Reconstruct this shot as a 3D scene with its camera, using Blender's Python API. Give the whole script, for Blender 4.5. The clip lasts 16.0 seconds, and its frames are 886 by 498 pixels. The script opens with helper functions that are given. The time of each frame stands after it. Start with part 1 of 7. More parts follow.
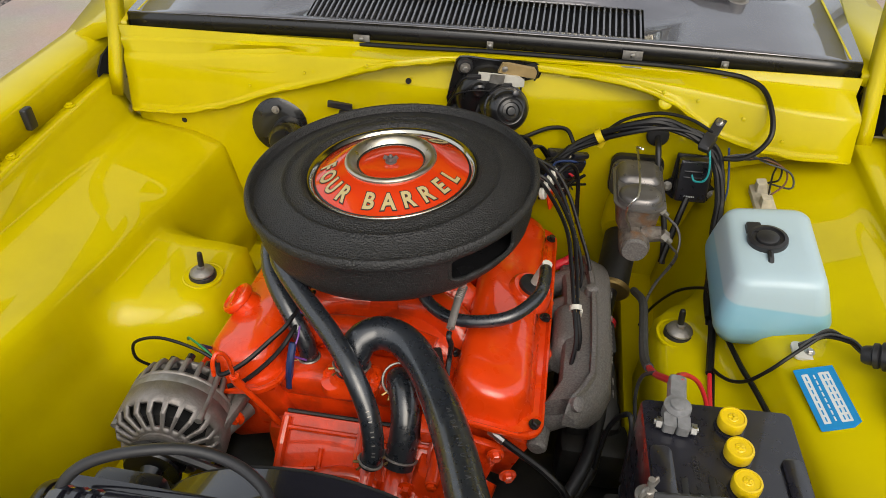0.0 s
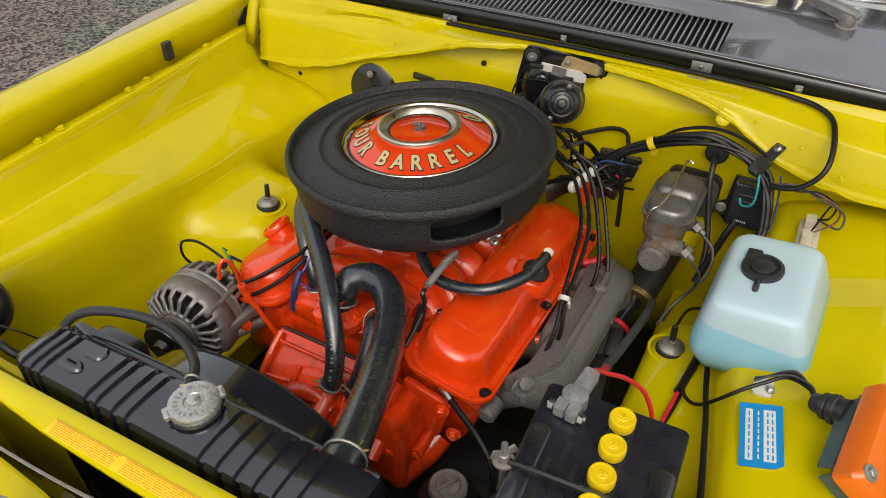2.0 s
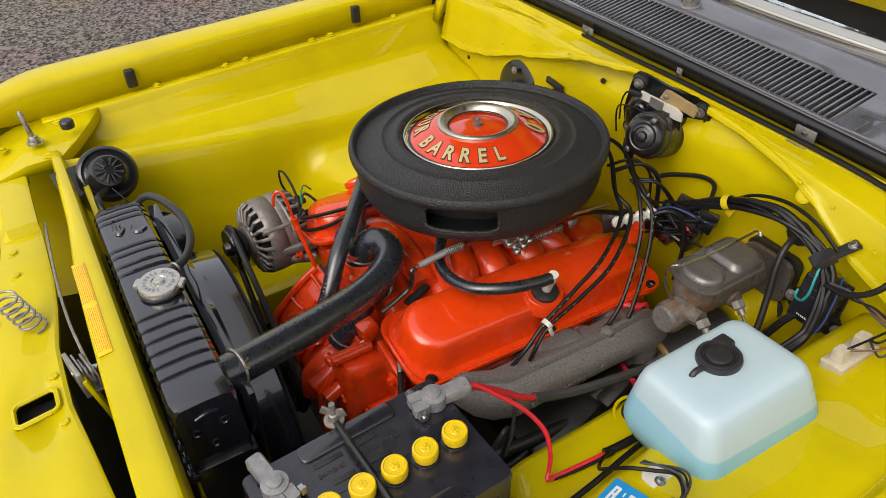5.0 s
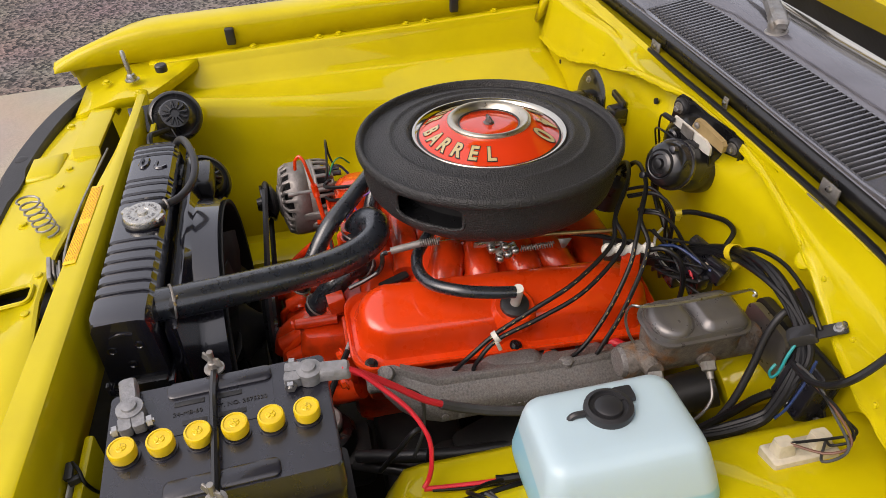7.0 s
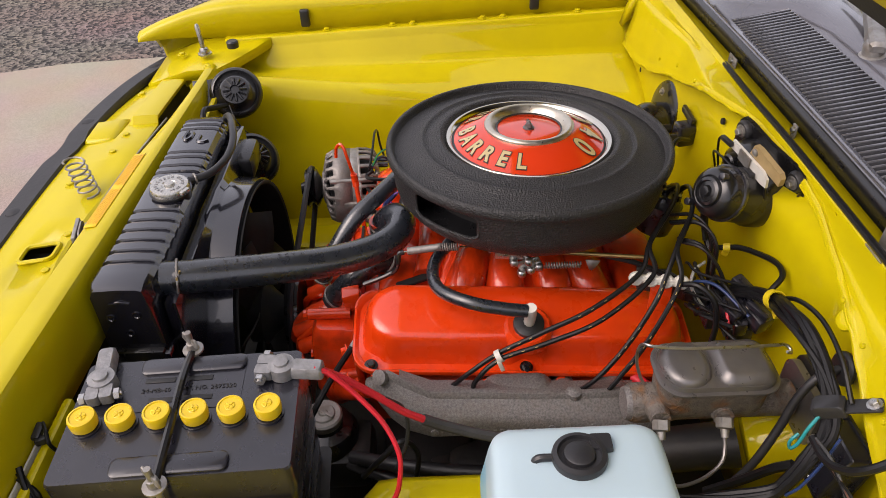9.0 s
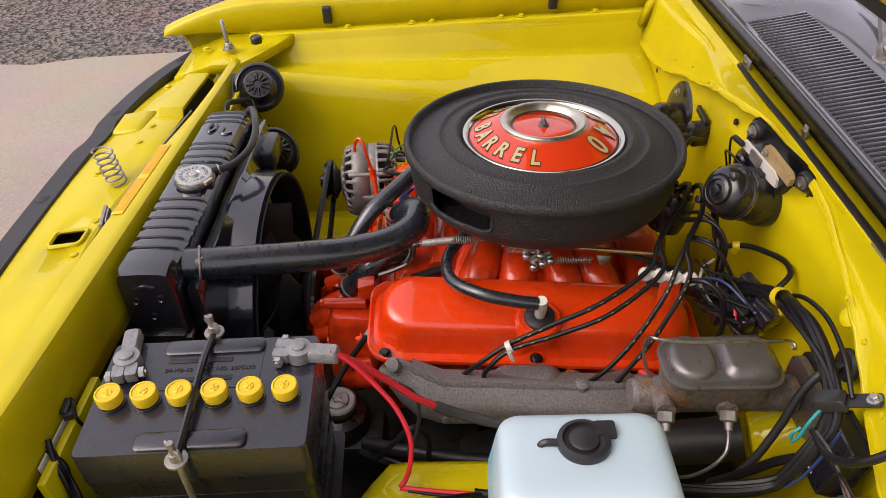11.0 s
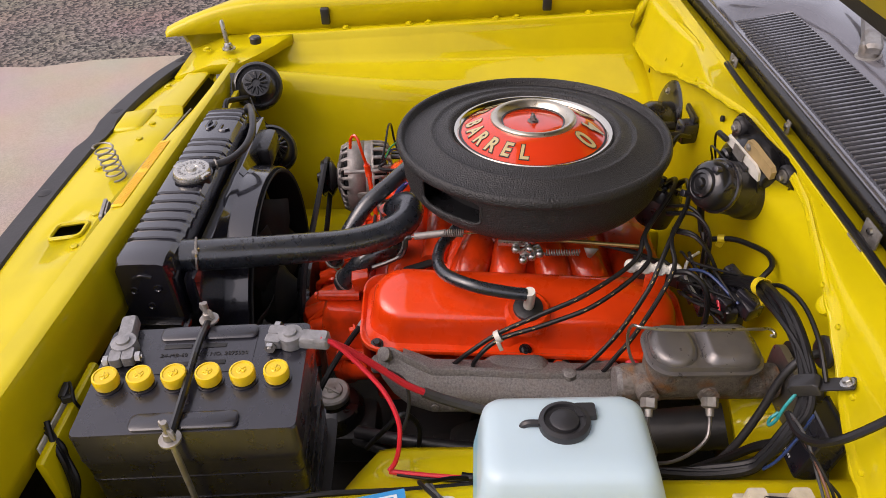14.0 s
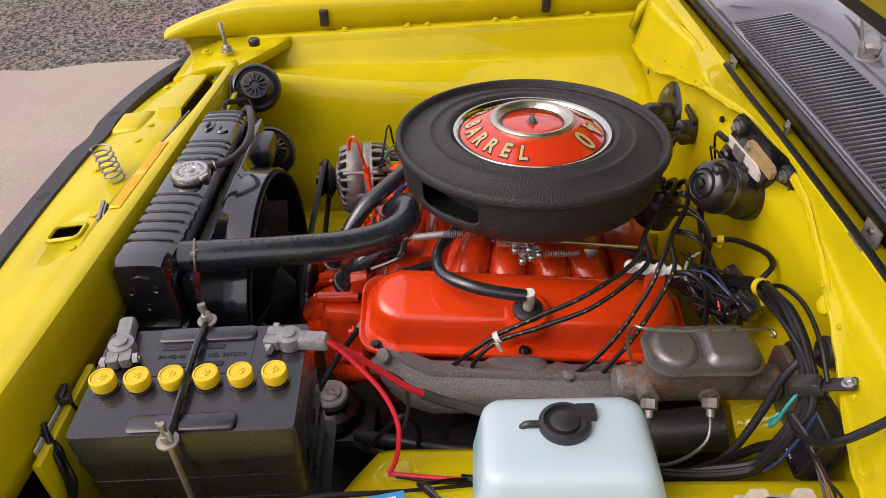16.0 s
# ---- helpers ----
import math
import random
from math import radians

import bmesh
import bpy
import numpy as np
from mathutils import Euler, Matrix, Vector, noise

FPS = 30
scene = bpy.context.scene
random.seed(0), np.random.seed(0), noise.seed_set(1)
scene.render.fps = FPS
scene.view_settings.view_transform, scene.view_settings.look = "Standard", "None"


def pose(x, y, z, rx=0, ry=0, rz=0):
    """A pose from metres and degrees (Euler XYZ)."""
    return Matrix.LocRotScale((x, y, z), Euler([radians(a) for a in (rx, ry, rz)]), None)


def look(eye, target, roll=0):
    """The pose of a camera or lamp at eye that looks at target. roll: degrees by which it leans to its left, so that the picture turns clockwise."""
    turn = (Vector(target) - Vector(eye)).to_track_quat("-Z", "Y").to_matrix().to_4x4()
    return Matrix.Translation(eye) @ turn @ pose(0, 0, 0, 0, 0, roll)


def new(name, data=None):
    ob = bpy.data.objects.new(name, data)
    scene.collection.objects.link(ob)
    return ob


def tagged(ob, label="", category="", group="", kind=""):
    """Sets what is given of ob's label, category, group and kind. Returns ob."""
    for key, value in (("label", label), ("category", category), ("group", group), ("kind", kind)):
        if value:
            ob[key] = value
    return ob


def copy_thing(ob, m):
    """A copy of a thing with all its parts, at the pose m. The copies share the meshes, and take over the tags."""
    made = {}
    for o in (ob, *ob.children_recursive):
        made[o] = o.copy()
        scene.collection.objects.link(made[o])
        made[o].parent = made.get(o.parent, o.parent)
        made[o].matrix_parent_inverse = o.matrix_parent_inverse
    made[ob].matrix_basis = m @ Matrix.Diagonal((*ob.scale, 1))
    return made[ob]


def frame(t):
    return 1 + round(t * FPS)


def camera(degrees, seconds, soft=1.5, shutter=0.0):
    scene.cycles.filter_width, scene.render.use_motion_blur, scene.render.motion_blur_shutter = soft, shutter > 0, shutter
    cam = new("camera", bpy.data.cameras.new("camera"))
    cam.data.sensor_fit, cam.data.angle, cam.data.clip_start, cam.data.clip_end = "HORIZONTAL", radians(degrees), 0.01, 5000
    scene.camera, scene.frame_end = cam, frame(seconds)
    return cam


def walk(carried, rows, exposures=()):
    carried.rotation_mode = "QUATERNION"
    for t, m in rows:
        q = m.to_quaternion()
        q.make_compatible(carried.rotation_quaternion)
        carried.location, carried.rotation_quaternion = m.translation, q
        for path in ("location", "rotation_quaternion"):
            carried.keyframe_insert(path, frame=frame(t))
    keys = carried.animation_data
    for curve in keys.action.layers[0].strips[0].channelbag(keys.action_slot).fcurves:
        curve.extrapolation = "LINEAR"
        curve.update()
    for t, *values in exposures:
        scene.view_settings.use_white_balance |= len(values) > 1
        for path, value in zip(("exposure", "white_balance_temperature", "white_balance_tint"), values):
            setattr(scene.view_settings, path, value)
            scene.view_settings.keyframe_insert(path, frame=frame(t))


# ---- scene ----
cam = camera(64.6, 16.0, soft=0.6)
METRES, TILT, LEAN, TURN = 1.41, -38.844, -0.114, 9.998
EX, EY, EYE = 0.1730, -0.8900, 1.4864
ROWS = [
    (0.0, 0.0, 0.0, 0.0, -0.0, 0.0, -0.0),
    (0.5, 0.045, -0.0123, -0.0055, 3.76, -0.16, -2.97),
    (1.0, 0.1024, -0.0325, -0.0181, 7.6, -0.51, -5.85),
    (1.5, 0.1601, -0.0534, -0.0257, 11.43, -1.03, -8.75),
    (2.0, 0.212, -0.0271, -0.0125, 15.39, -1.85, -11.57),
    (2.5, 0.2557, 0.0124, 0.0218, 19.35, -2.72, -14.36),
    (3.0, 0.2975, 0.0373, 0.0411, 23.41, -3.8, -17.09),
    (3.5, 0.3533, 0.0285, 0.0455, 27.66, -5.12, -19.74),
    (3.7, 0.3779, 0.0229, 0.0439, 29.34, -5.79, -20.79),
    (5.8, 0.5466, 0.1519, 0.1525, 49.58, -14.90, -30.26),
    (6.0, 0.5623, 0.1719, 0.1666, 51.48, -15.8, -31.03),
    (6.5, 0.5988, 0.2068, 0.1862, 56.74, -18.53, -32.77),
    (7.0, 0.6155, 0.2471, 0.2031, 62.26, -21.67, -34.25),
    (7.5, 0.59, 0.3034, 0.2228, 67.94, -25.04, -35.46),
    (8.0, 0.5881, 0.3416, 0.2443, 73.1, -28.07, -36.41),
    (8.5, 0.6012, 0.3415, 0.2467, 74.23, -28.78, -36.61),
    (9.0, 0.6079, 0.3372, 0.2531, 75.23, -29.59, -36.74),
    (11.5, 0.634, 0.3323, 0.2581, 77.58, -31.06, -37.04),
    (12.0, 0.6392, 0.3345, 0.2597, 77.73, -31.12, -37.03),
    (12.5, 0.6378, 0.3347, 0.2606, 77.78, -31.12, -37.05),
    (13.0, 0.6464, 0.3407, 0.2651, 77.86, -31.06, -37.01),
    (13.5, 0.6488, 0.3388, 0.2634, 77.82, -30.93, -37.05),
    (14.0, 0.6521, 0.3397, 0.2635, 77.78, -30.79, -37.03),
    (14.5, 0.6544, 0.3412, 0.2645, 77.75, -30.67, -37.03),
    (15.0, 0.6544, 0.3409, 0.2631, 77.67, -30.52, -37.02),
    (15.5, 0.6503, 0.3402, 0.2602, 77.61, -30.44, -37.01),
    (16.0, 0.6517, 0.342, 0.2605, 77.65, -30.42, -37.0),
]
walk(cam, [(t, pose(EX, EY, EYE, TILT, LEAN, TURN) @ pose(METRES * x, METRES * y, METRES * z, 90 + pitch, roll, yaw)) for t, x, y, z, yaw, pitch, roll in ROWS], exposures=((0.0, 0.36, 6550, 7), (3.5, 0.42, 6550, 8), (7.0, 0.52, 6550, 16), (16.0, 0.55, 6550, 22)))

# ---- light ----
world = bpy.data.worlds.new("overcast_sky")
scene.world = world
world.use_nodes = True
wn = world.node_tree
sky = wn.nodes.new("ShaderNodeTexSky")
sky.sky_type = "NISHITA"
sky.sun_disc = False
sky.sun_elevation, sky.sun_rotation = radians(47), radians(159)
sky.air_density, sky.dust_density, sky.ozone_density = 0.8, 8.0, 0.4
back = wn.nodes["Background"]
back.inputs["Strength"].default_value = 0.15
cloud = wn.nodes.new("ShaderNodeMix")
cloud.data_type = "RGBA"
cloud.inputs["Factor"].default_value = 0.6
cloud.inputs["B"].default_value = (6.2, 6.3, 6.5, 1)
wn.links.new(sky.outputs[0], cloud.inputs["A"])
wn.links.new(cloud.outputs["Result"], back.inputs["Color"])
sun_data = bpy.data.lights.new("sun", "SUN")
sun_data.energy, sun_data.angle, sun_data.color = 0.9, radians(48), (1.0, 0.97, 0.92)
sun = new("sun", sun_data)
sun.matrix_world = look((2.2, -5.7, 7.2), (0, 0, 0.7))


# ---- materials ----
def material(name, color, rough=0.5, metal=0.0, coat=0.0, vary=0.0, vary_scale=12.0, bump=0.0, bump_scale=300.0,
             dirt=None, dirt_amount=0.0, dirt_scale=25.0, rough_vary=0.0, spec=0.5, detail=6.0):
    m = bpy.data.materials.new(name)
    m.use_nodes = True
    nt, b = m.node_tree, m.node_tree.nodes["Principled BSDF"]
    b.inputs["Base Color"].default_value = (*color, 1)
    b.inputs["Roughness"].default_value, b.inputs["Metallic"].default_value = rough, metal
    b.inputs["Coat Weight"].default_value, b.inputs["Coat Roughness"].default_value = coat, 0.018
    b.inputs["Specular IOR Level"].default_value = spec
    co = nt.nodes.new("ShaderNodeTexCoord")

    def noise_at(scale, det=4.0):
        n = nt.nodes.new("ShaderNodeTexNoise")
        n.inputs["Scale"].default_value, n.inputs["Detail"].default_value = scale, det
        nt.links.new(co.outputs["Object"], n.inputs["Vector"])
        return n.outputs["Fac"]

    last = None
    if vary:
        ramp = nt.nodes.new("ShaderNodeMapRange")
        ramp.inputs["From Min"].default_value, ramp.inputs["From Max"].default_value = 0.3, 0.7
        ramp.inputs["To Min"].default_value, ramp.inputs["To Max"].default_value = 1 - vary, 1 + vary
        nt.links.new(noise_at(vary_scale), ramp.inputs["Value"])
        mul = nt.nodes.new("ShaderNodeMix")
        mul.data_type, mul.blend_type = "RGBA", "MULTIPLY"
        mul.inputs["Factor"].default_value = 1
        mul.inputs["A"].default_value = (*color, 1)
        nt.links.new(ramp.outputs[0], mul.inputs["B"])
        last = mul.outputs["Result"]
    if dirt:
        ramp = nt.nodes.new("ShaderNodeMapRange")
        ramp.inputs["From Min"].default_value, ramp.inputs["From Max"].default_value = 0.48, 0.68
        ramp.inputs["To Max"].default_value = dirt_amount
        nt.links.new(noise_at(dirt_scale, 8.0), ramp.inputs["Value"])
        mx = nt.nodes.new("ShaderNodeMix")
        mx.data_type = "RGBA"
        nt.links.new(ramp.outputs[0], mx.inputs["Factor"])
        if last:
            nt.links.new(last, mx.inputs["A"])
        else:
            mx.inputs["A"].default_value = (*color, 1)
        mx.inputs["B"].default_value = (*dirt, 1)
        last = mx.outputs["Result"]
    if last:
        nt.links.new(last, b.inputs["Base Color"])
    if rough_vary:
        ramp = nt.nodes.new("ShaderNodeMapRange")
        ramp.inputs["From Min"].default_value, ramp.inputs["From Max"].default_value = 0.3, 0.7
        ramp.inputs["To Min"].default_value, ramp.inputs["To Max"].default_value = max(0.02, rough - rough_vary), rough + rough_vary
        nt.links.new(noise_at(vary_scale * 2.3), ramp.inputs["Value"])
        nt.links.new(ramp.outputs[0], b.inputs["Roughness"])
    if bump:
        bp = nt.nodes.new("ShaderNodeBump")
        bp.inputs["Strength"].default_value, bp.inputs["Distance"].default_value = min(bump, 1.0), 0.002 * max(1.0, bump)
        nt.links.new(noise_at(bump_scale, detail), bp.inputs["Height"])
        nt.links.new(bp.outputs[0], b.inputs["Normal"])
    return m


YELLOW = material("yellow_paint", (0.53, 0.438, 0.0008), 0.45, coat=0.52, spec=0.05, vary=0.05, vary_scale=5, bump=0.008, bump_scale=22, rough_vary=0.06,
                  dirt=(0.26, 0.20, 0.01), dirt_amount=0.15, dirt_scale=9)
RED = material("engine_enamel", (0.70, 0.047, 0.003), 0.3, coat=1.0, spec=0.3, vary=0.07, vary_scale=14, bump=0.12, bump_scale=60, rough_vary=0.08)
RED_CAST = material("enamel_on_casting", (0.66, 0.043, 0.003), 0.36, coat=0.75, spec=0.3, vary=0.12, vary_scale=22, bump=0.35, bump_scale=140, rough_vary=0.1,
                    dirt=(0.16, 0.016, 0.004), dirt_amount=0.55, dirt_scale=26)
CRINKLE = material("black_crinkle_paint", (0.014, 0.014, 0.0145), 0.47, vary=0.3, vary_scale=200, bump=1.25, bump_scale=390, detail=1.5, rough_vary=0.1)
TANK = material("black_radiator_paint", (0.010, 0.010, 0.015), 0.18, coat=0.85, spec=0.6, vary=0.15, bump=0.05, bump_scale=60, rough_vary=0.07)
GLOSS = material("black_gloss_paint", (0.009, 0.009, 0.010), 0.30, coat=0.6, spec=0.35, vary=0.15, bump=0.05, bump_scale=60, rough_vary=0.07)
COWL = material("black_cowl_paint", (0.1613, 0.1574, 0.1728), 0.22, metal=0.55, coat=0.9, vary=0.1, bump=0.04, bump_scale=40, rough_vary=0.05)
SLAT = material("cowl_slat_paint", (0.17, 0.17, 0.184), 0.25, metal=0.6, coat=0.9, vary=0.1)
# near-black of some dark parts, also painted in for shade in gaps and holes
DARK = material("near_black_and_shade", (0.006, 0.006, 0.006), 0.8, vary=0.3)
GRIME = material("black_chassis_paint", (0.012, 0.012, 0.012), 0.5, vary=0.4, vary_scale=20, bump=0.3, bump_scale=80, dirt=(0.05, 0.04, 0.03), dirt_amount=0.35)
RUBBER = material("black_rubber", (0.018, 0.018, 0.02), 0.42, vary=0.15, bump=0.12, bump_scale=220, rough_vary=0.1)
HOSE = material("moulded_hose_rubber", (0.014, 0.017, 0.022), 0.30, coat=0.5, spec=0.8, vary=0.2, vary_scale=40, bump=0.05, bump_scale=120, rough_vary=0.08)
WIRE = material("wire_insulation", (0.006, 0.006, 0.007), 0.40, spec=0.3, vary=0.2, vary_scale=80)
WIRE_RED = material("red_wire_insulation", (0.60, 0.018, 0.032), 0.4, vary=0.1)
WIRE_GREEN = material("green_wire_insulation", (0.0154, 0.2304, 0.0768), 0.4, vary=0.1)
BROWN = material("rust_brown_sheet", (0.1306, 0.0576, 0.0269), 0.55, metal=0.3, vary=0.3, vary_scale=40, bump=0.3, bump_scale=150)
WIRE_BLUE = material("blue_wire_insulation", (0.012, 0.03, 0.11), 0.4, vary=0.1)
WIRE_TEAL = material("teal_wire_insulation", (0.0154, 0.2458, 0.2611), 0.4, vary=0.1)
WIRE_WHITE = material("white_wire_insulation", (0.4608, 0.4608, 0.4301), 0.45, vary=0.1)
WIRE_GREY = material("grey_loom", (0.042, 0.0434, 0.0455), 0.55, vary=0.2, vary_scale=60, bump=0.2, bump_scale=300)
TAPE_YELLOW = material("yellow_clip_plastic", (0.6144, 0.4762, 0.0077), 0.45, vary=0.05)
CHROME = material("chrome", (0.60, 0.575, 0.50), 0.12, metal=1.0, vary=0.06, rough_vary=0.04)
SATIN = material("satin_bright_metal", (0.58, 0.54, 0.45), 0.34, metal=1.0, vary=0.08, vary_scale=60, rough_vary=0.08)
STEEL = material("bright_steel", (0.4576, 0.4493, 0.4326), 0.32, metal=1.0, vary=0.15, vary_scale=60, rough_vary=0.1)
DULL = material("dull_zinc", (0.3072, 0.2957, 0.2765), 0.5, metal=0.75, vary=0.2, vary_scale=70, bump=0.2, bump_scale=200, dirt=(0.2, 0.15, 0.1), dirt_amount=0.4, dirt_scale=60)
ALLOY = material("cast_alloy", (0.2534, 0.2342, 0.2189), 0.5, metal=0.55, vary=0.15, vary_scale=60, bump=0.4, bump_scale=260, dirt=(0.16, 0.13, 0.11), dirt_amount=0.4, dirt_scale=50)
LEAD = material("cast_lead", (0.2394, 0.2394, 0.2429), 0.5, metal=0.4, vary=0.2, vary_scale=90, bump=0.5, bump_scale=220)
ZINC = material("bright_zinc_plate", (0.4762, 0.465, 0.43), 0.27, metal=0.8, vary=0.12, vary_scale=90, bump=0.15, bump_scale=250, rough_vary=0.08)
IRON = material("cast_iron", (0.165, 0.157, 0.153), 0.55, metal=0.25, vary=0.34, vary_scale=330, bump=0.55, bump_scale=850, detail=1.5, dirt=(0.2, 0.15, 0.12), dirt_amount=0.2, dirt_scale=70)
RUSTY = material("rust_stained_casting", (0.14, 0.122, 0.105), 0.62, metal=0.2, vary=0.4, vary_scale=90, bump=1.4, bump_scale=260, dirt=(0.20, 0.085, 0.02), dirt_amount=1.0, dirt_scale=38)
LIDGREY = material("dull_stamped_steel", (0.1536, 0.1459, 0.1421), 0.34, metal=0.6, vary=0.15, vary_scale=30, bump=0.08, bump_scale=120, rough_vary=0.08)
BAKELITE = material("black_moulded_case", (0.012, 0.012, 0.018), 0.32, coat=0.5, spec=0.55, vary=0.15, vary_scale=25, bump=0.06, bump_scale=500, rough_vary=0.1)
CAPY = material("yellow_cap_plastic", (0.6605, 0.4608, 0.0031), 0.35, coat=0.2, vary=0.08, vary_scale=70, bump=0.05)
WHITEP = material("white_plastic", (0.553, 0.5376, 0.4838), 0.45, vary=0.08, vary_scale=70)
CERAMIC = material("cream_ceramic", (0.4762, 0.4301, 0.3302), 0.65, vary=0.12, vary_scale=90, bump=0.2)
DISC = material("orange_red_decal", (0.5914, 0.0388, 0.0056), 0.12, coat=0.7, vary=0.03)
GOLD = material("cream_gold_ink", (0.4762, 0.384, 0.1843), 0.3, coat=0.4, vary=0.06, vary_scale=90)
INK = material("black_ink", (0.012, 0.012, 0.012), 0.4, coat=0.2, vary=0.1)
ORANGE = material("orange_painted_case", (0.6605, 0.1306, 0.0092), 0.35, coat=0.3, vary=0.06, vary_scale=40, bump=0.1, bump_scale=120)
SLATE = material("grey_green_base_plate", (0.0576, 0.0922, 0.096), 0.45, vary=0.12, vary_scale=40)
BLUE = material("blue_label_print", (0.0077, 0.2074, 0.4762), 0.4, vary=0.05, vary_scale=40)
PAPER = material("white_label_print", (0.553, 0.5837, 0.599), 0.45, vary=0.06, vary_scale=60)
LABELY = material("yellow_label_paper", (0.80, 0.53, 0.006), 0.45, vary=0.05, vary_scale=60)
REDINK = material("red_label_ink", (0.58, 0.24, 0.006), 0.5, vary=0.1, vary_scale=60)
SEAL = material("black_weather_strip", (0.02, 0.02, 0.022), 0.55, vary=0.2, vary_scale=20, bump=0.2, bump_scale=150)
FLUID = material("blue_washer_fluid", (0.0154, 0.3379, 0.6144), 0.3, vary=0.05)
BRASS = material("tarnished_brass", (0.384, 0.2765, 0.1075), 0.42, metal=0.9, vary=0.2, vary_scale=60)
TAN = material("tan_fibre_board", (0.3226, 0.2304, 0.0998), 0.6, vary=0.15, vary_scale=60)


def shell_plastic(level):
    """Milky plastic of the washer bottle, tinted by the fluid behind it up to the fluid's level."""
    m = bpy.data.materials.new("milky_plastic")
    m.use_nodes = True
    nt, b = m.node_tree, m.node_tree.nodes["Principled BSDF"]
    b.inputs["Roughness"].default_value = 0.36
    b.inputs["Coat Weight"].default_value, b.inputs["Coat Roughness"].default_value = 0.25, 0.2
    place = nt.nodes.new("ShaderNodeNewGeometry")
    split = nt.nodes.new("ShaderNodeSeparateXYZ")
    nt.links.new(place.outputs["Position"], split.inputs[0])
    haze = nt.nodes.new("ShaderNodeTexNoise")
    haze.inputs["Scale"].default_value, haze.inputs["Detail"].default_value = 14, 3
    nt.links.new(place.outputs["Position"], haze.inputs["Vector"])
    wet = nt.nodes.new("ShaderNodeMapRange")
    wet.inputs["From Min"].default_value, wet.inputs["From Max"].default_value = level - 0.002, level + 0.0015
    nt.links.new(split.outputs["Z"], wet.inputs["Value"])
    tint = nt.nodes.new("ShaderNodeMix")
    tint.data_type = "RGBA"
    tint.inputs["A"].default_value, tint.inputs["B"].default_value = (0.19, 0.48, 0.62, 1), (0.46, 0.585, 0.635, 1)
    nt.links.new(wet.outputs[0], tint.inputs["Factor"])
    cloudy = nt.nodes.new("ShaderNodeMix")
    cloudy.data_type = "RGBA"
    cloudy.inputs["B"].default_value = (0.50, 0.66, 0.72, 1)
    share = nt.nodes.new("ShaderNodeMath")
    share.operation = "MULTIPLY"
    share.inputs[1].default_value = 0.45
    nt.links.new(haze.outputs["Fac"], share.inputs[0])
    nt.links.new(share.outputs[0], cloudy.inputs["Factor"])
    nt.links.new(tint.outputs["Result"], cloudy.inputs["A"])
    nt.links.new(cloudy.outputs["Result"], b.inputs["Base Color"])
    clear = nt.nodes.new("ShaderNodeBsdfTransparent")
    clear.inputs["Color"].default_value = (0.86, 0.95, 0.98, 1)
    mixer = nt.nodes.new("ShaderNodeMixShader")
    mixer.inputs["Fac"].default_value = 0.84
    nt.links.new(clear.outputs[0], mixer.inputs[1])
    nt.links.new(b.outputs[0], mixer.inputs[2])
    nt.links.new(mixer.outputs[0], nt.nodes["Material Output"].inputs["Surface"])
    return m


def glass_pane():
    m = bpy.data.materials.new("windshield_glass")
    m.use_nodes = True
    b = m.node_tree.nodes["Principled BSDF"]
    b.inputs["Base Color"].default_value = (0.85, 0.93, 0.93, 1)
    b.inputs["Roughness"].default_value = 0.02
    b.inputs["Transmission Weight"].default_value = 1.0
    b.inputs["IOR"].default_value = 1.45
    return m


def ground_material(name, low, high, scale, bump, dist, spots=None):
    m = bpy.data.materials.new(name)
    m.use_nodes = True
    nt, b = m.node_tree, m.node_tree.nodes["Principled BSDF"]
    b.inputs["Roughness"].default_value = 0.85
    co = nt.nodes.new("ShaderNodeTexCoord")
    v = nt.nodes.new("ShaderNodeTexVoronoi")
    v.inputs["Scale"].default_value = scale
    n = nt.nodes.new("ShaderNodeTexNoise")
    n.inputs["Scale"].default_value, n.inputs["Detail"].default_value = 1.7, 8.0
    for node in (v, n):
        nt.links.new(co.outputs["Object"], node.inputs["Vector"])
    ramp = nt.nodes.new("ShaderNodeValToRGB")
    ramp.color_ramp.elements[0].color, ramp.color_ramp.elements[1].color = (*low, 1), (*high, 1)
    ramp.color_ramp.elements[0].position, ramp.color_ramp.elements[1].position = 0.15, 0.85
    sep = nt.nodes.new("ShaderNodeSeparateColor")
    nt.links.new(v.outputs["Color"], sep.inputs["Color"])
    nt.links.new(sep.outputs[0], ramp.inputs["Fac"])
    mx = nt.nodes.new("ShaderNodeMix")
    mx.data_type, mx.blend_type = "RGBA", "MULTIPLY"
    mx.inputs["Factor"].default_value = 0.5
    nt.links.new(ramp.outputs["Color"], mx.inputs["A"])
    nt.links.new(n.outputs["Color"], mx.inputs["B"])
    nt.links.new(mx.outputs["Result"], b.inputs["Base Color"])
    bp = nt.nodes.new("ShaderNodeBump")
    bp.inputs["Strength"].default_value, bp.inputs["Distance"].default_value = bump, dist
    nt.links.new(v.outputs["Distance"], bp.inputs["Height"])
    nt.links.new(bp.outputs[0], b.inputs["Normal"])
    return m


MILKY = shell_plastic(0.806)
GLASS = glass_pane()
ASPHALT = ground_material("stony_asphalt", (0.014, 0.011, 0.010), (0.26, 0.205, 0.175), 62, 1.0, 0.008)
CONCRETE = ground_material("pale_concrete", (0.36, 0.305, 0.235), (0.46, 0.395, 0.305), 260, 0.12, 0.001)

# ---- shapes ----
V = Vector
ORIGIN = {}


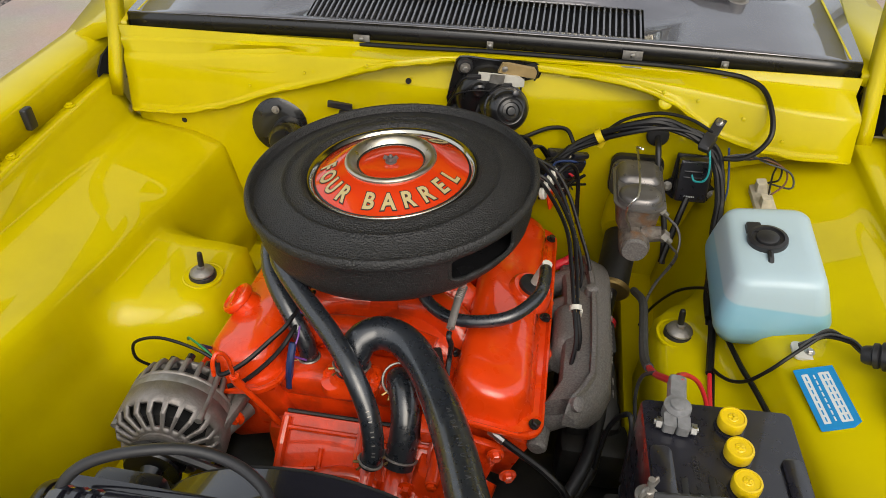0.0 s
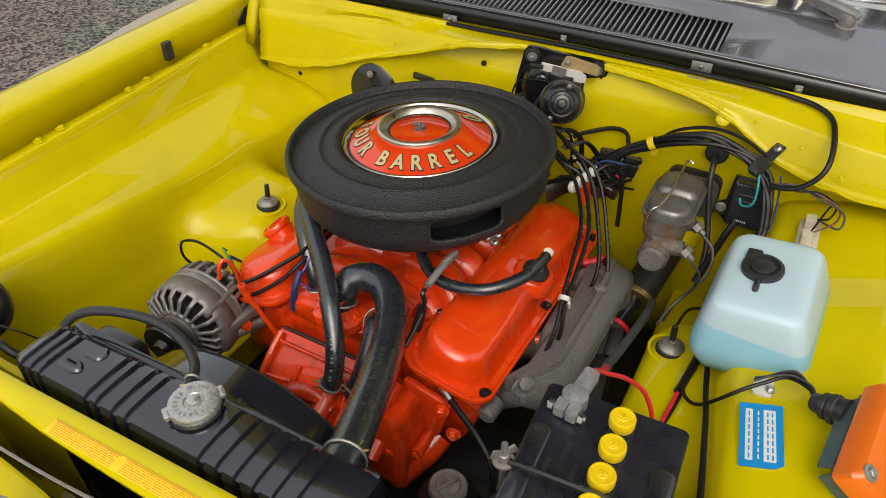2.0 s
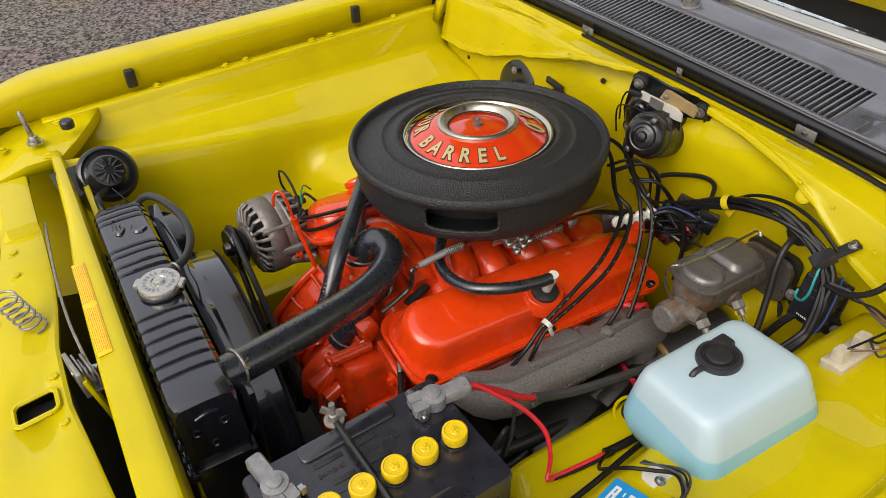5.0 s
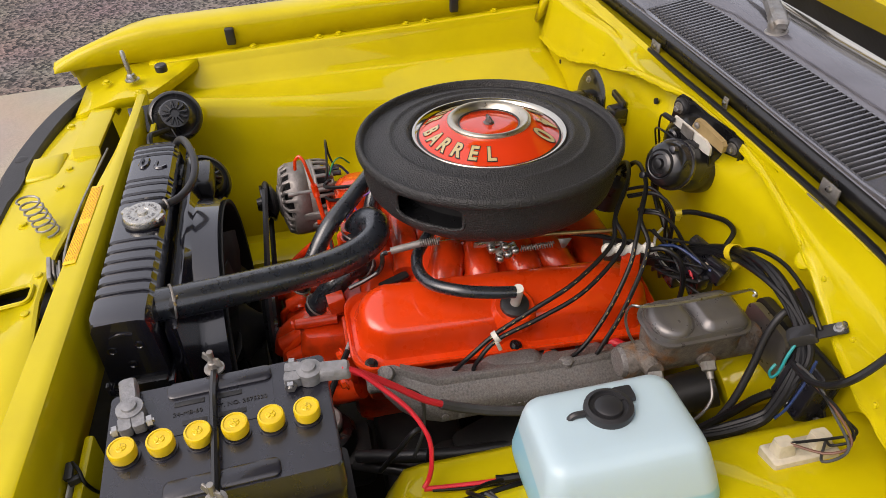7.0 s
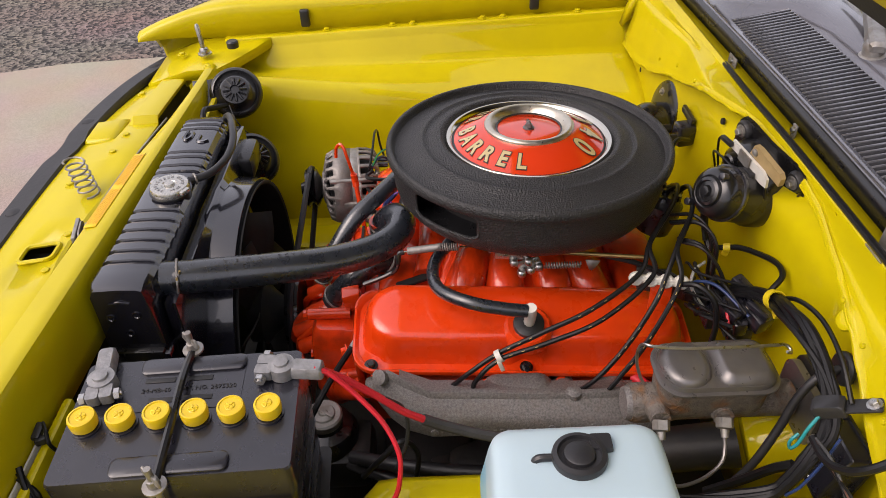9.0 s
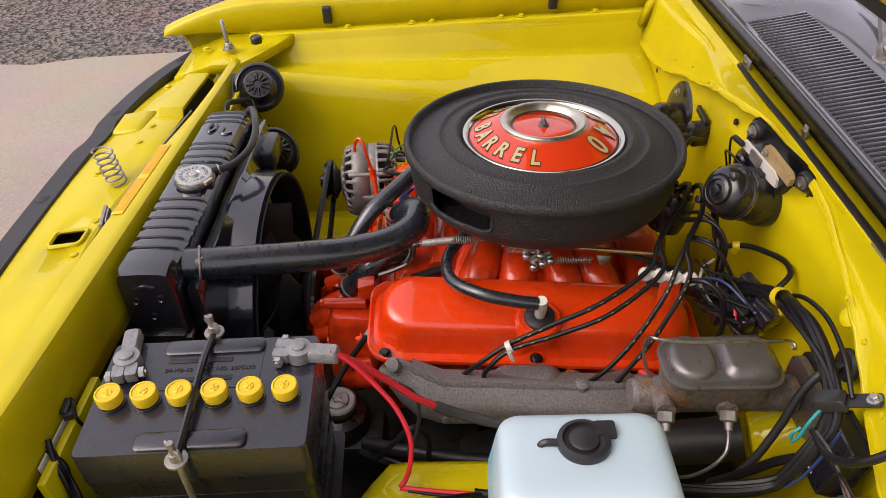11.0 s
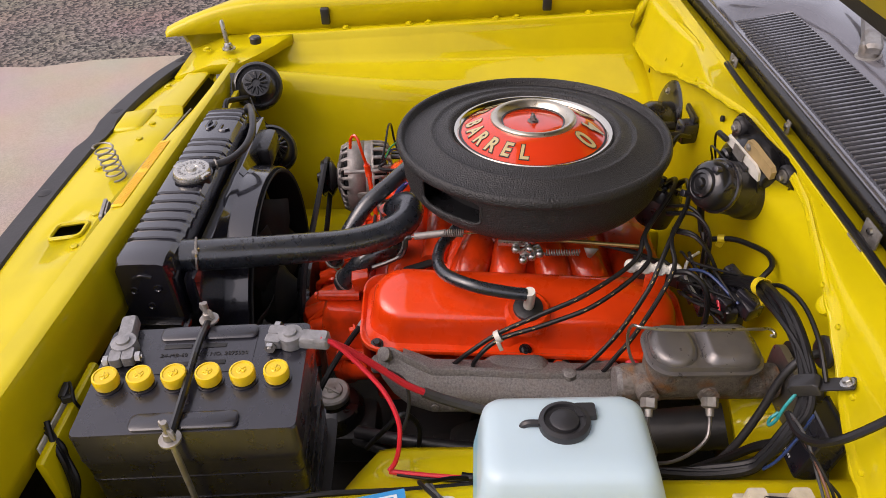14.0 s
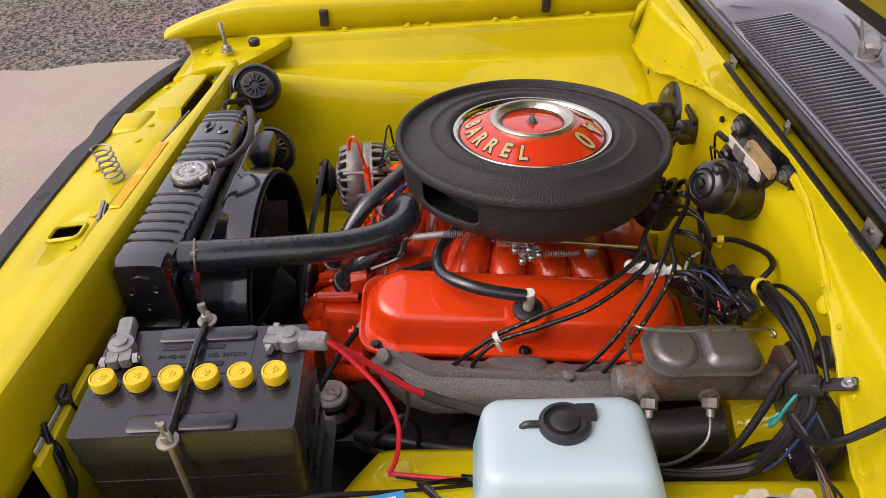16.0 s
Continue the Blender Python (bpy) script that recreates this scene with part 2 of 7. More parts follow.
def thing(name, base, label, category, group="", kind=""):
    ob = new(name)
    ob.empty_display_size = 0.05
    ob.location = base
    ORIGIN[ob.name] = V(base)
    return tagged(ob, label, category, group, kind)


def finish(bm, origin, sharp):
    bmesh.ops.translate(bm, verts=bm.verts, vec=-origin)
    bmesh.ops.recalc_face_normals(bm, faces=bm.faces)
    for f in bm.faces:
        f.smooth = True
    limit = radians(sharp)
    for e in bm.edges:
        if len(e.link_faces) == 2 and e.calc_face_angle(0) > limit:
            e.smooth = False


def part(name, bm, mat, parent=None, label="", solid=0.0, sharp=38, sub=0):
    """Links a bmesh, built in world metres, as one mesh object under a thing or a part."""
    origin = ORIGIN[parent.name] if parent else V((0, 0, 0))
    finish(bm, origin, sharp)
    me = bpy.data.meshes.new(name)
    bm.to_mesh(me)
    bm.free()
    me.materials.append(mat)
    ob = new(name, me)
    if parent:
        ob.parent = parent
        ORIGIN[ob.name] = origin
    if sub:
        md = ob.modifiers.new("smooth", "SUBSURF")
        md.levels = md.render_levels = sub
    if solid:
        md = ob.modifiers.new("thick", "SOLIDIFY")
        md.thickness, md.offset = solid, 0
    if label:
        ob["label"] = label
    return ob


def single(name, bm, mat, base, label, category, group="", kind="", solid=0.0, sharp=38):
    """A thing that is one mesh, with its origin at its base."""
    finish(bm, V(base), sharp)
    me = bpy.data.meshes.new(name)
    bm.to_mesh(me)
    bm.free()
    me.materials.append(mat)
    ob = new(name, me)
    ob.location = base
    ORIGIN[ob.name] = V(base)
    if solid:
        md = ob.modifiers.new("thick", "SOLIDIFY")
        md.thickness, md.offset = solid, 0
    return tagged(ob, label, category, group, kind)


def B():
    return bmesh.new()


def spin(axis):
    """Turn that takes z to the axis."""
    return V(axis).normalized().to_track_quat("Z", "Y").to_matrix().to_4x4()


def box(bm, c, s, rot=(0, 0, 0), bev=0.0, seg=2):
    m = pose(*c, *rot) @ Matrix.Diagonal((*s, 1))
    r = bmesh.ops.create_cube(bm, size=1, matrix=m)
    if bev:
        vs = set(r["verts"])
        es = [e for e in bm.edges if e.verts[0] in vs and e.verts[1] in vs]
        bmesh.ops.bevel(bm, geom=es, offset=bev, segments=seg, affect="EDGES", profile=0.5)
    return bm


def lathe(bm, profile, at=(0, 0, 0), axis=(0, 0, 1), seg=32, turn=None, cap=True):
    """Profile of (radius, height) turned round the axis at a place."""
    m = Matrix.Translation(at) @ (turn if turn is not None else spin(axis))
    rings = []
    for r, h in profile:
        if r < 1e-5:
            rings.append([bm.verts.new(m @ V((0, 0, h)))])
        else:
            rings.append([bm.verts.new(m @ V((r * math.cos(6.283185 * i / seg), r * math.sin(6.283185 * i / seg), h))) for i in range(seg)])
    for a, b in zip(rings, rings[1:]):
        for i in range(seg):
            j = (i + 1) % seg
            if len(a) == 1 and len(b) == 1:
                continue
            if len(a) == 1:
                bm.faces.new((a[0], b[j], b[i]))
            elif len(b) == 1:
                bm.faces.new((a[i], a[j], b[0]))
            else:
                bm.faces.new((a[i], a[j], b[j], b[i]))
    if cap:
        for ring in (rings[0], rings[-1]):
            if len(ring) > 2:
                bm.faces.new(ring)
    return bm


def rod(bm, a, b, r, r2=None, seg=14):
    a, b = V(a), V(b)
    return lathe(bm, [(r, 0), (r if r2 is None else r2, (b - a).length)], a, b - a, seg)


def spline(pts, n=8):
    """Smooth line through the points."""
    p = [V(q) for q in pts]
    p = [p[0] * 2 - p[1]] + p + [p[-1] * 2 - p[-2]]
    out = []
    for i in range(1, len(p) - 2):
        for k in range(n):
            t = k / n
            out.append(0.5 * (2 * p[i] + (p[i + 1] - p[i - 1]) * t + (2 * p[i - 1] - 5 * p[i] + 4 * p[i + 1] - p[i + 2]) * t * t
                              + (3 * p[i] - p[i - 1] - 3 * p[i + 1] + p[i + 2]) * t ** 3))
    out.append(p[-2])
    return out


def tube(bm, pts, r, seg=10, n=8, smooth=True):
    """A round tube along a line; r may be one radius for each end."""
    line = spline(pts, n) if smooth else [V(q) for q in pts]
    r0, r1 = r if isinstance(r, tuple) else (r, r)
    up, rings = None, []
    for i, p in enumerate(line):
        d = (line[min(i + 1, len(line) - 1)] - line[max(i - 1, 0)]).normalized()
        if up is None:
            up = d.orthogonal().normalized()
        up = (up - d * up.dot(d)).normalized()
        side = d.cross(up)
        rr = r0 + (r1 - r0) * i / max(1, len(line) - 1)
        rings.append([bm.verts.new(p + (up * math.cos(6.283185 * k / seg) + side * math.sin(6.283185 * k / seg)) * rr) for k in range(seg)])
    for a, b in zip(rings, rings[1:]):
        for i in range(seg):
            j = (i + 1) % seg
            bm.faces.new((a[i], a[j], b[j], b[i]))
    bm.faces.new(rings[0])
    bm.faces.new(rings[-1])
    return bm


def loft(bm, rows, loop=False, caps=False):
    """A skin over rows of points, each row as long as the others."""
    vs = [[bm.verts.new(p) for p in row] for row in rows]
    for a, b in zip(vs, vs[1:]):
        n = len(a)
        for i in range(n if loop else n - 1):
            j = (i + 1) % n
            bm.faces.new((a[i], a[j], b[j], b[i]))
    if caps:
        bm.faces.new(vs[0])
        bm.faces.new(vs[-1])
    return bm


def rrect(hx, hy, r, n=5):
    """Outline of a rectangle with round corners."""
    r = min(r, hx, hy)
    out = []
    for cx, cy, a0 in ((hx - r, hy - r, 0), (r - hx, hy - r, 90), (r - hx, r - hy, 180), (hx - r, r - hy, 270)):
        for k in range(n + 1):
            a = radians(a0 + 90 * k / n)
            out.append((cx + r * math.cos(a), cy + r * math.sin(a)))
    return out


def stack(bm, layers, m=None, n=5):
    """A closed body of rounded rectangles: layers of (z, half x, half y, corner, dx, dy)."""
    m = m or Matrix()
    rows = []
    for z, hx, hy, r, *d in layers:
        dx, dy = d or (0, 0)
        rows.append([m @ V((x + dx, y + dy, z)) for x, y in rrect(hx, hy, r, n)])
    return loft(bm, rows, True, True)


def bolt(bm, at, axis=(0, 0, 1), r=0.007, h=0.006, washer=True):
    if washer:
        lathe(bm, [(r * 1.6, 0), (r * 1.6, h * 0.25), (r * 1.1, h * 0.3)], at, axis, 16)
    return lathe(bm, [(r, h * 0.2), (r, h * 0.9), (r * 0.8, h * 1.05)], at, axis, 6)


def words(text, size, m, extrude=0.0004, bold=0.0):
    """The letters of a text as a bmesh, centred, laid by a matrix."""
    cu = bpy.data.curves.new("letters", "FONT")
    cu.body, cu.size, cu.extrude, cu.offset = text, size, extrude, bold
    cu.align_x, cu.align_y = "CENTER", "CENTER"
    cu.resolution_u = 3
    ob = bpy.data.objects.new("letters", cu)
    scene.collection.objects.link(ob)
    bpy.context.view_layer.update()
    me = bpy.data.meshes.new_from_object(ob.evaluated_get(bpy.context.evaluated_depsgraph_get()))
    bm = bmesh.new()
    bm.from_mesh(me)
    bmesh.ops.transform(bm, matrix=m, verts=bm.verts)
    bpy.data.objects.remove(ob)
    bpy.data.curves.remove(cu)
    bpy.data.meshes.remove(me)
    return bm


def grid(x0, x1, n):
    return [x0 + (x1 - x0) * i / (n - 1) for i in range(n)]


def ease(x, pts):
    """Straight lines through (x, value) pairs."""
    return float(np.interp(x, [p[0] for p in pts], [p[1] for p in pts]))

# ---- ground ----
bm = B()
loft(bm, [[(x, y, 0) for x in (-400, -30, -2.4, 6, 400)] for y in (-400, -20, 0, 20, 400)])
single("ground", bm, ASPHALT, (0, 0, 0), "brown-grey stony asphalt of the lot", "ground", kind="structure")
# slab with the ragged edge that the asphalt leaves on it
rag = random.Random(12)
rows = []
for y in grid(-20, 20, 161):
    x = ease(y, [(-20, -1.6), (-2.3, -2.41), (-1.8, -2.49), (1.2, -2.86), (2.2, -3.02), (20, -5.0)]) + rag.uniform(-0.03, 0.03)
    rows.append([(x - 0.012, y, -0.004), (x, y, 0.010), (x + 0.05, y, 0.010), (8.0, y, 0.010), (8.01, y, -0.004)])
bm = loft(B(), rows)
single("pavement", bm, CONCRETE, (2.6, 0, 0), "pale smooth concrete slab beside the asphalt", "pavement", kind="structure")

# ---- car body ----
car = thing("car", (0, 0, 0), "bright yellow classic car with its hood open over the engine bay", "car")


def rail_z(y):
    return 0.831 + 0.045 * y


def fender_section(y, s):
    d = max(0.0, -0.60 - y) / 0.27
    drop, fall = 0.060 * d * d, 0.105 * d * d
    lift = 0.03 * (y + 0.45)
    foot = ease(y, [(-0.862, 0.800), (-0.74, 0.806), (-0.66, rail_z(-0.66) - 0.002), (0.9, rail_z(0.9) - 0.002)])
    pts = [(0.773, foot), (0.776, 0.872 + lift - drop), (0.780, 0.880 + lift - drop), (0.80, 0.885 + lift - drop),
           (0.845, 0.886 + lift - fall), (0.885, 0.872 + lift - fall), (0.905, 0.845 + lift - fall), (0.92, 0.79 - fall * 0.6), (0.93, 0.70), (0.928, 0.55), (0.915, 0.40), (0.89, 0.22)]
    narrow = 1 - 0.02 * min(1.0, d) ** 2
    return [(s * x * narrow, y, z) for x, z in pts]


for s in (-1, 1):
    ys = [-0.862, -0.855, -0.845, -0.83, -0.80, -0.76, -0.72, -0.68, -0.64, -0.6, -0.5, -0.4, -0.3, -0.15, 0.0, 0.15, 0.3, 0.42, 0.6, 0.9]
    fender = part("fender", loft(B(), [fender_section(y, s) for y in ys]), YELLOW, car, solid=0.003, sharp=60)

    # flat rail with a folded lip, wall, sloping shelf, crease and lower wall
    rows = []
    for y in grid(-0.648, 0.345, 40):
        zr, zw = rail_z(y), 0.758 + 0.012 * y
        zc = ease(y, [(-0.70, 0.796), (-0.50, 0.773), (-0.28, 0.745), (-0.10, 0.720), (0.12, 0.699), (0.28, 0.702), (0.345, 0.710)])
        xs_ = ease(y, [(-0.70, 0.565), (0.10, 0.564), (0.25, 0.548), (0.345, 0.533)])
        wide = 0.0 if s > 0 else 0.036
        edge = [(0.776, zr), (0.716 + wide, zr), (0.711 + wide, zr - 0.003), (0.710 + wide, zr - 0.016), (0.706 + wide, zr - 0.022)]
        if s < 0:
            low = [(0.724, zw + 0.010), (0.717, zw - 0.003), (0.703, zw - 0.010), (xs_ + 0.055, zc + 0.50 * (zw - 0.006 - zc)), (xs_ + 0.010, zc + 0.006), (xs_, zc), (xs_ - 0.008, zc - 0.009)]
            plain = [(xs_ - 0.015, zc - 0.04), (xs_ - 0.020, zc - 0.07), (xs_ - 0.026, zc - 0.11), (xs_ - 0.032, zc - 0.15), (0.500, 0.54), (0.496, 0.50)]
            dome = [(xs_ - 0.014, 0.686), (xs_ - 0.026, 0.668), (0.49, 0.662), (0.42, 0.661), (0.372, 0.655), (0.345, 0.50)]
        else:
            xc = ease(y, [(-0.70, 0.56), (-0.40, 0.537), (-0.25, 0.524), (-0.10, 0.508), (-0.03, 0.503), (0.345, 0.505)])
            up = 0.29 * (xc - 0.485)
            low = [(0.695, zr - 0.03), (0.685, 0.805), (0.665, 0.798), (0.60, 0.785), (xc + 0.03, 0.760 + up), (xc + 0.008, 0.752 + up), (xc - 0.004, 0.742 + up)]
            plain = [(xc - 0.015, 0.72), (xc - 0.025, 0.69), (xc - 0.035, 0.66), (xc - 0.045, 0.62), (0.435, 0.56), (0.43, 0.50)]
            dome = [(xc - 0.015, 0.702), (0.448, 0.671), (0.425, 0.664), (0.394, 0.660), (0.380, 0.648), (0.368, 0.50)]
        w = max(0.0, min(1.0, (0.17 - abs(y + 0.015)) / 0.09 if s < 0 else min((y + 0.33) / 0.10, (0.13 - y) / 0.13)))
        w = w * w * (3 - 2 * w)
        low += [(p[0] + (d[0] - p[0]) * w, p[1] + (d[1] - p[1]) * w) for p, d in zip(plain, dome)]
        rows.append([(s * x, y, z) for x, z in edge + low + [(0.50 if s < 0 else 0.42, 0.44), (0.38, 0.43)]])
    tower = part("inner_fender", loft(B(), rows), YELLOW, car, solid=0.003, sharp=75)
    # upper shock mount on the bulge of the wall
    at = V((s * 0.414, -0.030, 0.6615))
    part("mount_rim", lathe(B(), [(0.037, -0.002), (0.036, 0.0012), (0.033, 0.0018), (0.031, 0.0004)], at, seg=32, cap=False), YELLOW, tower)
    part("shock_mount", lathe(B(), [(0.024, -0.003), (0.024, 0.003), (0.0225, 0.006), (0.017, 0.0065)], at, seg=28), RUBBER, tower)
    part("washer", lathe(B(), [(0.0200, 0.0055), (0.0212, 0.0075), (0.0205, 0.0100), (0.015, 0.0140), (0.009, 0.0165), (0.006, 0.0170)], at, seg=28), DULL, tower)
    part("nut", lathe(B(), [(0.0078, 0.0155), (0.0078, 0.0215), (0.006, 0.0225)], at, seg=6), DULL, tower)
    part("stud", lathe(B(), [(0.0052, 0.020), (0.0050, 0.044), (0.0040, 0.050), (0.002, 0.0515)], at + V((0, 0, 0)), (-0.06 * s, 0.05, 1), 12), GRIME, tower)
    # bolts and rubber bumpers along the rail
    for y in (-0.40, -0.24, -0.19, -0.02, 0.03, 0.21):
        part("bolt", bolt(B(), (s * 0.762, y, rail_z(y) + 0.002), r=0.007), YELLOW, car)
    for y in (-0.45, 0.105):
        z = rail_z(y) + 0.034
        bm = B()
        box(bm, (s * 0.767, y, z), (0.014, 0.022, 0.042), (0, 0, 0), 0.004, 3)
        part("hood_bumper", bm, RUBBER, car, "black rubber hood bumper on the fender lip")
    # round stop and hood pin at the front corner
    part("hood_stop", lathe(B(), [(0.013, 0), (0.0135, 0.003), (0.0135, 0.013), (0.011, 0.016), (0.005, 0.016)], (s * 0.655, -0.605, 0.823), seg=20), RUBBER, car)
    part("hood_pin", lathe(lathe(B(), [(0.011, 0), (0.012, 0.004), (0.009, 0.012), (0.0055, 0.014), (0.0055, 0.062), (0.003, 0.068)], (s * 0.652, -0.672, 0.812), (s * 0.05, -0.08, 1), 14), [(0.016, -0.002), (0.016, 0.001)], (s * 0.652, -0.672, 0.812), seg=20), STEEL, car)

# corner gussets that carry the rails into the radiator support
for s in (-1, 1):
    bm = B()
    rows = []
    for k in range(9):
        t = k / 8
        y = -0.80 + 0.265 * t
        inner = ease(y, [(-0.80, 0.60), (-0.70, 0.588), (-0.630, 0.586), (-0.575, 0.672), (-0.535, 0.747)])
        z = rail_z(y) - 0.002 - 0.03 * max(0, (-0.70 - y) / 0.1)
        rows.append([(s * 0.775, y, z), (s * (0.775 + inner) / 2, y, z), (s * inner, y, z), (s * (inner - 0.003), y, z - 0.02)])
    part("corner_gusset", loft(bm, rows), YELLOW, car, solid=0.003, sharp=50)
    for x, y in ((0.60, -0.655), (0.68, -0.735), (0.73, -0.62)):
        part("bolt", bolt(B(), (s * x, y, rail_z(y) + 0.0)), YELLOW, car)

# radiator support: crossmember with a raised front strip
def lean(bm):
    """The support climbs a little across the car."""
    for v in bm.verts:
        v.co.z += 0.002 + 0.065 * v.co.x
    return bm


rows = []
for x in grid(-0.60, 0.60, 41):
    fy = ease(x, [(-0.60, -0.654), (-0.31, -0.662), (-0.17, -0.673), (-0.05, -0.677), (0.10, -0.679)])
    rows.append([(x, fy, 0.832 if x < 0.30 else 0.745), (x, fy + 0.0005, 0.836), (x, fy + 0.0035, 0.8405), (x, -0.652, 0.8438), (x, -0.643, 0.8445), (x, -0.6385, 0.842), (x, -0.6355, 0.834), (x, -0.6345, 0.815), (x, -0.6335, 0.790), (x, -0.6325, 0.760), (x, -0.632, 0.735)])
part("radiator_support", lean(loft(B(), rows)), YELLOW, car, solid=0.003, sharp=40)
for s in (-1, 1):
    bm = B()
    box(bm, (s * 0.42, -0.615, 0.59), (0.24 if s < 0 else 0.16, 0.012, 0.40), bev=0.004)
    part("support_panel", bm, YELLOW, car)
bm = B()
box(bm, (0.0, -0.60, 0.40), (1.1, 0.06, 0.06), bev=0.01)
part("lower_crossmember", bm, YELLOW, car)
# front panel ahead of the support, with slots and raised fields
def nose_bow(x):
    return 0.085 * (abs(x) / 0.8) ** 4


def front_panel():
    bm = B()
    xs = [-0.62, -0.588, -0.578, -0.48, -0.380, -0.370, -0.30, -0.235, -0.225, -0.14, -0.05, 0.034, 0.075, 0.16, 0.26, 0.36, 0.370, 0.48, 0.578, 0.588, 0.62]
    lifts = {2: 1, 3: 1, 4: 1, 8: -0.3, 9: -0.3, 10: -0.3, 16: 1, 17: 1, 18: 1}
    rows = []
    for i, x in enumerate(xs):
        z = 0.796 - 0.030 * (abs(x) / 0.6) ** 2
        up = 0.015 * lifts.get(i, 0)
        b = nose_bow(x)
        ye = ease(x, [(-0.62, -0.709), (-0.24, -0.709), (-0.15, -0.714), (-0.045, -0.727), (0.12, -0.727), (0.20, -0.708), (0.62, -0.703)])
        rows.append([(x, ye, z - 0.008 + up), (x, ye, z - 0.002 + up), (x, ye - 0.004, z + up), (x, -0.740, z - 0.001 + up), (x, -0.757, z - 0.002 + up), (x, -0.767, z - 0.005), (x, -0.795, z - 0.009), (x, -0.82 + 0.5 * b, z - 0.013), (x, -0.848 + b, z - 0.016), (x, -0.855 + b, z - 0.05)])
    vs = [[bm.verts.new(p) for p in r] for r in rows]
    for i in range(len(vs) - 1):
        for j in range(len(rows[0]) - 1):
            if xs[i] == 0.034 and 3 <= j < 6:
                continue
            bm.faces.new((vs[i][j], vs[i + 1][j], vs[i + 1][j + 1], vs[i][j + 1]))
    return bm


part("front_panel", front_panel(), YELLOW, car, solid=0.003, sharp=30)
# near-black block below the open slot, put in as its shade
bm = B()
box(bm, (0.0545, -0.767, 0.760), (0.06, 0.08, 0.02))
part("slot_recess", bm, DARK, car)
rim = [(0.0545 + u, -0.7675 + v, 0.7945 + 0.13 * v) for u, v in rrect(0.0205, 0.0275, 0.010, 4)]
part("slot_rim", tube(B(), rim + [rim[0]], 0.0038, 6, 2), YELLOW, car)
for x, y in ((-0.323, -0.756), (-0.253, -0.758), (0.012, -0.739), (0.10, -0.739), (-0.55, -0.80), (-0.15, -0.80), (0.30, -0.772), (0.46, -0.79)):
    part("bolt", bolt(B(), (x, y, 0.7935 - 0.030 * (x / 0.6) ** 2 - 0.15 * max(0.0, -0.757 - y)), r=0.0065), YELLOW, car)
# stepped bracket pressed beside the nose strip
for x0, x1 in ((-0.40, -0.31), (0.30, 0.39)):
    part("panel_step", loft(B(), [[(x, -0.775, 0.780), (x, -0.790, 0.780 + u), (x, -0.835, 0.775 + u), (x, -0.845, 0.768)] for x, u in ((x0, 0.0), (x0 + 0.012, 0.006), (x1 - 0.012, 0.006), (x1, 0.0))]), YELLOW, car, solid=0.002, sharp=30)
# black strip of the nose
rows = []
for x in grid(-0.84, 0.84, 43):
    b = nose_bow(x)
    zz = 0.776 - 0.03 * (abs(x) / 0.8) ** 2
    w = 0.008 if -0.345 < x < -0.26 or 0.26 < x < 0.345 else 0
    rows.append([(x, -0.843 + b, zz - 0.004), (x, -0.850 + b + w, zz + 0.008), (x, -0.888 + b + w, zz + 0.004), (x, -0.899 + b + w, zz - 0.008), (x, -0.905 + b, zz - 0.05), (x, -0.89 + b, 0.45)])
strip = part("nose_strip", loft(B(), rows), SEAL, car, "black nose panel with riveted rubber strip", solid=0.004, sharp=40)
for x in (-0.705, -0.405, -0.074, 0.2, 0.45, 0.70):
    part("rivet", lathe(B(), [(0.014, 0), (0.012, 0.005), (0.005, 0.007), (0, 0.007)], (x, -0.870 + nose_bow(x), 0.780 - 0.03 * (x / 0.8) ** 2), seg=18), SEAL, strip)
# hood latch with its pop-up spring
latch = part("hood_latch", box(box(B(), (0.030, -0.712, 0.800), (0.055, 0.006, 0.045), (0, 0, 12), 0.001), (0.030, -0.700, 0.780), (0.050, 0.022, 0.004), (0, 0, 12), 0.001), DULL, car, "worn zinc hood catch")
for k, (dy, w, dz) in enumerate(((0.006, 0.042, 0.008), (0.011, 0.036, 0.002), (0.017, 0.044, 0.010), (0.022, 0.034, 0.0))):
    part("catch_plate", stack(B(), [(-0.0012, w / 2, 0.015, 0.008), (0.0012, w / 2, 0.015, 0.008)], Matrix.Translation((0.028 + 0.004 * k, -0.712 + dy, 0.800 + dz)) @ pose(0, 0, 0, 90, 0, 12), 4), DULL, latch)
part("catch_pivot", rod(B(), (0.024, -0.716, 0.800), (0.030, -0.684, 0.800), 0.006, seg=12), STEEL, latch)
part("release_rod", tube(B(), [(0.036, -0.692, 0.812), (0.00, -0.696, 0.818), (-0.08, -0.702, 0.812), (-0.20, -0.704, 0.800), (-0.40, -0.700, 0.78)], 0.0022, 6), DULL, latch)
part("brace_bar", box(B(), (0.050, -0.6895, 0.71), (0.018, 0.006, 0.20), (8, 0, 0), 0.001), YELLOW, car)
part("grille_backing", loft(B(), [[(x, -0.86, 0.72), (x, -0.80, 0.40), (x, -0.62, 0.36)] for x in grid(-0.70, 0.70, 5)]), GRIME, car, "black backing behind the grille", solid=0.006)
coil = [(-0.108 - 0.030 * k / 60 + 0.0165 * math.cos(k * 0.62), -0.747 - 0.025 * k / 60 + 0.0165 * math.sin(k * 0.62), 0.794 + 0.050 * k / 60) for k in range(61)]
part("latch_spring", tube(B(), coil, 0.0019, 6, smooth=False), DULL, car, "rusty hood pop-up coil spring")

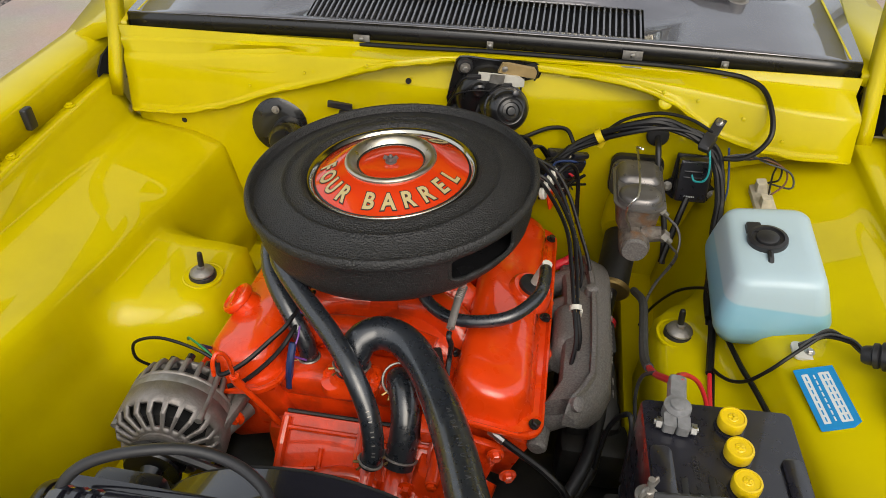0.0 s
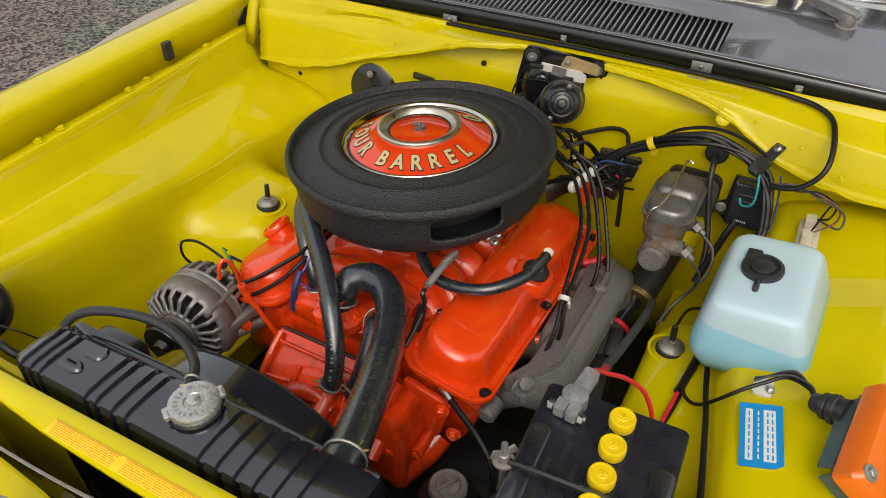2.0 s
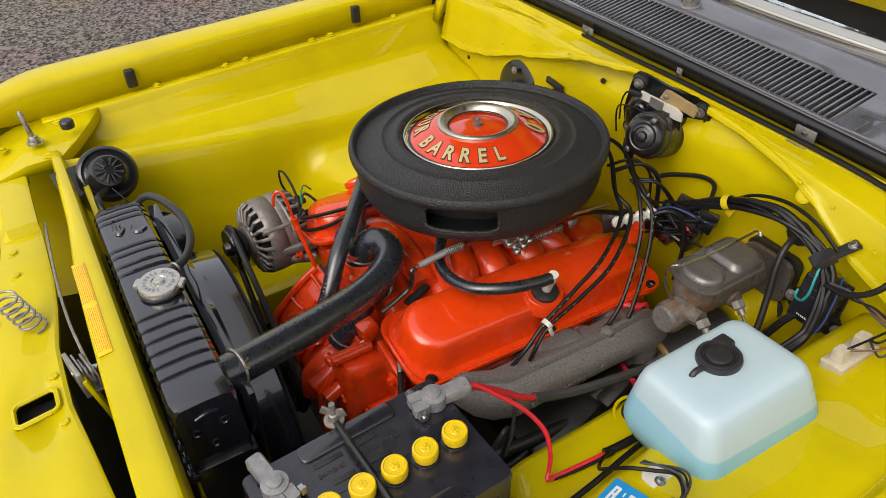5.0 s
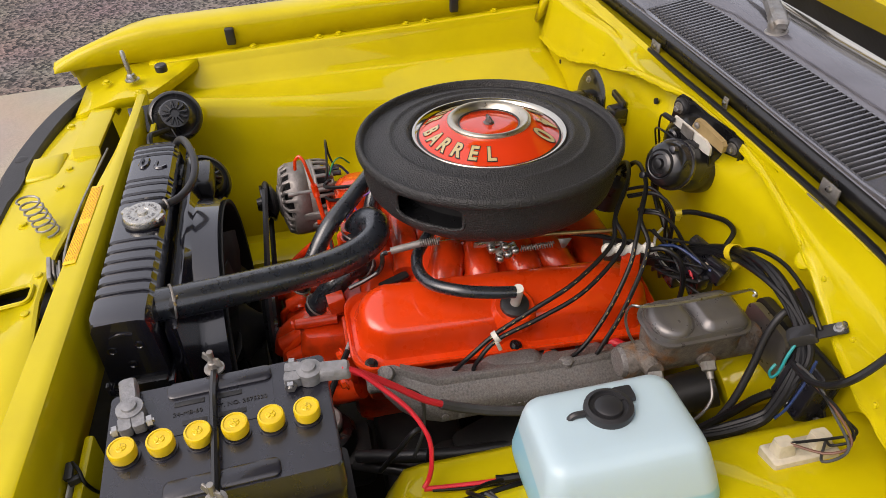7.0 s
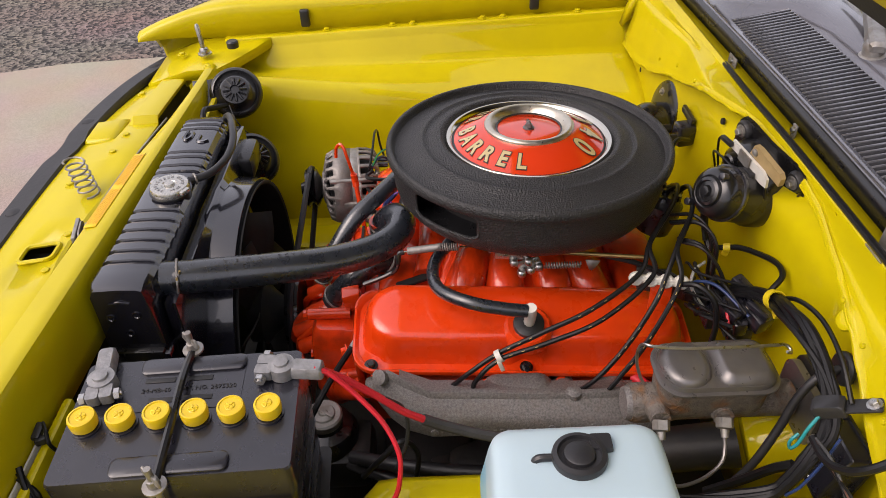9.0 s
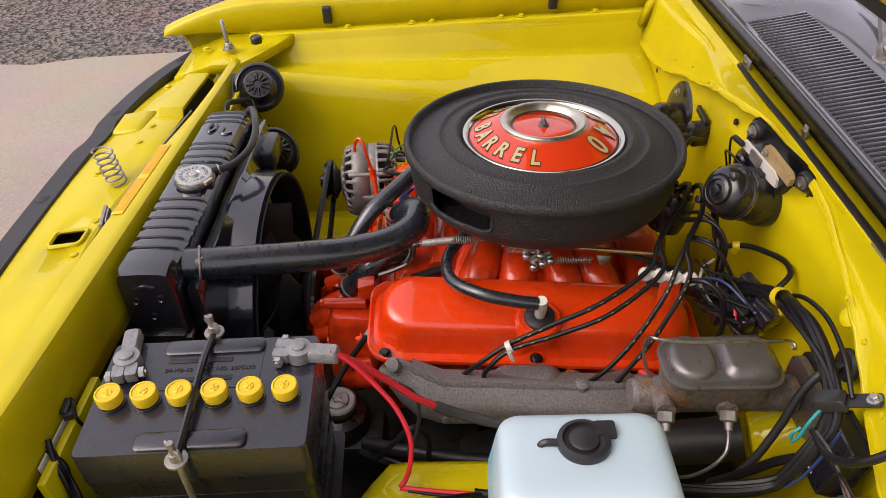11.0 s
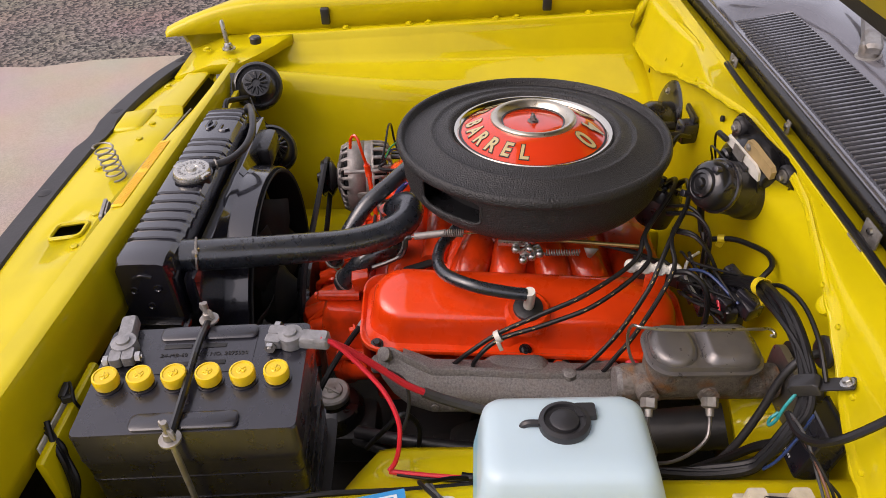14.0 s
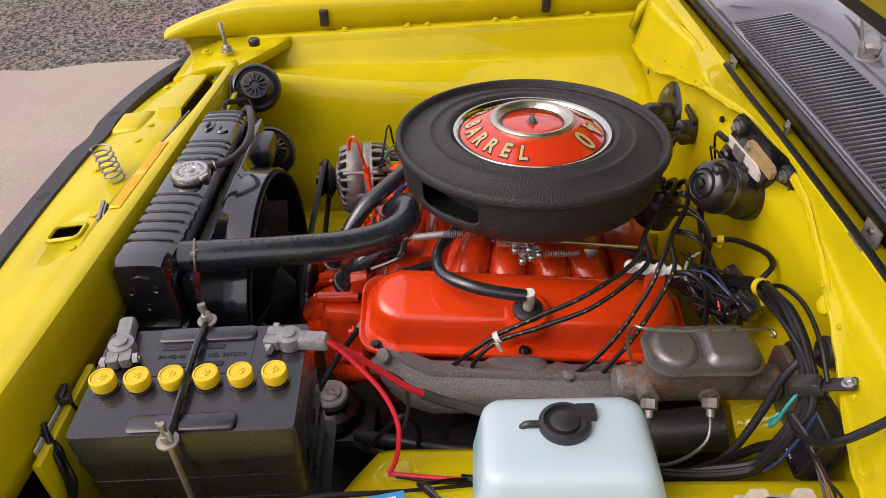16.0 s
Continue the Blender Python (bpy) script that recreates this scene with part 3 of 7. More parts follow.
# yellow instruction label on the crossmember
lab = part("label_sheet", lean(box(B(), (-0.0475, -0.6660, 0.8450), (0.234, 0.0185, 0.0012), (4, 0, 0), 0.0004)), LABELY, car, "yellow instruction label with red print")
k = 0
for x0, x1 in ((-0.160, -0.052), (-0.044, 0.064)):
    part("print_frame", lean(box(B(), ((x0 + x1) / 2, -0.6585, 0.8460), (x1 - x0, 0.0014, 0.0006), (4, 0, 0))), REDINK, lab)
    for row in range(6):
        y = -0.6610 - row * 0.0025
        x = x0 + 0.003
        while x < x1 - 0.006:
            w = 0.005 + 0.010 * ((k * 37) % 11) / 11
            k += 1
            w = min(w, x1 - x - 0.002)
            part("print", lean(box(B(), (x + w / 2, y, 0.8457 + 0.07 * (y + 0.6660)), (w, 0.0008, 0.0006), (4, 0, 0))), REDINK, lab)
            x += w + 0.0022

# ---- firewall and cowl ----
LIP = [(-0.72, 0.318, 0.786), (-0.70, 0.316, 0.786), (-0.594, 0.317, 0.788), (-0.50, 0.322, 0.808), (-0.381, 0.326, 0.85), (-0.25, 0.312, 0.895), (-0.17, 0.303, 0.925), (-0.127, 0.300, 0.938),
       (-0.02, 0.332, 0.943), (0.10, 0.346, 0.934), (0.20, 0.336, 0.930), (0.28, 0.314, 0.931), (0.33, 0.306, 0.924), (0.385, 0.298, 0.906), (0.440, 0.296, 0.872), (0.479, 0.289, 0.852), (0.53, 0.278, 0.841), (0.60, 0.266, 0.836), (0.70, 0.258, 0.842), (0.72, 0.258, 0.842)]


def lip_at(x):
    return ease(x, [(p[0], p[1]) for p in LIP]), ease(x, [(p[0], p[2]) for p in LIP])


rows = []
for x in grid(-0.705, 0.690, 49):
    ly, lz = lip_at(x)
    top = 0.946 - 0.012 * (x / 0.65) ** 2
    h = max(0.0, top - lz)
    swell = min(1.0, h / 0.09)
    fold = ly + 0.006 + 0.018 * swell
    rows.append([(x, 0.352, lz - 0.014), (x, ly + 0.016, lz - 0.008), (x, ly + 0.002, lz - 0.004), (x, ly, lz + 0.001), (x, ly + 0.004, lz + 0.005), (x, ly + 0.005, lz + 0.10 * h + 0.002),
                 (x, ly + 0.005 + 0.55 * (fold - ly - 0.005), lz + 0.42 * h), (x, fold - 0.002, lz + 0.70 * h), (x, fold + 0.001, lz + 0.755 * h), (x, fold + 0.008, lz + 0.79 * h), (x, 0.346, lz + 0.95 * h), (x, 0.352, top), (x, 0.378, top + 0.003)])
fw = part("cowl_plenum", loft(B(), rows), YELLOW, car, solid=0.003, sharp=70)
bead = random.Random(3)
pts = []
for x in grid(-0.70, 0.688, 71):
    ly, lz = lip_at(x)
    pts.append((x, ly + 0.0010 + bead.uniform(-0.0010, 0.0010), lz - 0.001 + bead.uniform(-0.0018, 0.0018)))
part("seam_sealer", tube(B(), pts, 0.0032, 7, 3), YELLOW, fw)
for x, dz in ((-0.43, 0.03), (-0.31, 0.028), (-0.18, 0.012), (0.36, 0.014), (0.42, 0.035), (0.50, 0.05), (0.57, 0.03)):
    ly, lz = lip_at(x)
    part("weld_dimple", lathe(B(), [(0.0036, -0.002), (0.0032, 0.0006), (0.0018, 0.0011), (0, 0.0012)], (x, ly - 0.009, lz + dz), (0, -1, 0.2), 14), YELLOW, fw)
part("sealer_lump", lathe(B(), [(0.013, -0.004), (0.012, 0.001), (0.009, 0.0028), (0.004, 0.003), (0, 0.003)], (0.368, 0.301, 0.905), (0.1, -0.85, 0.5), 18), YELLOW, fw)
rows = []
for x in grid(-0.705, 0.695, 41):
    bulge = 0.012 * math.exp(-((x - 0.03) / 0.16) ** 2)
    rows.append([(x, 0.352, z) if z > 0.9 else (x, 0.340 - bulge * (1 if z > 0.78 else 0.4) + 0.02 * max(0, (0.6 - z) / 0.2), z) for z in (0.955, 0.91, 0.89, 0.86, 0.82, 0.78, 0.74, 0.70, 0.62, 0.52, 0.40, 0.30)])
part("firewall", loft(B(), rows), YELLOW, car, solid=0.003, sharp=70)
for x, z, r in ((-0.108, 0.894, 0.0055), (-0.605, 0.758, 0.006)):
    part("screw_hole", lathe(B(), [(r, 0), (r, 0.004), (r * 0.5, 0.004)], (x, 0.331 if x > -0.3 else 0.342, z), (0, -1, 0.1), 14), DARK, car)
part("grommet_plug", lathe(B(), [(0.0085, 0), (0.0085, 0.003), (0.004, 0.004)], (0.63, 0.24, 0.775), (0, -0.3, 1), 16), RUBBER, car)

# painted cowl top with slats
def cowl_z(y, x=0.0):
    return 0.981 + 0.17 * (y - 0.387) - 0.010 * (x / 0.65) ** 2


GX0, GX1, GY0, GY1 = -0.325, 0.322, 0.398, 0.500
bm = B()
xs = [-0.70, -0.55, -0.43, GX0, -0.2, -0.07, 0.07, 0.2, GX1, 0.43, 0.55, 0.70]
vs = [[bm.verts.new((x, y, z if z else cowl_z(y, x))) for y, z in ((0.384, 0.950 - 0.010 * (x / 0.65) ** 2), (0.385, 0.979 - 0.010 * (x / 0.65) ** 2), (0.388, 0), (GY0, 0), (GY1, 0), (0.56, 0), (0.64, 0))] for x in xs]
for i in range(len(xs) - 1):
    for j in range(6):
        if j == 0 or (xs[i] >= GX0 - 1e-6 and xs[i + 1] <= GX1 + 1e-6 and j == 3):
            continue
        bm.faces.new((vs[i][j], vs[i + 1][j], vs[i + 1][j + 1], vs[i][j + 1]))
cowl = part("cowl_panel", bm, COWL, car, "gloss black cowl panel with fresh air slats", solid=0.002, sharp=30)
part("cowl_front_flange", loft(B(), [[(x, 0.379, 0.946 - 0.010 * (x / 0.65) ** 2), (x, 0.3815, 0.968 - 0.010 * (x / 0.65) ** 2), (x, 0.3845, 0.9805 - 0.010 * (x / 0.65) ** 2)] for x in grid(-0.70, 0.70, 25)]), GLOSS, cowl, solid=0.002)
# box added below the slats, its near-black colour gives the gaps their shade
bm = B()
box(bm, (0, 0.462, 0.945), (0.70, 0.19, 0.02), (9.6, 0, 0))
part("plenum_shadow_box", bm, DARK, car, "near-black box added under the cowl slats to shade their gaps")
bm = B()
box(bm, (0, 0, -0.0045), (0.0040, 0.104, 0.012), bev=0.0010, seg=2)
finish(bm, V((0, 0, 0)), 38)
slat_mesh = bpy.data.meshes.new("slat")
bm.to_mesh(slat_mesh)
bm.free()
slat_mesh.materials.append(SLAT)
for i in range(57):
    x = GX0 + 0.006 + (GX1 - GX0 - 0.012) * i / 56
    ob = new("slat", slat_mesh)
    ob.parent = cowl
    ob.location = (x, (GY0 + GY1) / 2, cowl_z((GY0 + GY1) / 2, x) + 0.0005)
    ob.rotation_euler = (radians(9.65), 0, 0)
for s in (-1, 1):
    bm = B()
    loft(bm, [[(s * 0.700, 0.372, 0.935), (s * 0.700, 0.374, 0.955), (s * 0.700, 0.60, 1.012)], [(s * 0.78, 0.372, 0.91), (s * 0.78, 0.38, 0.942), (s * 0.78, 0.60, 0.99)], [(s * 0.90, 0.40, 0.86), (s * 0.90, 0.40, 0.88), (s * 0.90, 0.60, 0.93)]])
    part("cowl_side", bm, YELLOW, car, solid=0.003, sharp=50)
    bm = B()
    box(bm, (s * 0.672, 0.50, 0.9910), (0.004, 0.22, 0.0012), (9.65, 0, s * 4))
    part("pin_stripe", bm, YELLOW, car)
# windshield, its bright moulding and the dark dash behind
bm = B()
rows = []
for x in grid(-0.66, 0.66, 21):
    b = 0.10 * (x / 0.66) ** 2
    rows.append([(x, 0.580 + b, 1.014 - 0.02 * (x / 0.66) ** 2), (x, 0.586 + b, 1.026 - 0.02 * (x / 0.66) ** 2), (x, 0.602 + b, 1.033 - 0.02 * (x / 0.66) ** 2), (x, 0.612 + b, 1.031 - 0.02 * (x / 0.66) ** 2)])
part("windshield_moulding", loft(bm, rows), CHROME, car, "bright polished windshield moulding", solid=0.002)
bm = B()
rows = []
for x in grid(-0.66, 0.66, 17):
    b = 0.10 * (x / 0.66) ** 2
    rows.append([(x, 0.606 + b, 1.026 - 0.02 * (x / 0.66) ** 2), (x, 0.85 + b, 1.22), (x, 1.05 + b * 0.9, 1.36)])
ws = part("windshield", loft(bm, rows), GLASS, car, solid=0.005)
ws.visible_shadow = False
bm = B()
loft(bm, [[(-0.66, 0.70, 1.0), (0.66, 0.70, 1.0)], [(-0.66, 1.0, 1.02), (0.66, 1.0, 1.02)], [(-0.66, 1.05, 0.7), (0.66, 1.05, 0.7)]])
part("dash_top", bm, DARK, car, solid=0.01)
# wiper pivots and arms
for px, py in ((-0.10, 0.534), (0.505, 0.568)):
    base = V((px, py, cowl_z(py, px) - 0.003))
    arm = part("wiper_arm", lathe(lathe(B(), [(0.021, 0), (0.020, 0.005), (0.012, 0.008)], base, (0, -0.25, 1), 20), [(0.015, 0.006), (0.0145, 0.022), (0.010, 0.028), (0, 0.029)], base, (0, -0.25, 1), 20), DULL, car, "satin grey wiper arm")
    d = V((-0.928, 0.338, 0.156)).normalized()
    side = V((0.342, 0.94, 0.0)).normalized()
    up = d.cross(side).normalized()
    if up.z < 0:
        up = -up
    rows = []
    for t, w, h in ((-0.018, 0.009, 0.005), (-0.012, 0.013, 0.010), (0.03, 0.0135, 0.011), (0.032, 0.0125, 0.010), (0.12, 0.0105, 0.009), (0.22, 0.007, 0.006), (0.36, 0.005, 0.004)):
        c = base + V((0, 0, 0.022)) + d * t
        rows.append([c + side * a * w + up * b_ * h for a, b_ in ((-1, -1), (1, -1), (1, 0.6), (0.6, 1), (-0.6, 1), (-1, 0.6))])
    part("arm_channel", loft(B(), rows, True, True), DULL, arm, sharp=30)
# clips that hold the cable along the cowl edge
for x, y, z, w in ((-0.206, 0.366, 0.952, 0.032), (0.042, 0.366, 0.957, 0.012), (0.303, 0.367, 0.958, 0.036), (0.466, 0.367, 0.951, 0.013)):
    clip = part("cable_clip", box(box(B(), (x, y - 0.001, z), (w, 0.003, 0.024), bev=0.001), (x, y - 0.010, z - 0.012), (w, 0.016, 0.003), bev=0.001), DULL, car)
    part("screw", lathe(B(), [(0.005, 0), (0.004, 0.003), (0, 0.004)], (x, y - 0.003, z + 0.004), (0, -1, 0.1), 12), STEEL, clip)

# ---- hood, raised ----
H0, H1 = V((0, 0.435, 1.150)), V((0, -0.20, 2.05))


def hood_point(x, t, d=0.0):
    p = H0.lerp(H1, t)
    n = V((0, -(H1 - H0).z, (H1 - H0).y)).normalized()
    p = p + n * (-d + 0.012 * math.sin(3.14159 * t) - 0.02 * (abs(x) / 0.72) ** 2)
    return (x, p.y, p.z)


hood = part("hood", loft(B(), [[hood_point(x, t, 0.0) for x in grid(-0.73, 0.73, 15)] for t in grid(0, 1, 13)]), YELLOW, car, "yellow hood standing open", solid=0.004)
bm = B()
for x in (-0.66, 0.66):
    loft(bm, [[hood_point(x - 0.05, t, 0.002), hood_point(x - 0.035, t, -0.03), hood_point(x + 0.035, t, -0.03), hood_point(x + 0.05, t, 0.002)] for t in grid(0.02, 0.98, 9)])
for t in (0.05, 0.95):
    loft(bm, [[hood_point(x, t - 0.04, 0.002), hood_point(x, t - 0.025, -0.03), hood_point(x, t + 0.025, -0.03), hood_point(x, t + 0.04, 0.002)] for x in grid(-0.70, 0.70, 9)])
part("hood_frame", bm, YELLOW, hood, solid=0.002, sharp=40)
# unseen dark sheet, added so that the cowl and slats reflect dark
part("hood_pad", loft(B(), [[hood_point(x, t, -0.006) for x in grid(-0.58, 0.58, 5)] for t in grid(0.13, 0.88, 5)]), SEAL, hood, "unseen dark pad added under the hood to darken the cowl's reflections", solid=0.006)
part("hood_seal", loft(B(), [[(x, 0.430, 1.158 - 0.012 * (x / 0.7) ** 2), (x, 0.440, 1.152 - 0.012 * (x / 0.7) ** 2), (x, 0.458, 1.118 - 0.012 * (x / 0.7) ** 2), (x, 0.456, 1.106 - 0.012 * (x / 0.7) ** 2), (x, 0.446, 1.104 - 0.012 * (x / 0.7) ** 2), (x, 0.424, 1.148 - 0.012 * (x / 0.7) ** 2)] for x in grid(-0.60, 0.60, 25)], True, True), SEAL, hood, "black rubber seal on the hood edge")
for s in (-1, 1):
    bm = B()
    loft(bm, [[(s * 0.725, y - w * 0.4, z - w * 0.4), (s * 0.725, y + w * 0.4, z + w * 0.4)] for y, z, w in ((0.33, 0.84, 0.05), (0.345, 0.89, 0.06), (0.375, 0.95, 0.06), (0.40, 1.02, 0.055), (0.42, 1.09, 0.05), (0.40, 1.18, 0.05), (0.36, 1.25, 0.05))])
    part("hood_hinge", bm, YELLOW, car, solid=0.024)
    hy, hz = (0.398, 0.846) if s < 0 else (0.438, 0.858)
    # ragged near-black plug and box stand in for the shade behind each hinge
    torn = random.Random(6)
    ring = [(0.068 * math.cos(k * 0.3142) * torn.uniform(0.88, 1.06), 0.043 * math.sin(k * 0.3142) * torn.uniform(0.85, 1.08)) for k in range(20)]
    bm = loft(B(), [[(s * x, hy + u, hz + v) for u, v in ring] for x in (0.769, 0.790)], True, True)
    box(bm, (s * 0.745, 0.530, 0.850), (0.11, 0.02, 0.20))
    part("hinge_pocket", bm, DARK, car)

# front wheels under the fenders
for s in (-1, 1):
    wheel = thing("front_wheel", (s * 0.80, -0.05, 0.0), "black rubber tyre on a plain steel wheel", "wheel", "front wheels")
    part("tyre", lathe(B(), [(0.19, -0.085), (0.27, -0.095), (0.305, -0.08), (0.315, -0.04), (0.315, 0.04), (0.305, 0.08), (0.27, 0.095), (0.19, 0.085)], (s * 0.78, -0.05, 0.315), (1, 0, 0), 40), RUBBER, wheel)
    part("rim", lathe(B(), [(0.0, -0.03), (0.10, -0.03), (0.16, 0.02), (0.19, 0.06), (0.192, 0.07), (0.18, 0.07)] if s > 0 else [(0.0, 0.03), (0.10, 0.03), (0.16, -0.02), (0.19, -0.06), (0.192, -0.07), (0.18, -0.07)], (s * 0.78, -0.05, 0.315), (1, 0, 0), 32), DULL, wheel)

# ---- dark chassis under the engine ----
bm = B()
box(bm, (0, -0.10, 0.30), (0.95, 1.2, 0.02), bev=0.005)
box(bm, (0, -0.18, 0.36), (0.80, 0.16, 0.08), bev=0.02)
single("engine_bay_floor", bm, GRIME, (0, 0, 0.29), "grimy black crossmember and under-tray of the engine bay", "undertray", kind="structure")
for s in (-1, 1):
    bm = B()
    box(bm, (s * 0.40, -0.14, 0.42), (0.09, 1.0, 0.09), bev=0.012)
    part("frame_rail", bm, YELLOW, car)

# ---- engine ----
CX = -0.058
engine = thing("engine", (CX, -0.05, 0.34), "orange-red enamelled V8 engine with black hoses on it", "engine")


def rake(bm):
    for v in bm.verts:
        v.co.z -= 0.068 * (v.co.y + 0.25)
    return bm


bm = B()
box(bm, (CX, -0.03, 0.50), (0.30, 0.52, 0.22), bev=0.02)
box(bm, (CX, -0.03, 0.38), (0.22, 0.50, 0.10), bev=0.02)
part("engine_block", rake(bm), RED_CAST, engine)
# layers of the pressed cover: inner edge x, z; outer edge x, z; inset at the ends; corner radius
COVER = [(0.0580, 0.6885, 0.2080, 0.6590, 0.0, 0.036), (0.0570, 0.6930, 0.2090, 0.6635, -0.0006, 0.036), (0.0578, 0.6962, 0.2082, 0.6667, 0.0002, 0.036),
         (0.0610, 0.6970, 0.2052, 0.6675, 0.0032, 0.037), (0.0640, 0.6948, 0.2024, 0.6653, 0.0062, 0.038), (0.0658, 0.6912, 0.2000, 0.6628, 0.0085, 0.039),
         (0.0695, 0.6914, 0.1915, 0.6655, 0.0145, 0.041), (0.0718, 0.6975, 0.1885, 0.6715, 0.0165, 0.042), (0.0735, 0.7060, 0.1860, 0.6840, 0.0185, 0.044),
         (0.0755, 0.7145, 0.1835, 0.6950, 0.0215, 0.046), (0.0780, 0.7215, 0.1825, 0.7065, 0.0235, 0.047), (0.0810, 0.7282, 0.1795, 0.7130, 0.0275, 0.046),
         (0.0860, 0.7326, 0.1750, 0.7174, 0.0330, 0.043), (0.0930, 0.7352, 0.1680, 0.7206, 0.0410, 0.037), (0.1040, 0.7362, 0.1560, 0.7246, 0.0530, 0.026), (0.1150, 0.7354, 0.1430, 0.7292, 0.0680, 0.014), (0.1230, 0.7338, 0.1320, 0.7316, 0.0800, 0.0045)]
COVER_BOLTS = ((0.1965, -0.258), (0.1975, -0.022), (0.1965, 0.219))


def cover_outline(hx, hy, r):
    """Rounded rectangle with extra points along its long sides."""
    pts = rrect(hx, hy, r, 8)
    out = []
    for i, p in enumerate(pts):
        q = pts[(i + 1) % len(pts)]
        out.append(p)
        if i in (8, 26):
            out += [(p[0] + (q[0] - p[0]) * k / 4, p[1] + (q[1] - p[1]) * k / 4) for k in range(1, 4)]
        if i in (17, 35):
            out += [(p[0] + (q[0] - p[0]) * k / 48, p[1] + (q[1] - p[1]) * k / 48) for k in range(1, 48)]
    return out


def valve_cover(s):
    rows = []
    for k, (xi, zi, xo, zo, inset, r) in enumerate(COVER):
        hx, hy = (xo - xi) / 2, 0.2675 - inset
        row = []
        for x, y in cover_outline(hx, hy, min(r, hx * 0.98)):
            f = (x + hx) / (2 * hx)
            y -= 0.0195
            z = zi + (zo - zi) * f
            x = xi + 2 * hx * f
            if 6 <= k <= 10:
                for bx, by in COVER_BOLTS:
                    near = math.exp(-((y - by) / 0.017) ** 4 - ((x - bx) / 0.022) ** 2)
                    x -= 0.0125 * near * (11 - k) / 5
            row.append((CX + s * (x - CX), y, z))
        rows.append(row)
    cover = part("valve_cover", rake(loft(B(), rows, True, True)), RED, engine, sharp=36)
    bm = B()
    box(bm, (CX + s * (0.118 - CX), -0.02, 0.600), (0.13, 0.49, 0.10), (0, s * 20, 0), 0.012)
    part("cylinder_head", rake(bm), RED_CAST, engine)
    for bx, by in COVER_BOLTS:
        part("cover_bolt", rake(bolt(B(), (CX + s * (bx - CX), by, 0.6668), (s * 0.2, 0, 0.97), r=0.0064, h=0.008)), GLOSS, cover)
    for y in (-0.16, 0.13):
        part("cover_bolt", rake(bolt(B(), (CX + s * (0.0645 - CX), y, 0.6935), (-s * 0.1, 0, 0.95), r=0.0056, h=0.008)), GLOSS, cover)
    return cover


left_cover = valve_cover(1)
part("grommet_boss", lathe(B(), [(0.039, -0.022), (0.0355, -0.003), (0.031, 0.0018), (0.024, 0.0015)], (0.1700, -0.019, 0.7150), (0.30, 0, 1), 28), RED, left_cover)
right_cover = valve_cover(-1)
# crankcase breather: grommet and pale elbow on one cover, oil filler on the other
part("grommet", lathe(B(), [(0.024, -0.004), (0.023, 0.006), (0.016, 0.009), (0.010, 0.010)], (0.1705, -0.019, 0.7165), (0.30, 0, 1), 22), RUBBER, left_cover)
part("breather_elbow", tube(B(), [(0.173, -0.019, 0.722), (0.180, -0.019, 0.742), (0.187, -0.020, 0.760), (0.190, -0.021, 0.770)], 0.0085, 10), WHITEP, left_cover, "pale plastic breather elbow")
m = Matrix.Translation((-0.286, -0.140, 0.722)) @ spin((-0.62, -0.06, 0.78))
filler = part("oil_filler_cap", lathe(B(), [(0.026, -0.022), (0.0245, -0.002), (0.0275, 0.0), (0.0285, 0.003), (0.0285, 0.008), (0.0270, 0.0105), (0.0235, 0.0115), (0.0215, 0.0085), (0.0, 0.0080)], turn=m, seg=32), RED, right_cover)
part("grip_bar", stack(B(), [(0.0075, 0.021, 0.0042, 0.002), (0.0135, 0.0195, 0.0030, 0.002)], m, 3), RED, filler)

# intake manifold: plenum, runners and front crossover
bm = B()
runners = []
stack(bm, [(0.60, 0.16, 0.22, 0.04), (0.655, 0.155, 0.22, 0.04), (0.680, 0.13, 0.205, 0.04), (0.688, 0.10, 0.19, 0.03)], Matrix.Translation((CX, -0.03, 0)))
stack(bm, [(0.65, 0.165, 0.175, 0.03), (0.690, 0.140, 0.160, 0.03), (0.712, 0.098, 0.135, 0.03), (0.722, 0.070, 0.11, 0.025)], Matrix.Translation((CX, -0.01, 0)))
stack(bm, [(0.66, 0.075, 0.10, 0.03), (0.735, 0.07, 0.095, 0.025), (0.742, 0.065, 0.09, 0.02)], Matrix.Translation((CX, -0.01, 0)))
for s in (-1, 1):
    for y, yo in ((-0.085, -0.135), (-0.035, -0.05), (0.03, 0.045), (0.075, 0.125)):
        runners.append(tube(B(), [(CX + s * 0.03, y, 0.715), (CX + s * 0.075, y * 1.1, 0.722), (CX + s * 0.115, (y + yo) / 2, 0.705), (CX + s * 0.15, yo, 0.655), (CX + s * 0.17, yo, 0.62)], (0.030, 0.034), 16))
intake = part("intake_manifold", rake(bm), RED_CAST, engine, sharp=45)
part("front_crossover", rake(box(B(), (CX, -0.215, 0.668), (0.27, 0.075, 0.055), bev=0.018, seg=3)), RED_CAST, intake)
part("rear_crossover", rake(box(B(), (CX, 0.190, 0.680), (0.26, 0.085, 0.075), bev=0.018, seg=3)), RED_CAST, intake)
part("rear_rail", rake(box(B(), (CX, 0.238, 0.640), (0.22, 0.03, 0.06), bev=0.010, seg=2)), RED_CAST, intake)
part("crossover_tube", rake(tube(B(), [(CX + 0.09, -0.17, 0.70), (CX + 0.02, -0.16, 0.712), (CX - 0.07, -0.16, 0.712), (CX - 0.11, -0.17, 0.70)], 0.024, 14)), RED_CAST, intake)
for r_ in runners:
    part("runner", rake(r_), RED_CAST, intake)
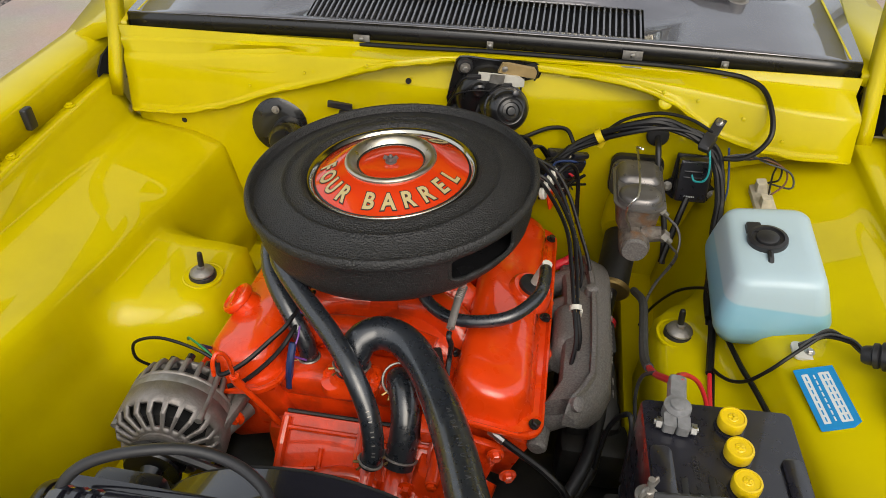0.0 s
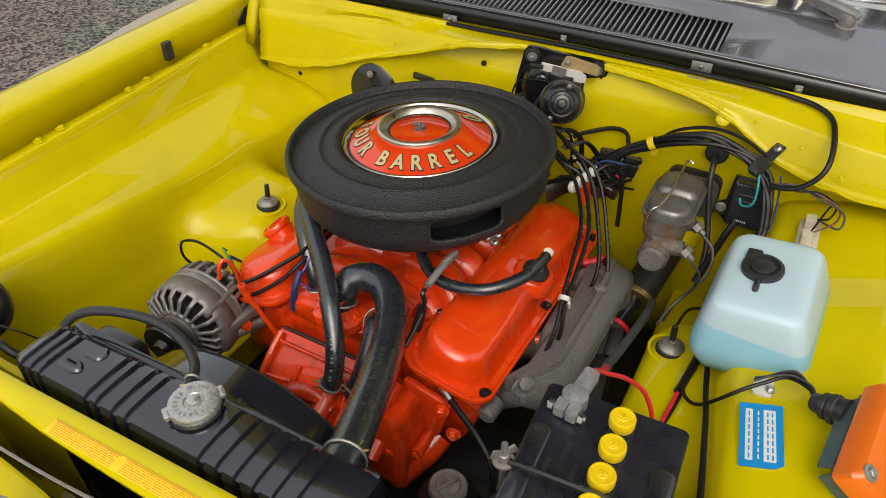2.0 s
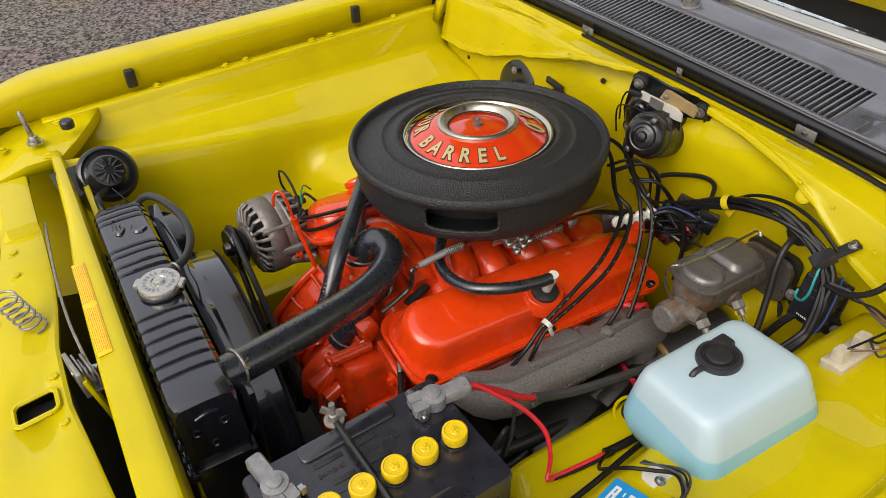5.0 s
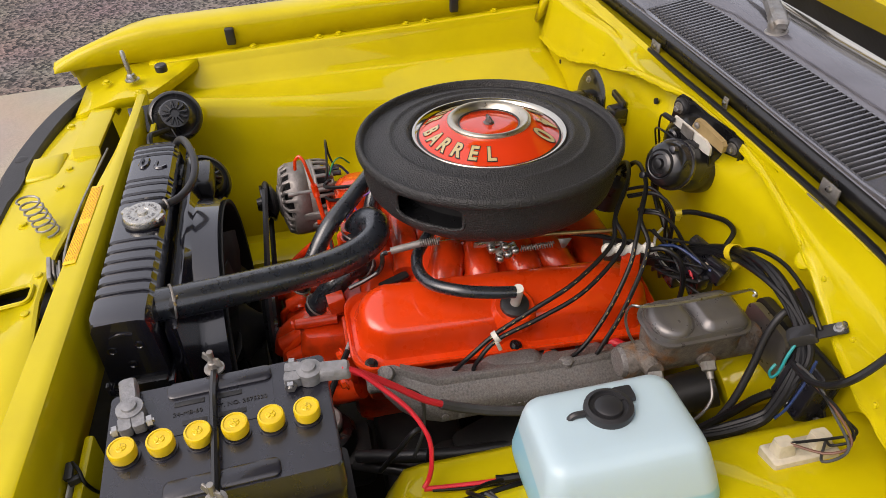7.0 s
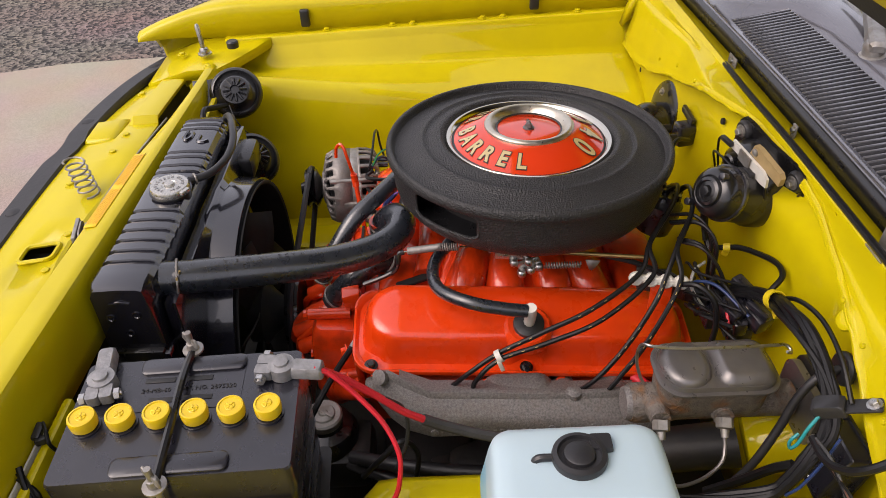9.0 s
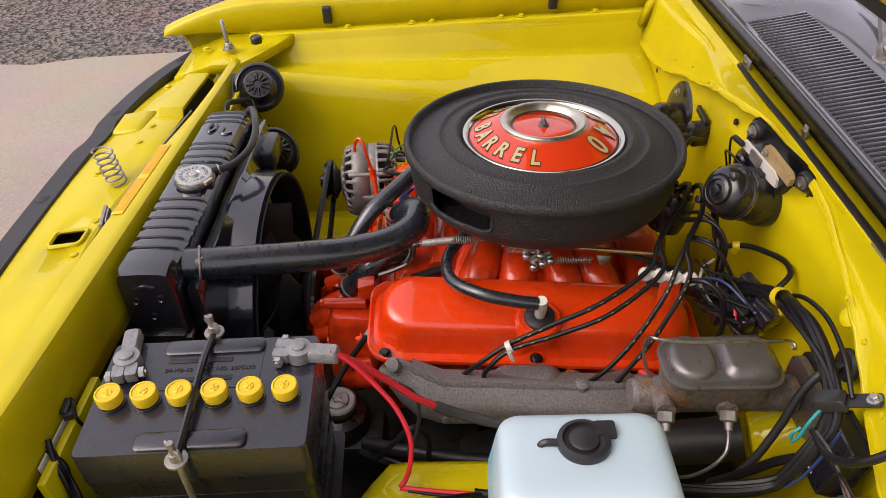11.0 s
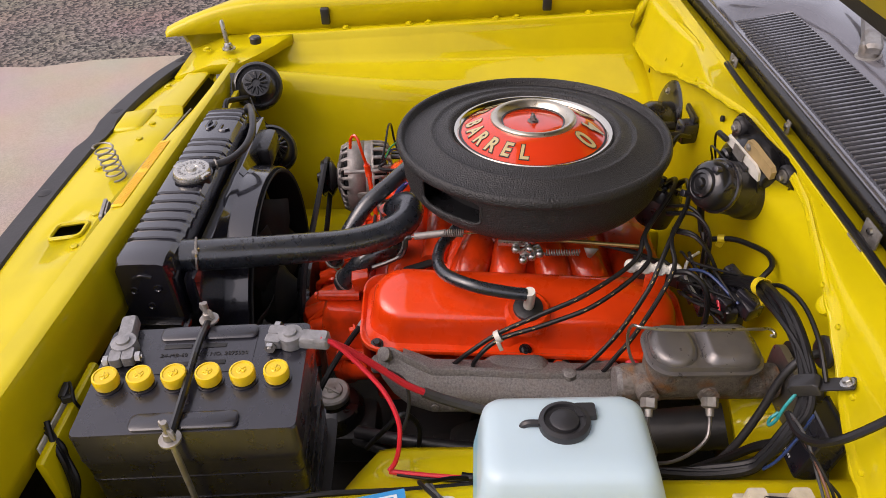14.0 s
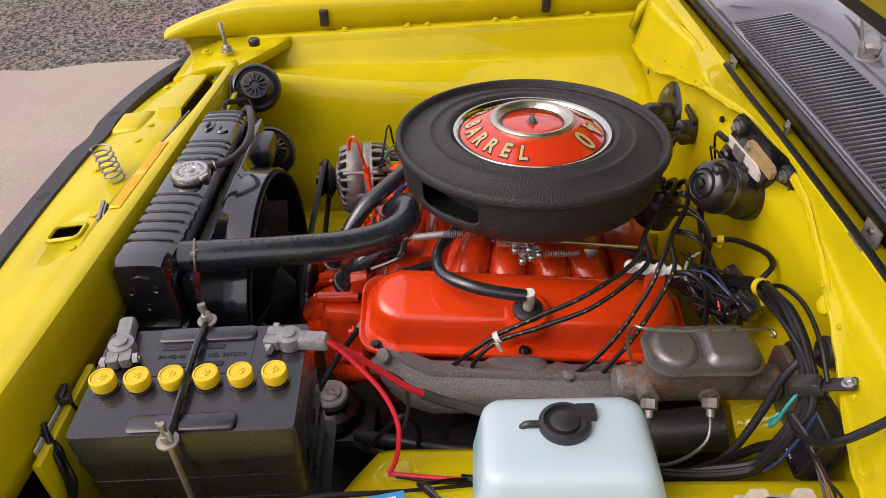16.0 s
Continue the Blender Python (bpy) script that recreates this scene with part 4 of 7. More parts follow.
# thermostat neck
bm = B()
stack(bm, [(0.690, 0.042, 0.030, 0.02), (0.704, 0.042, 0.030, 0.02), (0.708, 0.030, 0.027, 0.02), (0.720, 0.024, 0.024, 0.02)], Matrix.Translation((-0.073, -0.248, 0)))
lathe(bm, [(0.021, 0.70), (0.020, 0.735), (0.0215, 0.74)], (-0.073, -0.248, 0), seg=20)
for x in (-0.106, -0.040):
    bolt(bm, (x, -0.248, 0.704), r=0.0065, h=0.009)
part("thermostat_housing", bm, RED, engine)
part("temperature_sender", lathe(B(), [(0.009, 0), (0.009, 0.008), (0.006, 0.009), (0.006, 0.022), (0.003, 0.024)], (0.012, -0.268, 0.69), (0, -0.2, 1), 8), BRASS, engine)
# timing cover and pump: a sloping panel with ribs and bosses
rows = []
for x in (-0.165, -0.155, -0.10, -0.04, 0.02, 0.055, 0.065):
    rows.append([(x, -0.285, 0.50), (x, -0.287, 0.655), (x, -0.293, 0.660), (x, -0.335, 0.632), (x, -0.380, 0.590), (x, -0.392, 0.575), (x, -0.395, 0.545), (x, -0.392, 0.42)])
bm = loft(B(), rows, False)
part("timing_cover", bm, RED_CAST, engine, solid=0.0, sharp=45)
for x in (-0.158, -0.045, 0.058):
    part("cast_rib", tube(B(), [(x, -0.300, 0.662), (x, -0.335, 0.640), (x, -0.385, 0.594), (x, -0.398, 0.57), (x, -0.398, 0.47)], 0.0065, 8), RED_CAST, engine)
for x, y, z in ((-0.03, -0.352, 0.632), (0.04, -0.372, 0.607), (0.07, -0.36, 0.60), (-0.12, -0.378, 0.585)):
    part("bolt_boss", rod(B(), (x, y + 0.03, z + 0.008), (x, y - 0.03, z - 0.02), 0.0135), RED_CAST, engine)
part("water_passage", tube(B(), [(-0.115, -0.372, 0.60), (-0.085, -0.362, 0.622), (-0.045, -0.358, 0.625), (-0.02, -0.362, 0.61)], 0.014, 10), RED_CAST, engine)
part("water_passage", tube(B(), [(0.01, -0.30, 0.60), (0.012, -0.345, 0.605), (0.014, -0.385, 0.582), (0.014, -0.40, 0.55)], 0.025, 14), RED_CAST, engine)
part("pump_housing", rake(stack(B(), [(0.50, 0.040, 0.052, 0.018), (0.600, 0.038, 0.050, 0.018), (0.628, 0.034, 0.046, 0.016), (0.640, 0.026, 0.038, 0.012)], Matrix.Translation((0.070, -0.318, 0)), 5)), RED_CAST, engine)
for (x, y, z), r, l in (((0.066, -0.300, 0.654), 0.0095, 0.072), ((0.090, -0.300, 0.628), 0.0080, 0.050), ((0.088, -0.300, 0.582), 0.0120, 0.066), ((0.118, -0.290, 0.560), 0.0100, 0.048)):
    boss = part("bolt_boss", lathe(B(), [(r, 0), (r, l - 0.002), (r * 0.8, l)], (x, y, z), (0.02, -1, 0.02), 16), RED_CAST, engine)
    part("boss_bolt", bolt(B(), (x + 0.02 * l, y - l, z + 0.02 * l), (0.02, -1, 0.02), r=r * 0.72, h=0.006, washer=False), RED, boss)
part("pump_flange", box(B(), (0.100, -0.286, 0.600), (0.085, 0.014, 0.115), (0, 14, 0), 0.005), RED_CAST, engine)
part("pump_neck", tube(B(), [(0.128, -0.276, 0.545), (0.118, -0.30, 0.530), (0.098, -0.325, 0.508), (0.08, -0.335, 0.48)], (0.024, 0.028), 16), RED_CAST, engine)
# flanges and ribs cast on the sloping panel
for pts in ([(-0.158, -0.312, 0.654), (-0.05, -0.312, 0.654), (0.055, -0.312, 0.654)], [(-0.10, -0.33, 0.640), (-0.10, -0.36, 0.614), (-0.10, -0.388, 0.588)], [(-0.005, -0.33, 0.640), (-0.005, -0.355, 0.620)], [(-0.155, -0.356, 0.618), (-0.13, -0.356, 0.620), (-0.105, -0.352, 0.622)]):
    part("cast_rib", tube(B(), pts, 0.0038, 8, 3), RED_CAST, engine)
part("gasket", tube(B(), [(-0.160, -0.290, 0.6625), (-0.05, -0.290, 0.6625), (0.058, -0.290, 0.6625)], 0.0030, 6, 3), GRIME, engine, "dark gasket edge above the timing cover")
bm = B()
box(bm, (0.052, -0.296, 0.676), (0.026, 0.030, 0.030), (8, 0, 6), 0.0025)
part("engine_pad", bm, RED, engine)
for x, y, z, ax in ((0.03, -0.36, 0.62, (0, -1, 0.2)), (-0.135, -0.395, 0.56, (0, -1, 0.3)), (0.0, -0.398, 0.53, (0, -1, 0.3)), (0.145, -0.30, 0.645, (0.3, -1, 0)), (-0.24, -0.30, 0.64, (0, -1, 0.2)), (0.165, -0.30, 0.60, (0.3, -1, 0)), (0.11, -0.215, 0.70, (0, 0, 1)), (-0.21, -0.215, 0.70, (0, 0, 1))):
    part("front_bolt", bolt(B(), (x, y, z), ax, r=0.008, h=0.010), RED, engine)

# exhaust manifolds
def exhaust(s):
    def at(x, y, z):
        return (CX + s * (x - CX), y, z)
    bm = B()
    log = []
    # ridge, sloping rough face, upright band, underside
    slab = [(-0.006, -0.006), (-0.0055, 0.0030), (0.0005, 0.0038), (0.0032, -0.0005), (0.0045, -0.0052), (0.0225, -0.0190), (0.0275, -0.0260), (0.0300, -0.036), (0.0312, -0.0505), (0.029, -0.0560), (0.025, -0.0580), (-0.006, -0.056), (-0.010, -0.03)]
    for y, x, z, w, h in ((-0.252, 0.237, 0.692, 0.45, 0.45), (-0.246, 0.240, 0.701, 0.65, 0.75), (-0.228, 0.248, 0.705, 0.9, 1.15), (-0.205, 0.262, 0.702, 1.0, 1.22), (-0.168, 0.275, 0.691, 1.0, 1.05), (-0.10, 0.277, 0.690, 1.0, 0.98), (-0.03, 0.277, 0.684, 1.0, 0.90), (0.03, 0.276, 0.680, 1.05, 0.86), (0.08, 0.272, 0.676, 1.2, 0.86), (0.11, 0.268, 0.672, 1.35, 0.92), (0.135, 0.265, 0.664, 1.4, 0.92), (0.155, 0.263, 0.652, 1.35, 0.80), (0.168, 0.262, 0.636, 1.1, 0.5)):
        log.append([at(x + a * w, y, z + b * h) for a, b in slab])
    loft(bm, log, True, True)
    web = []
    for y, x, z in ((-0.215, 0.252, 0.686), (-0.168, 0.271, 0.681), (-0.10, 0.273, 0.680), (0.03, 0.272, 0.670), (0.09, 0.268, 0.664), (0.135, 0.262, 0.654)):
        web.append([at(x + 0.006, y, z), at(x - 0.010, y, z - 0.002), at(x - 0.040, y, z - 0.012), at(x - 0.045, y, z - 0.020), at(x - 0.045, y, z - 0.045), at(x + 0.006, y, z - 0.045)])
    loft(bm, web, True, True)
    for y in (-0.20, -0.075, 0.035, 0.11):
        tube(bm, [at(0.275, y, 0.652), at(0.235, y, 0.630), at(0.19, y, 0.598), at(0.16, y, 0.585)], (0.020, 0.024), 12)
    stack(bm, [(0.610, 0.030, 0.064, 0.02), (0.645, 0.028, 0.058, 0.02), (0.660, 0.024, 0.050, 0.02), (0.668, 0.016, 0.040, 0.014), (0.670, 0.008, 0.03, 0.007)], Matrix.Translation(at(0.240, -0.040, 0)))
    tube(bm, [at(0.274, 0.10, 0.64), at(0.282, 0.12, 0.58), at(0.275, 0.13, 0.48), at(0.25, 0.14, 0.38)], 0.032, 14)
    lathe(bm, [(0.011, 0), (0.011, 0.012), (0.007, 0.014)], at(0.247, -0.236, 0.697), (s * 0.55, -0.45, 0.7), 14)
    lathe(bm, [(0.015, 0), (0.015, 0.03), (0.011, 0.034)], at(0.205, -0.235, 0.628), (-s * 0.1, -1, -0.05), 12)
    for y in (-0.165, -0.14, 0.0, 0.06):
        lathe(bm, [(0.006, 0), (0.0055, 0.0015), (0, 0.002)], at(0.3085, y, 0.648), (s, 0, 0.2), 12)
    lathe(bm, [(0.012, -0.01), (0.011, 0.006), (0.006, 0.009)], at(0.272, 0.035, 0.676), (0, 0, 1), 12)
    if s < 0:
        bmesh.ops.translate(bm, verts=bm.verts, vec=(0.035, 0.03, -0.10))
    part("exhaust_manifold", bm, IRON, engine, "rough grey cast iron exhaust manifold", sharp=32)


exhaust(1)
exhaust(-1)
# raised casting marks, not readable
for k in range(9):
    part("casting_mark", box(B(), (0.3085, -0.10 + 0.010 * k, 0.646), (0.002, 0.005, 0.006), bev=0.0006), IRON, engine)
# carburettor and linkage under the air cleaner
bm = B()
stack(bm, [(0.735, 0.055, 0.075, 0.015), (0.77, 0.055, 0.075, 0.015), (0.78, 0.05, 0.08, 0.02), (0.80, 0.045, 0.06, 0.03)], Matrix.Translation((CX, -0.005, 0)))
part("carburettor", bm, LEAD, engine)
rod_ = part("throttle_rod", rod(B(), (0.072, -0.06, 0.786), (0.112, 0.165, 0.790), 0.0036, seg=10), BRASS, engine, "dull gold throttle rod")
link = part("throttle_linkage", box(box(B(), (0.080, -0.038, 0.776), (0.004, 0.050, 0.012), (0, 0, -6), 0.002), (0.088, -0.010, 0.764), (0.004, 0.038, 0.022), (25, 0, -8), 0.003), STEEL, engine, "bright throttle linkage levers")
for x, y, z in ((0.094, -0.022, 0.752), (0.093, -0.008, 0.758), (0.093, 0.004, 0.764), (0.090, -0.012, 0.772), (0.086, -0.034, 0.768)):
    part("nut", lathe(B(), [(0.0072, -0.006), (0.0072, 0.003), (0.005, 0.006), (0.0025, 0.007)], (x, y, z), (1, 0, 0.3), 8), STEEL, link)
part("lever_plate", loft(B(), [[(0.112, 0.070, 0.790), (0.112, 0.077, 0.772)], [(0.113, 0.080, 0.790), (0.113, 0.081, 0.770)], [(0.115, 0.092, 0.790), (0.114, 0.084, 0.774)]]), ALLOY, engine, "pale lever on the throttle rod", solid=0.002)


def coil_spring(a, b, r, turns, wire):
    a, b = V(a), V(b)
    d = (b - a)
    u = d.orthogonal().normalized()
    w = d.normalized().cross(u)
    n = turns * 10
    return [a + d * (i / n) + u * r * math.cos(i * 0.6283) + w * r * math.sin(i * 0.6283) for i in range(n + 1)]


bm = B()
tube(bm, coil_spring((0.066, -0.150, 0.788), (0.070, -0.118, 0.790), 0.0058, 9, 0.001), 0.0012, 5, smooth=False)
part("spring_hook", tube(B(), [(0.070, -0.118, 0.790), (0.074, -0.075, 0.792)], 0.0009, 5, 2), STEEL, engine)
part("spring_hook", tube(B(), [(0.0625, -0.206, 0.777), (0.063, -0.196, 0.779)], 0.0012, 5, 2), STEEL, engine)
rod(bm, (0.063, -0.198, 0.779), (0.066, -0.148, 0.788), 0.0060, seg=14)
part("return_spring", bm, ALLOY, engine, "pale throttle return spring")
bm = B()
tube(bm, [(0.0625, -0.204, 0.777), (0.063, -0.212, 0.774), (0.067, -0.214, 0.760), (0.066, -0.222, 0.742), (0.066, -0.245, 0.728), (0.066, -0.272, 0.716)], 0.0040, 8)
part("spring_bracket", bm, GLOSS, engine)
bm = B()
box(bm, (0.045, -0.195, 0.700), (0.016, 0.055, 0.008), (6, 0, 18), 0.004)
part("dark_gasket_slot", bm, DARK, engine)
part("gasket_edge", rake(tube(B(), [(0.060, -0.250, 0.672), (0.0565, -0.20, 0.676), (0.0565, -0.10, 0.678), (0.0565, 0.05, 0.678), (0.0565, 0.20, 0.676)], 0.0042, 6, 3)), DARK, engine, "dark gap along the valve cover")
bm = B()
tube(bm, coil_spring((0.096, 0.012, 0.768), (0.106, 0.066, 0.776), 0.0048, 14, 0.001), 0.001, 5, smooth=False)
part("throttle_spring", bm, DULL, engine)
# dipstick with red handle loop
bm = tube(B(), [(-0.222, -0.3065, 0.745), (-0.221, -0.304, 0.728), (-0.200, -0.297, 0.680), (-0.174, -0.288, 0.616), (-0.165, -0.285, 0.59)], 0.0046, 10)
tube(bm, [(-0.2215, -0.3055, 0.742), (-0.2205, -0.3040, 0.728), (-0.2160, -0.3025, 0.718)], 0.0066, 12)
tube(bm, [(-0.230, -0.336, 0.776), (-0.229, -0.333, 0.796), (-0.226, -0.325, 0.806), (-0.221, -0.318, 0.800), (-0.218, -0.314, 0.785), (-0.220, -0.310, 0.762), (-0.222, -0.306, 0.740)], 0.0031, 8)
part("dipstick", bm, RED, engine)
# spark plug boots
for y in (-0.20, -0.085, 0.03, 0.145):
    part("plug_boot", tube(B(), [(0.205, y, 0.628), (0.225, y + 0.012, 0.632), (0.240, y + 0.02, 0.642)], (0.010, 0.008), 10), WIRE_RED if y < -0.1 or y > 0.1 else RED, engine, "red spark plug boot")
# distributor at the rear
bm = B()
lathe(bm, [(0.032, 0), (0.036, 0.03), (0.036, 0.055), (0.03, 0.06), (0.024, 0.07)], (-0.050, 0.222, 0.725), (0.0, 0.2, 1), 22)
for k in range(9):
    a = 6.283 * k / 8
    r = 0 if k == 8 else 0.022
    lathe(bm, [(0.007, 0), (0.006, 0.010)], (-0.050 + r * math.cos(a), 0.235 + r * math.sin(a), 0.79), (0.0, 0.2, 1), 8)
part("distributor", bm, BAKELITE, engine, "black distributor cap")
# throttle cable bracket: thin plate with holes and a lever
bm = B()
loft(bm, [[(0.110, 0.150, 0.772), (0.120, 0.153, 0.735)], [(0.125, 0.195, 0.775), (0.135, 0.196, 0.735)], [(0.150, 0.222, 0.765), (0.158, 0.222, 0.740)], [(0.175, 0.240, 0.768), (0.178, 0.240, 0.748)]])
part("cable_bracket", bm, GRIME, engine, solid=0.003, sharp=30)
part("throttle_cable", tube(B(), [(0.09, 0.10, 0.780), (0.11, 0.15, 0.778), (0.14, 0.21, 0.765), (0.16, 0.255, 0.745), (0.165, 0.30, 0.72), (0.16, 0.34, 0.70)], 0.0042, 8), WIRE, engine)
part("choke_heat_shield", stack(B(), [(0.735, 0.006, 0.055, 0.004), (0.795, 0.006, 0.050, 0.004)], Matrix.Translation((0.045, 0.125, 0)) @ pose(0, 0, 0, 0, -12, -18), 2), BROWN, engine, "rust brown sheet metal beside the carburettor")

# ---- air cleaner ----
AX, AY = -0.057, -0.001
cleaner = thing("air_cleaner", (AX, AY, 0.795), "round black crinkle-finish air cleaner with orange-red disc", "air cleaner")
part("lid", lathe(B(), [(0.205, 0.884), (0.2195, 0.8820), (0.2235, 0.8800), (0.2262, 0.8815), (0.2270, 0.8855), (0.2262, 0.8920), (0.2240, 0.8962), (0.2210, 0.8975), (0.2180, 0.8965), (0.2160, 0.8930), (0.2148, 0.8880), (0.2125, 0.8858), (0.206, 0.8868), (0.196, 0.8900), (0.174, 0.8965), (0.1705, 0.8995), (0.1675, 0.9000), (0.1645, 0.8975), (0.160, 0.8972), (0.149, 0.9010), (0.1440, 0.9030), (0.1400, 0.9030), (0.1360, 0.9000), (0.1325, 0.8930), (0.128, 0.8900), (0.06, 0.8880), (0, 0.8880)], (AX, AY, 0), seg=128), CRINKLE, cleaner, sharp=50)
# pan with two intake slots in its wall
bm = B()
seg = 180
prof = [(0.2170, 0.884), (0.2168, 0.8775), (0.2164, 0.873), (0.2148, 0.839), (0.2140, 0.834), (0.2110, 0.823), (0.2035, 0.8125), (0.190, 0.804), (0.165, 0.800), (0.10, 0.796)]
slots = ((303, 335), (123, 155))


def pan_point(i, j):
    r, z = prof[j]
    a = 6.283185 * i / seg
    return (AX + r * math.cos(a), AY + r * math.sin(a), z)


rings = [[bm.verts.new(pan_point(i, j)) for i in range(seg)] for j in range(len(prof))]
for j in range(len(prof) - 1):
    for i in range(seg):
        a = (i + 0.5) * 360 / seg
        cut = any((lo < a < hi and j == 2) or (lo + 2 < a < hi - 2 and j in (1, 3)) for lo, hi in slots)
        if not cut:
            bm.faces.new((rings[j][i], rings[j][(i + 1) % seg], rings[j + 1][(i + 1) % seg], rings[j + 1][i]))
part("pan", bm, CRINKLE, cleaner, solid=0.0035, sharp=50)
for lo, hi in slots:
    ring = []
    for k in range(28):
        u = 6.283185 * k / 28
        ca, sa = math.cos(u), math.sin(u)
        ea = math.copysign(abs(ca) ** 0.35, ca)
        ez = math.copysign(abs(sa) ** 0.45, sa)
        a = radians((lo + hi) / 2 + (hi - lo) / 2 * ea)
        ring.append((AX + 0.2158 * math.cos(a), AY + 0.2158 * math.sin(a), 0.8558 + 0.0205 * ez))
    part("slot_lip", tube(B(), ring + [ring[0]], 0.0028, 6, 3), CRINKLE, cleaner)
part("pan_floor", lathe(B(), [(0.205, 0.828), (0.18, 0.826), (0.168, 0.830)], (AX, AY, 0), seg=64, cap=False), GLOSS, cleaner, "dark inside of the pan")
part("filter_element", lathe(B(), [(0.170, 0.80), (0.170, 0.868)], (AX, AY, 0), seg=64), DARK, cleaner)
part("outer_ring", lathe(B(), [(0.1325, 0.8920), (0.1318, 0.8965), (0.1300, 0.8990), (0.1270, 0.8988), (0.1245, 0.8968), (0.1215, 0.8935)], (AX, AY, 0), seg=96, cap=False), CHROME, cleaner, "polished bright ring")
disc = part("disc", lathe(B(), [(0.1240, 0.8945), (0.118, 0.8980), (0.095, 0.9090), (0.070, 0.9207), (0.066, 0.920)], (AX, AY, 0), seg=96, cap=False), DISC, cleaner, "orange-red disc with gold lettering")
part("ink_line", lathe(B(), [(0.1215, 0.8966), (0.1200, 0.8975), (0.1186, 0.8982)], (AX, AY, 0), seg=96, cap=False), INK, disc)
inner = part("inner_ring", lathe(B(), [(0.0705, 0.9190), (0.0700, 0.9235), (0.0675, 0.9260), (0.0640, 0.9265), (0.0590, 0.9240), (0.0540, 0.9190), (0.0510, 0.9145)], (AX, AY, 0), seg=80, cap=False), SATIN, cleaner, "satin bright ring")
dish = part("dish", lathe(B(), [(0.0525, 0.9135), (0.050, 0.9150), (0.02, 0.9150), (0, 0.9153)], (AX, AY, 0), seg=64, cap=False), DISC, cleaner)
ink_ring = part("ink_ring", lathe(B(), [(0.0535, 0.9172), (0.0495, 0.9158)], (AX, AY, 0), seg=64, cap=False), INK, cleaner)
nut = part("wing_nut", lathe(lathe(B(), [(0.0090, 0.9150), (0.0090, 0.9170), (0.0060, 0.918), (0.0052, 0.923)], (AX, AY, 0), seg=16), [(0.0033, 0.921), (0.0033, 0.926), (0.002, 0.928)], (AX, AY, 0), seg=10), LIDGREY, cleaner)
bm = B()
for k in (-1, 1):
    box(bm, (AX + k * 0.0075, AY, 0.9225), (0.008, 0.0028, 0.007), (0, -k * 30, 25), 0.001)
part("wing", bm, LIDGREY, nut)


def letter(ch, ang, radius, size, outward):
    """One letter laid on the cone of the disc, with a black outline under it."""
    a = radians(ang)
    z = ease(radius, [(0.07, 0.9207), (0.095, 0.9090), (0.118, 0.8980)])
    turn = ang + (90 if not outward else -90)
    tilt = 25.2
    for bold, lift, mat in ((0.0016, 0.0007 + (0.0012 if outward else 0), INK), (0.0, 0.0012 + (0.0012 if outward else 0), GOLD)):
        m = Matrix.Translation((AX + radius * math.cos(a), AY + radius * math.sin(a), z + lift)) @ pose(0, 0, 0, 0, 0, turn) @ pose(0, 0, 0, tilt if not outward else -tilt, 0, 0) @ Matrix.Diagonal((0.78, 1, 1, 1))
        part("letter" if mat is GOLD else "letter_outline", words(ch, size, m, 0.0002, bold + 0.0011), mat, disc)


for i, ch in enumerate("FOUR"):
    letter(ch, -172 + 16.5 * i, 0.0990, 0.038, False)
for i, ch in enumerate("BARREL"):
    letter(ch, -96 + 16.6 * i, 0.0990, 0.038, False)
for i, ch in enumerate("340"):
    letter(ch, 109 - 28.0 * i, 0.0955, 0.054, True)

# the cleaner sits tipped a little to the right on the carburettor
cleaner.rotation_euler = (0, radians(-2.9), 0)
cleaner.location.z += 0.008
for ob in (disc, nut, inner, dish, ink_ring):
    ob.location.z = -0.004

# ---- radiator with shroud and fan ----
radiator = thing("radiator", (-0.045, -0.58, 0.34), "black painted radiator with ribbed top tank", "radiator")
rows = []
stations = [-0.302, -0.299, -0.294]
ribs = {}
for x0 in (-0.286, -0.268, -0.251, -0.165, -0.146, -0.118, -0.096, 0.020, 0.046, 0.072, 0.098, 0.124, 0.149):
    for off, dz in ((0.0, 0.0), (0.0022, -0.0046), (0.0088, -0.0046), (0.0112, 0.0)):
        stations.append(x0 + off)
        ribs[stations[-1]] = dz
stations += [0.175, 0.195, 0.206, 0.210, 0.212]
for x in stations:
    rib = ribs.get(x, 0.0)
    end = min(1.0, min(x + 0.302, 0.212 - x) / 0.02 + 0.25)
    e2 = 0.006 * (1 - end)
    rows.append([(x, -0.622, 0.735), (x, -0.624 + e2 - rib * 1.2, 0.80), (x, -0.6235 + e2 - rib, 0.828 - e2 + rib * 0.6), (x, -0.6195 + e2, 0.8362 - e2 + rib), (x, -0.612, 0.8392 - e2 + rib), (x, -0.58, 0.8408 - e2 + rib), (x, -0.556, 0.8398 - e2 + rib), (x, -0.548, 0.8372 - e2 + rib), (x, -0.5425 - e2, 0.829 - e2 + rib * 0.6), (x, -0.540 - e2, 0.80), (x, -0.541, 0.735)])
rows = [[(x, y, z + (0.006 + 0.036 * x if z > 0.75 else 0)) for x, y, z in r] for r in rows]
tank = part("top_tank", loft(B(), rows, True, True), TANK, radiator, sharp=24)
bm = B()
box(bm, (-0.045, -0.5815, 0.727), (0.53, 0.090, 0.014), bev=0.003)
part("tank_flange", bm, TANK, radiator)
for i in range(24):
    part("crimp_tab", box(B(), (-0.302 + 0.516 * i / 23, -0.626, 0.73), (0.010, 0.006, 0.022), bev=0.002), GLOSS, radiator)
bm = B()
box(bm, (-0.045, -0.582, 0.56), (0.50, 0.05, 0.33), bev=0.003)
core = part("core", bm, DARK, radiator)
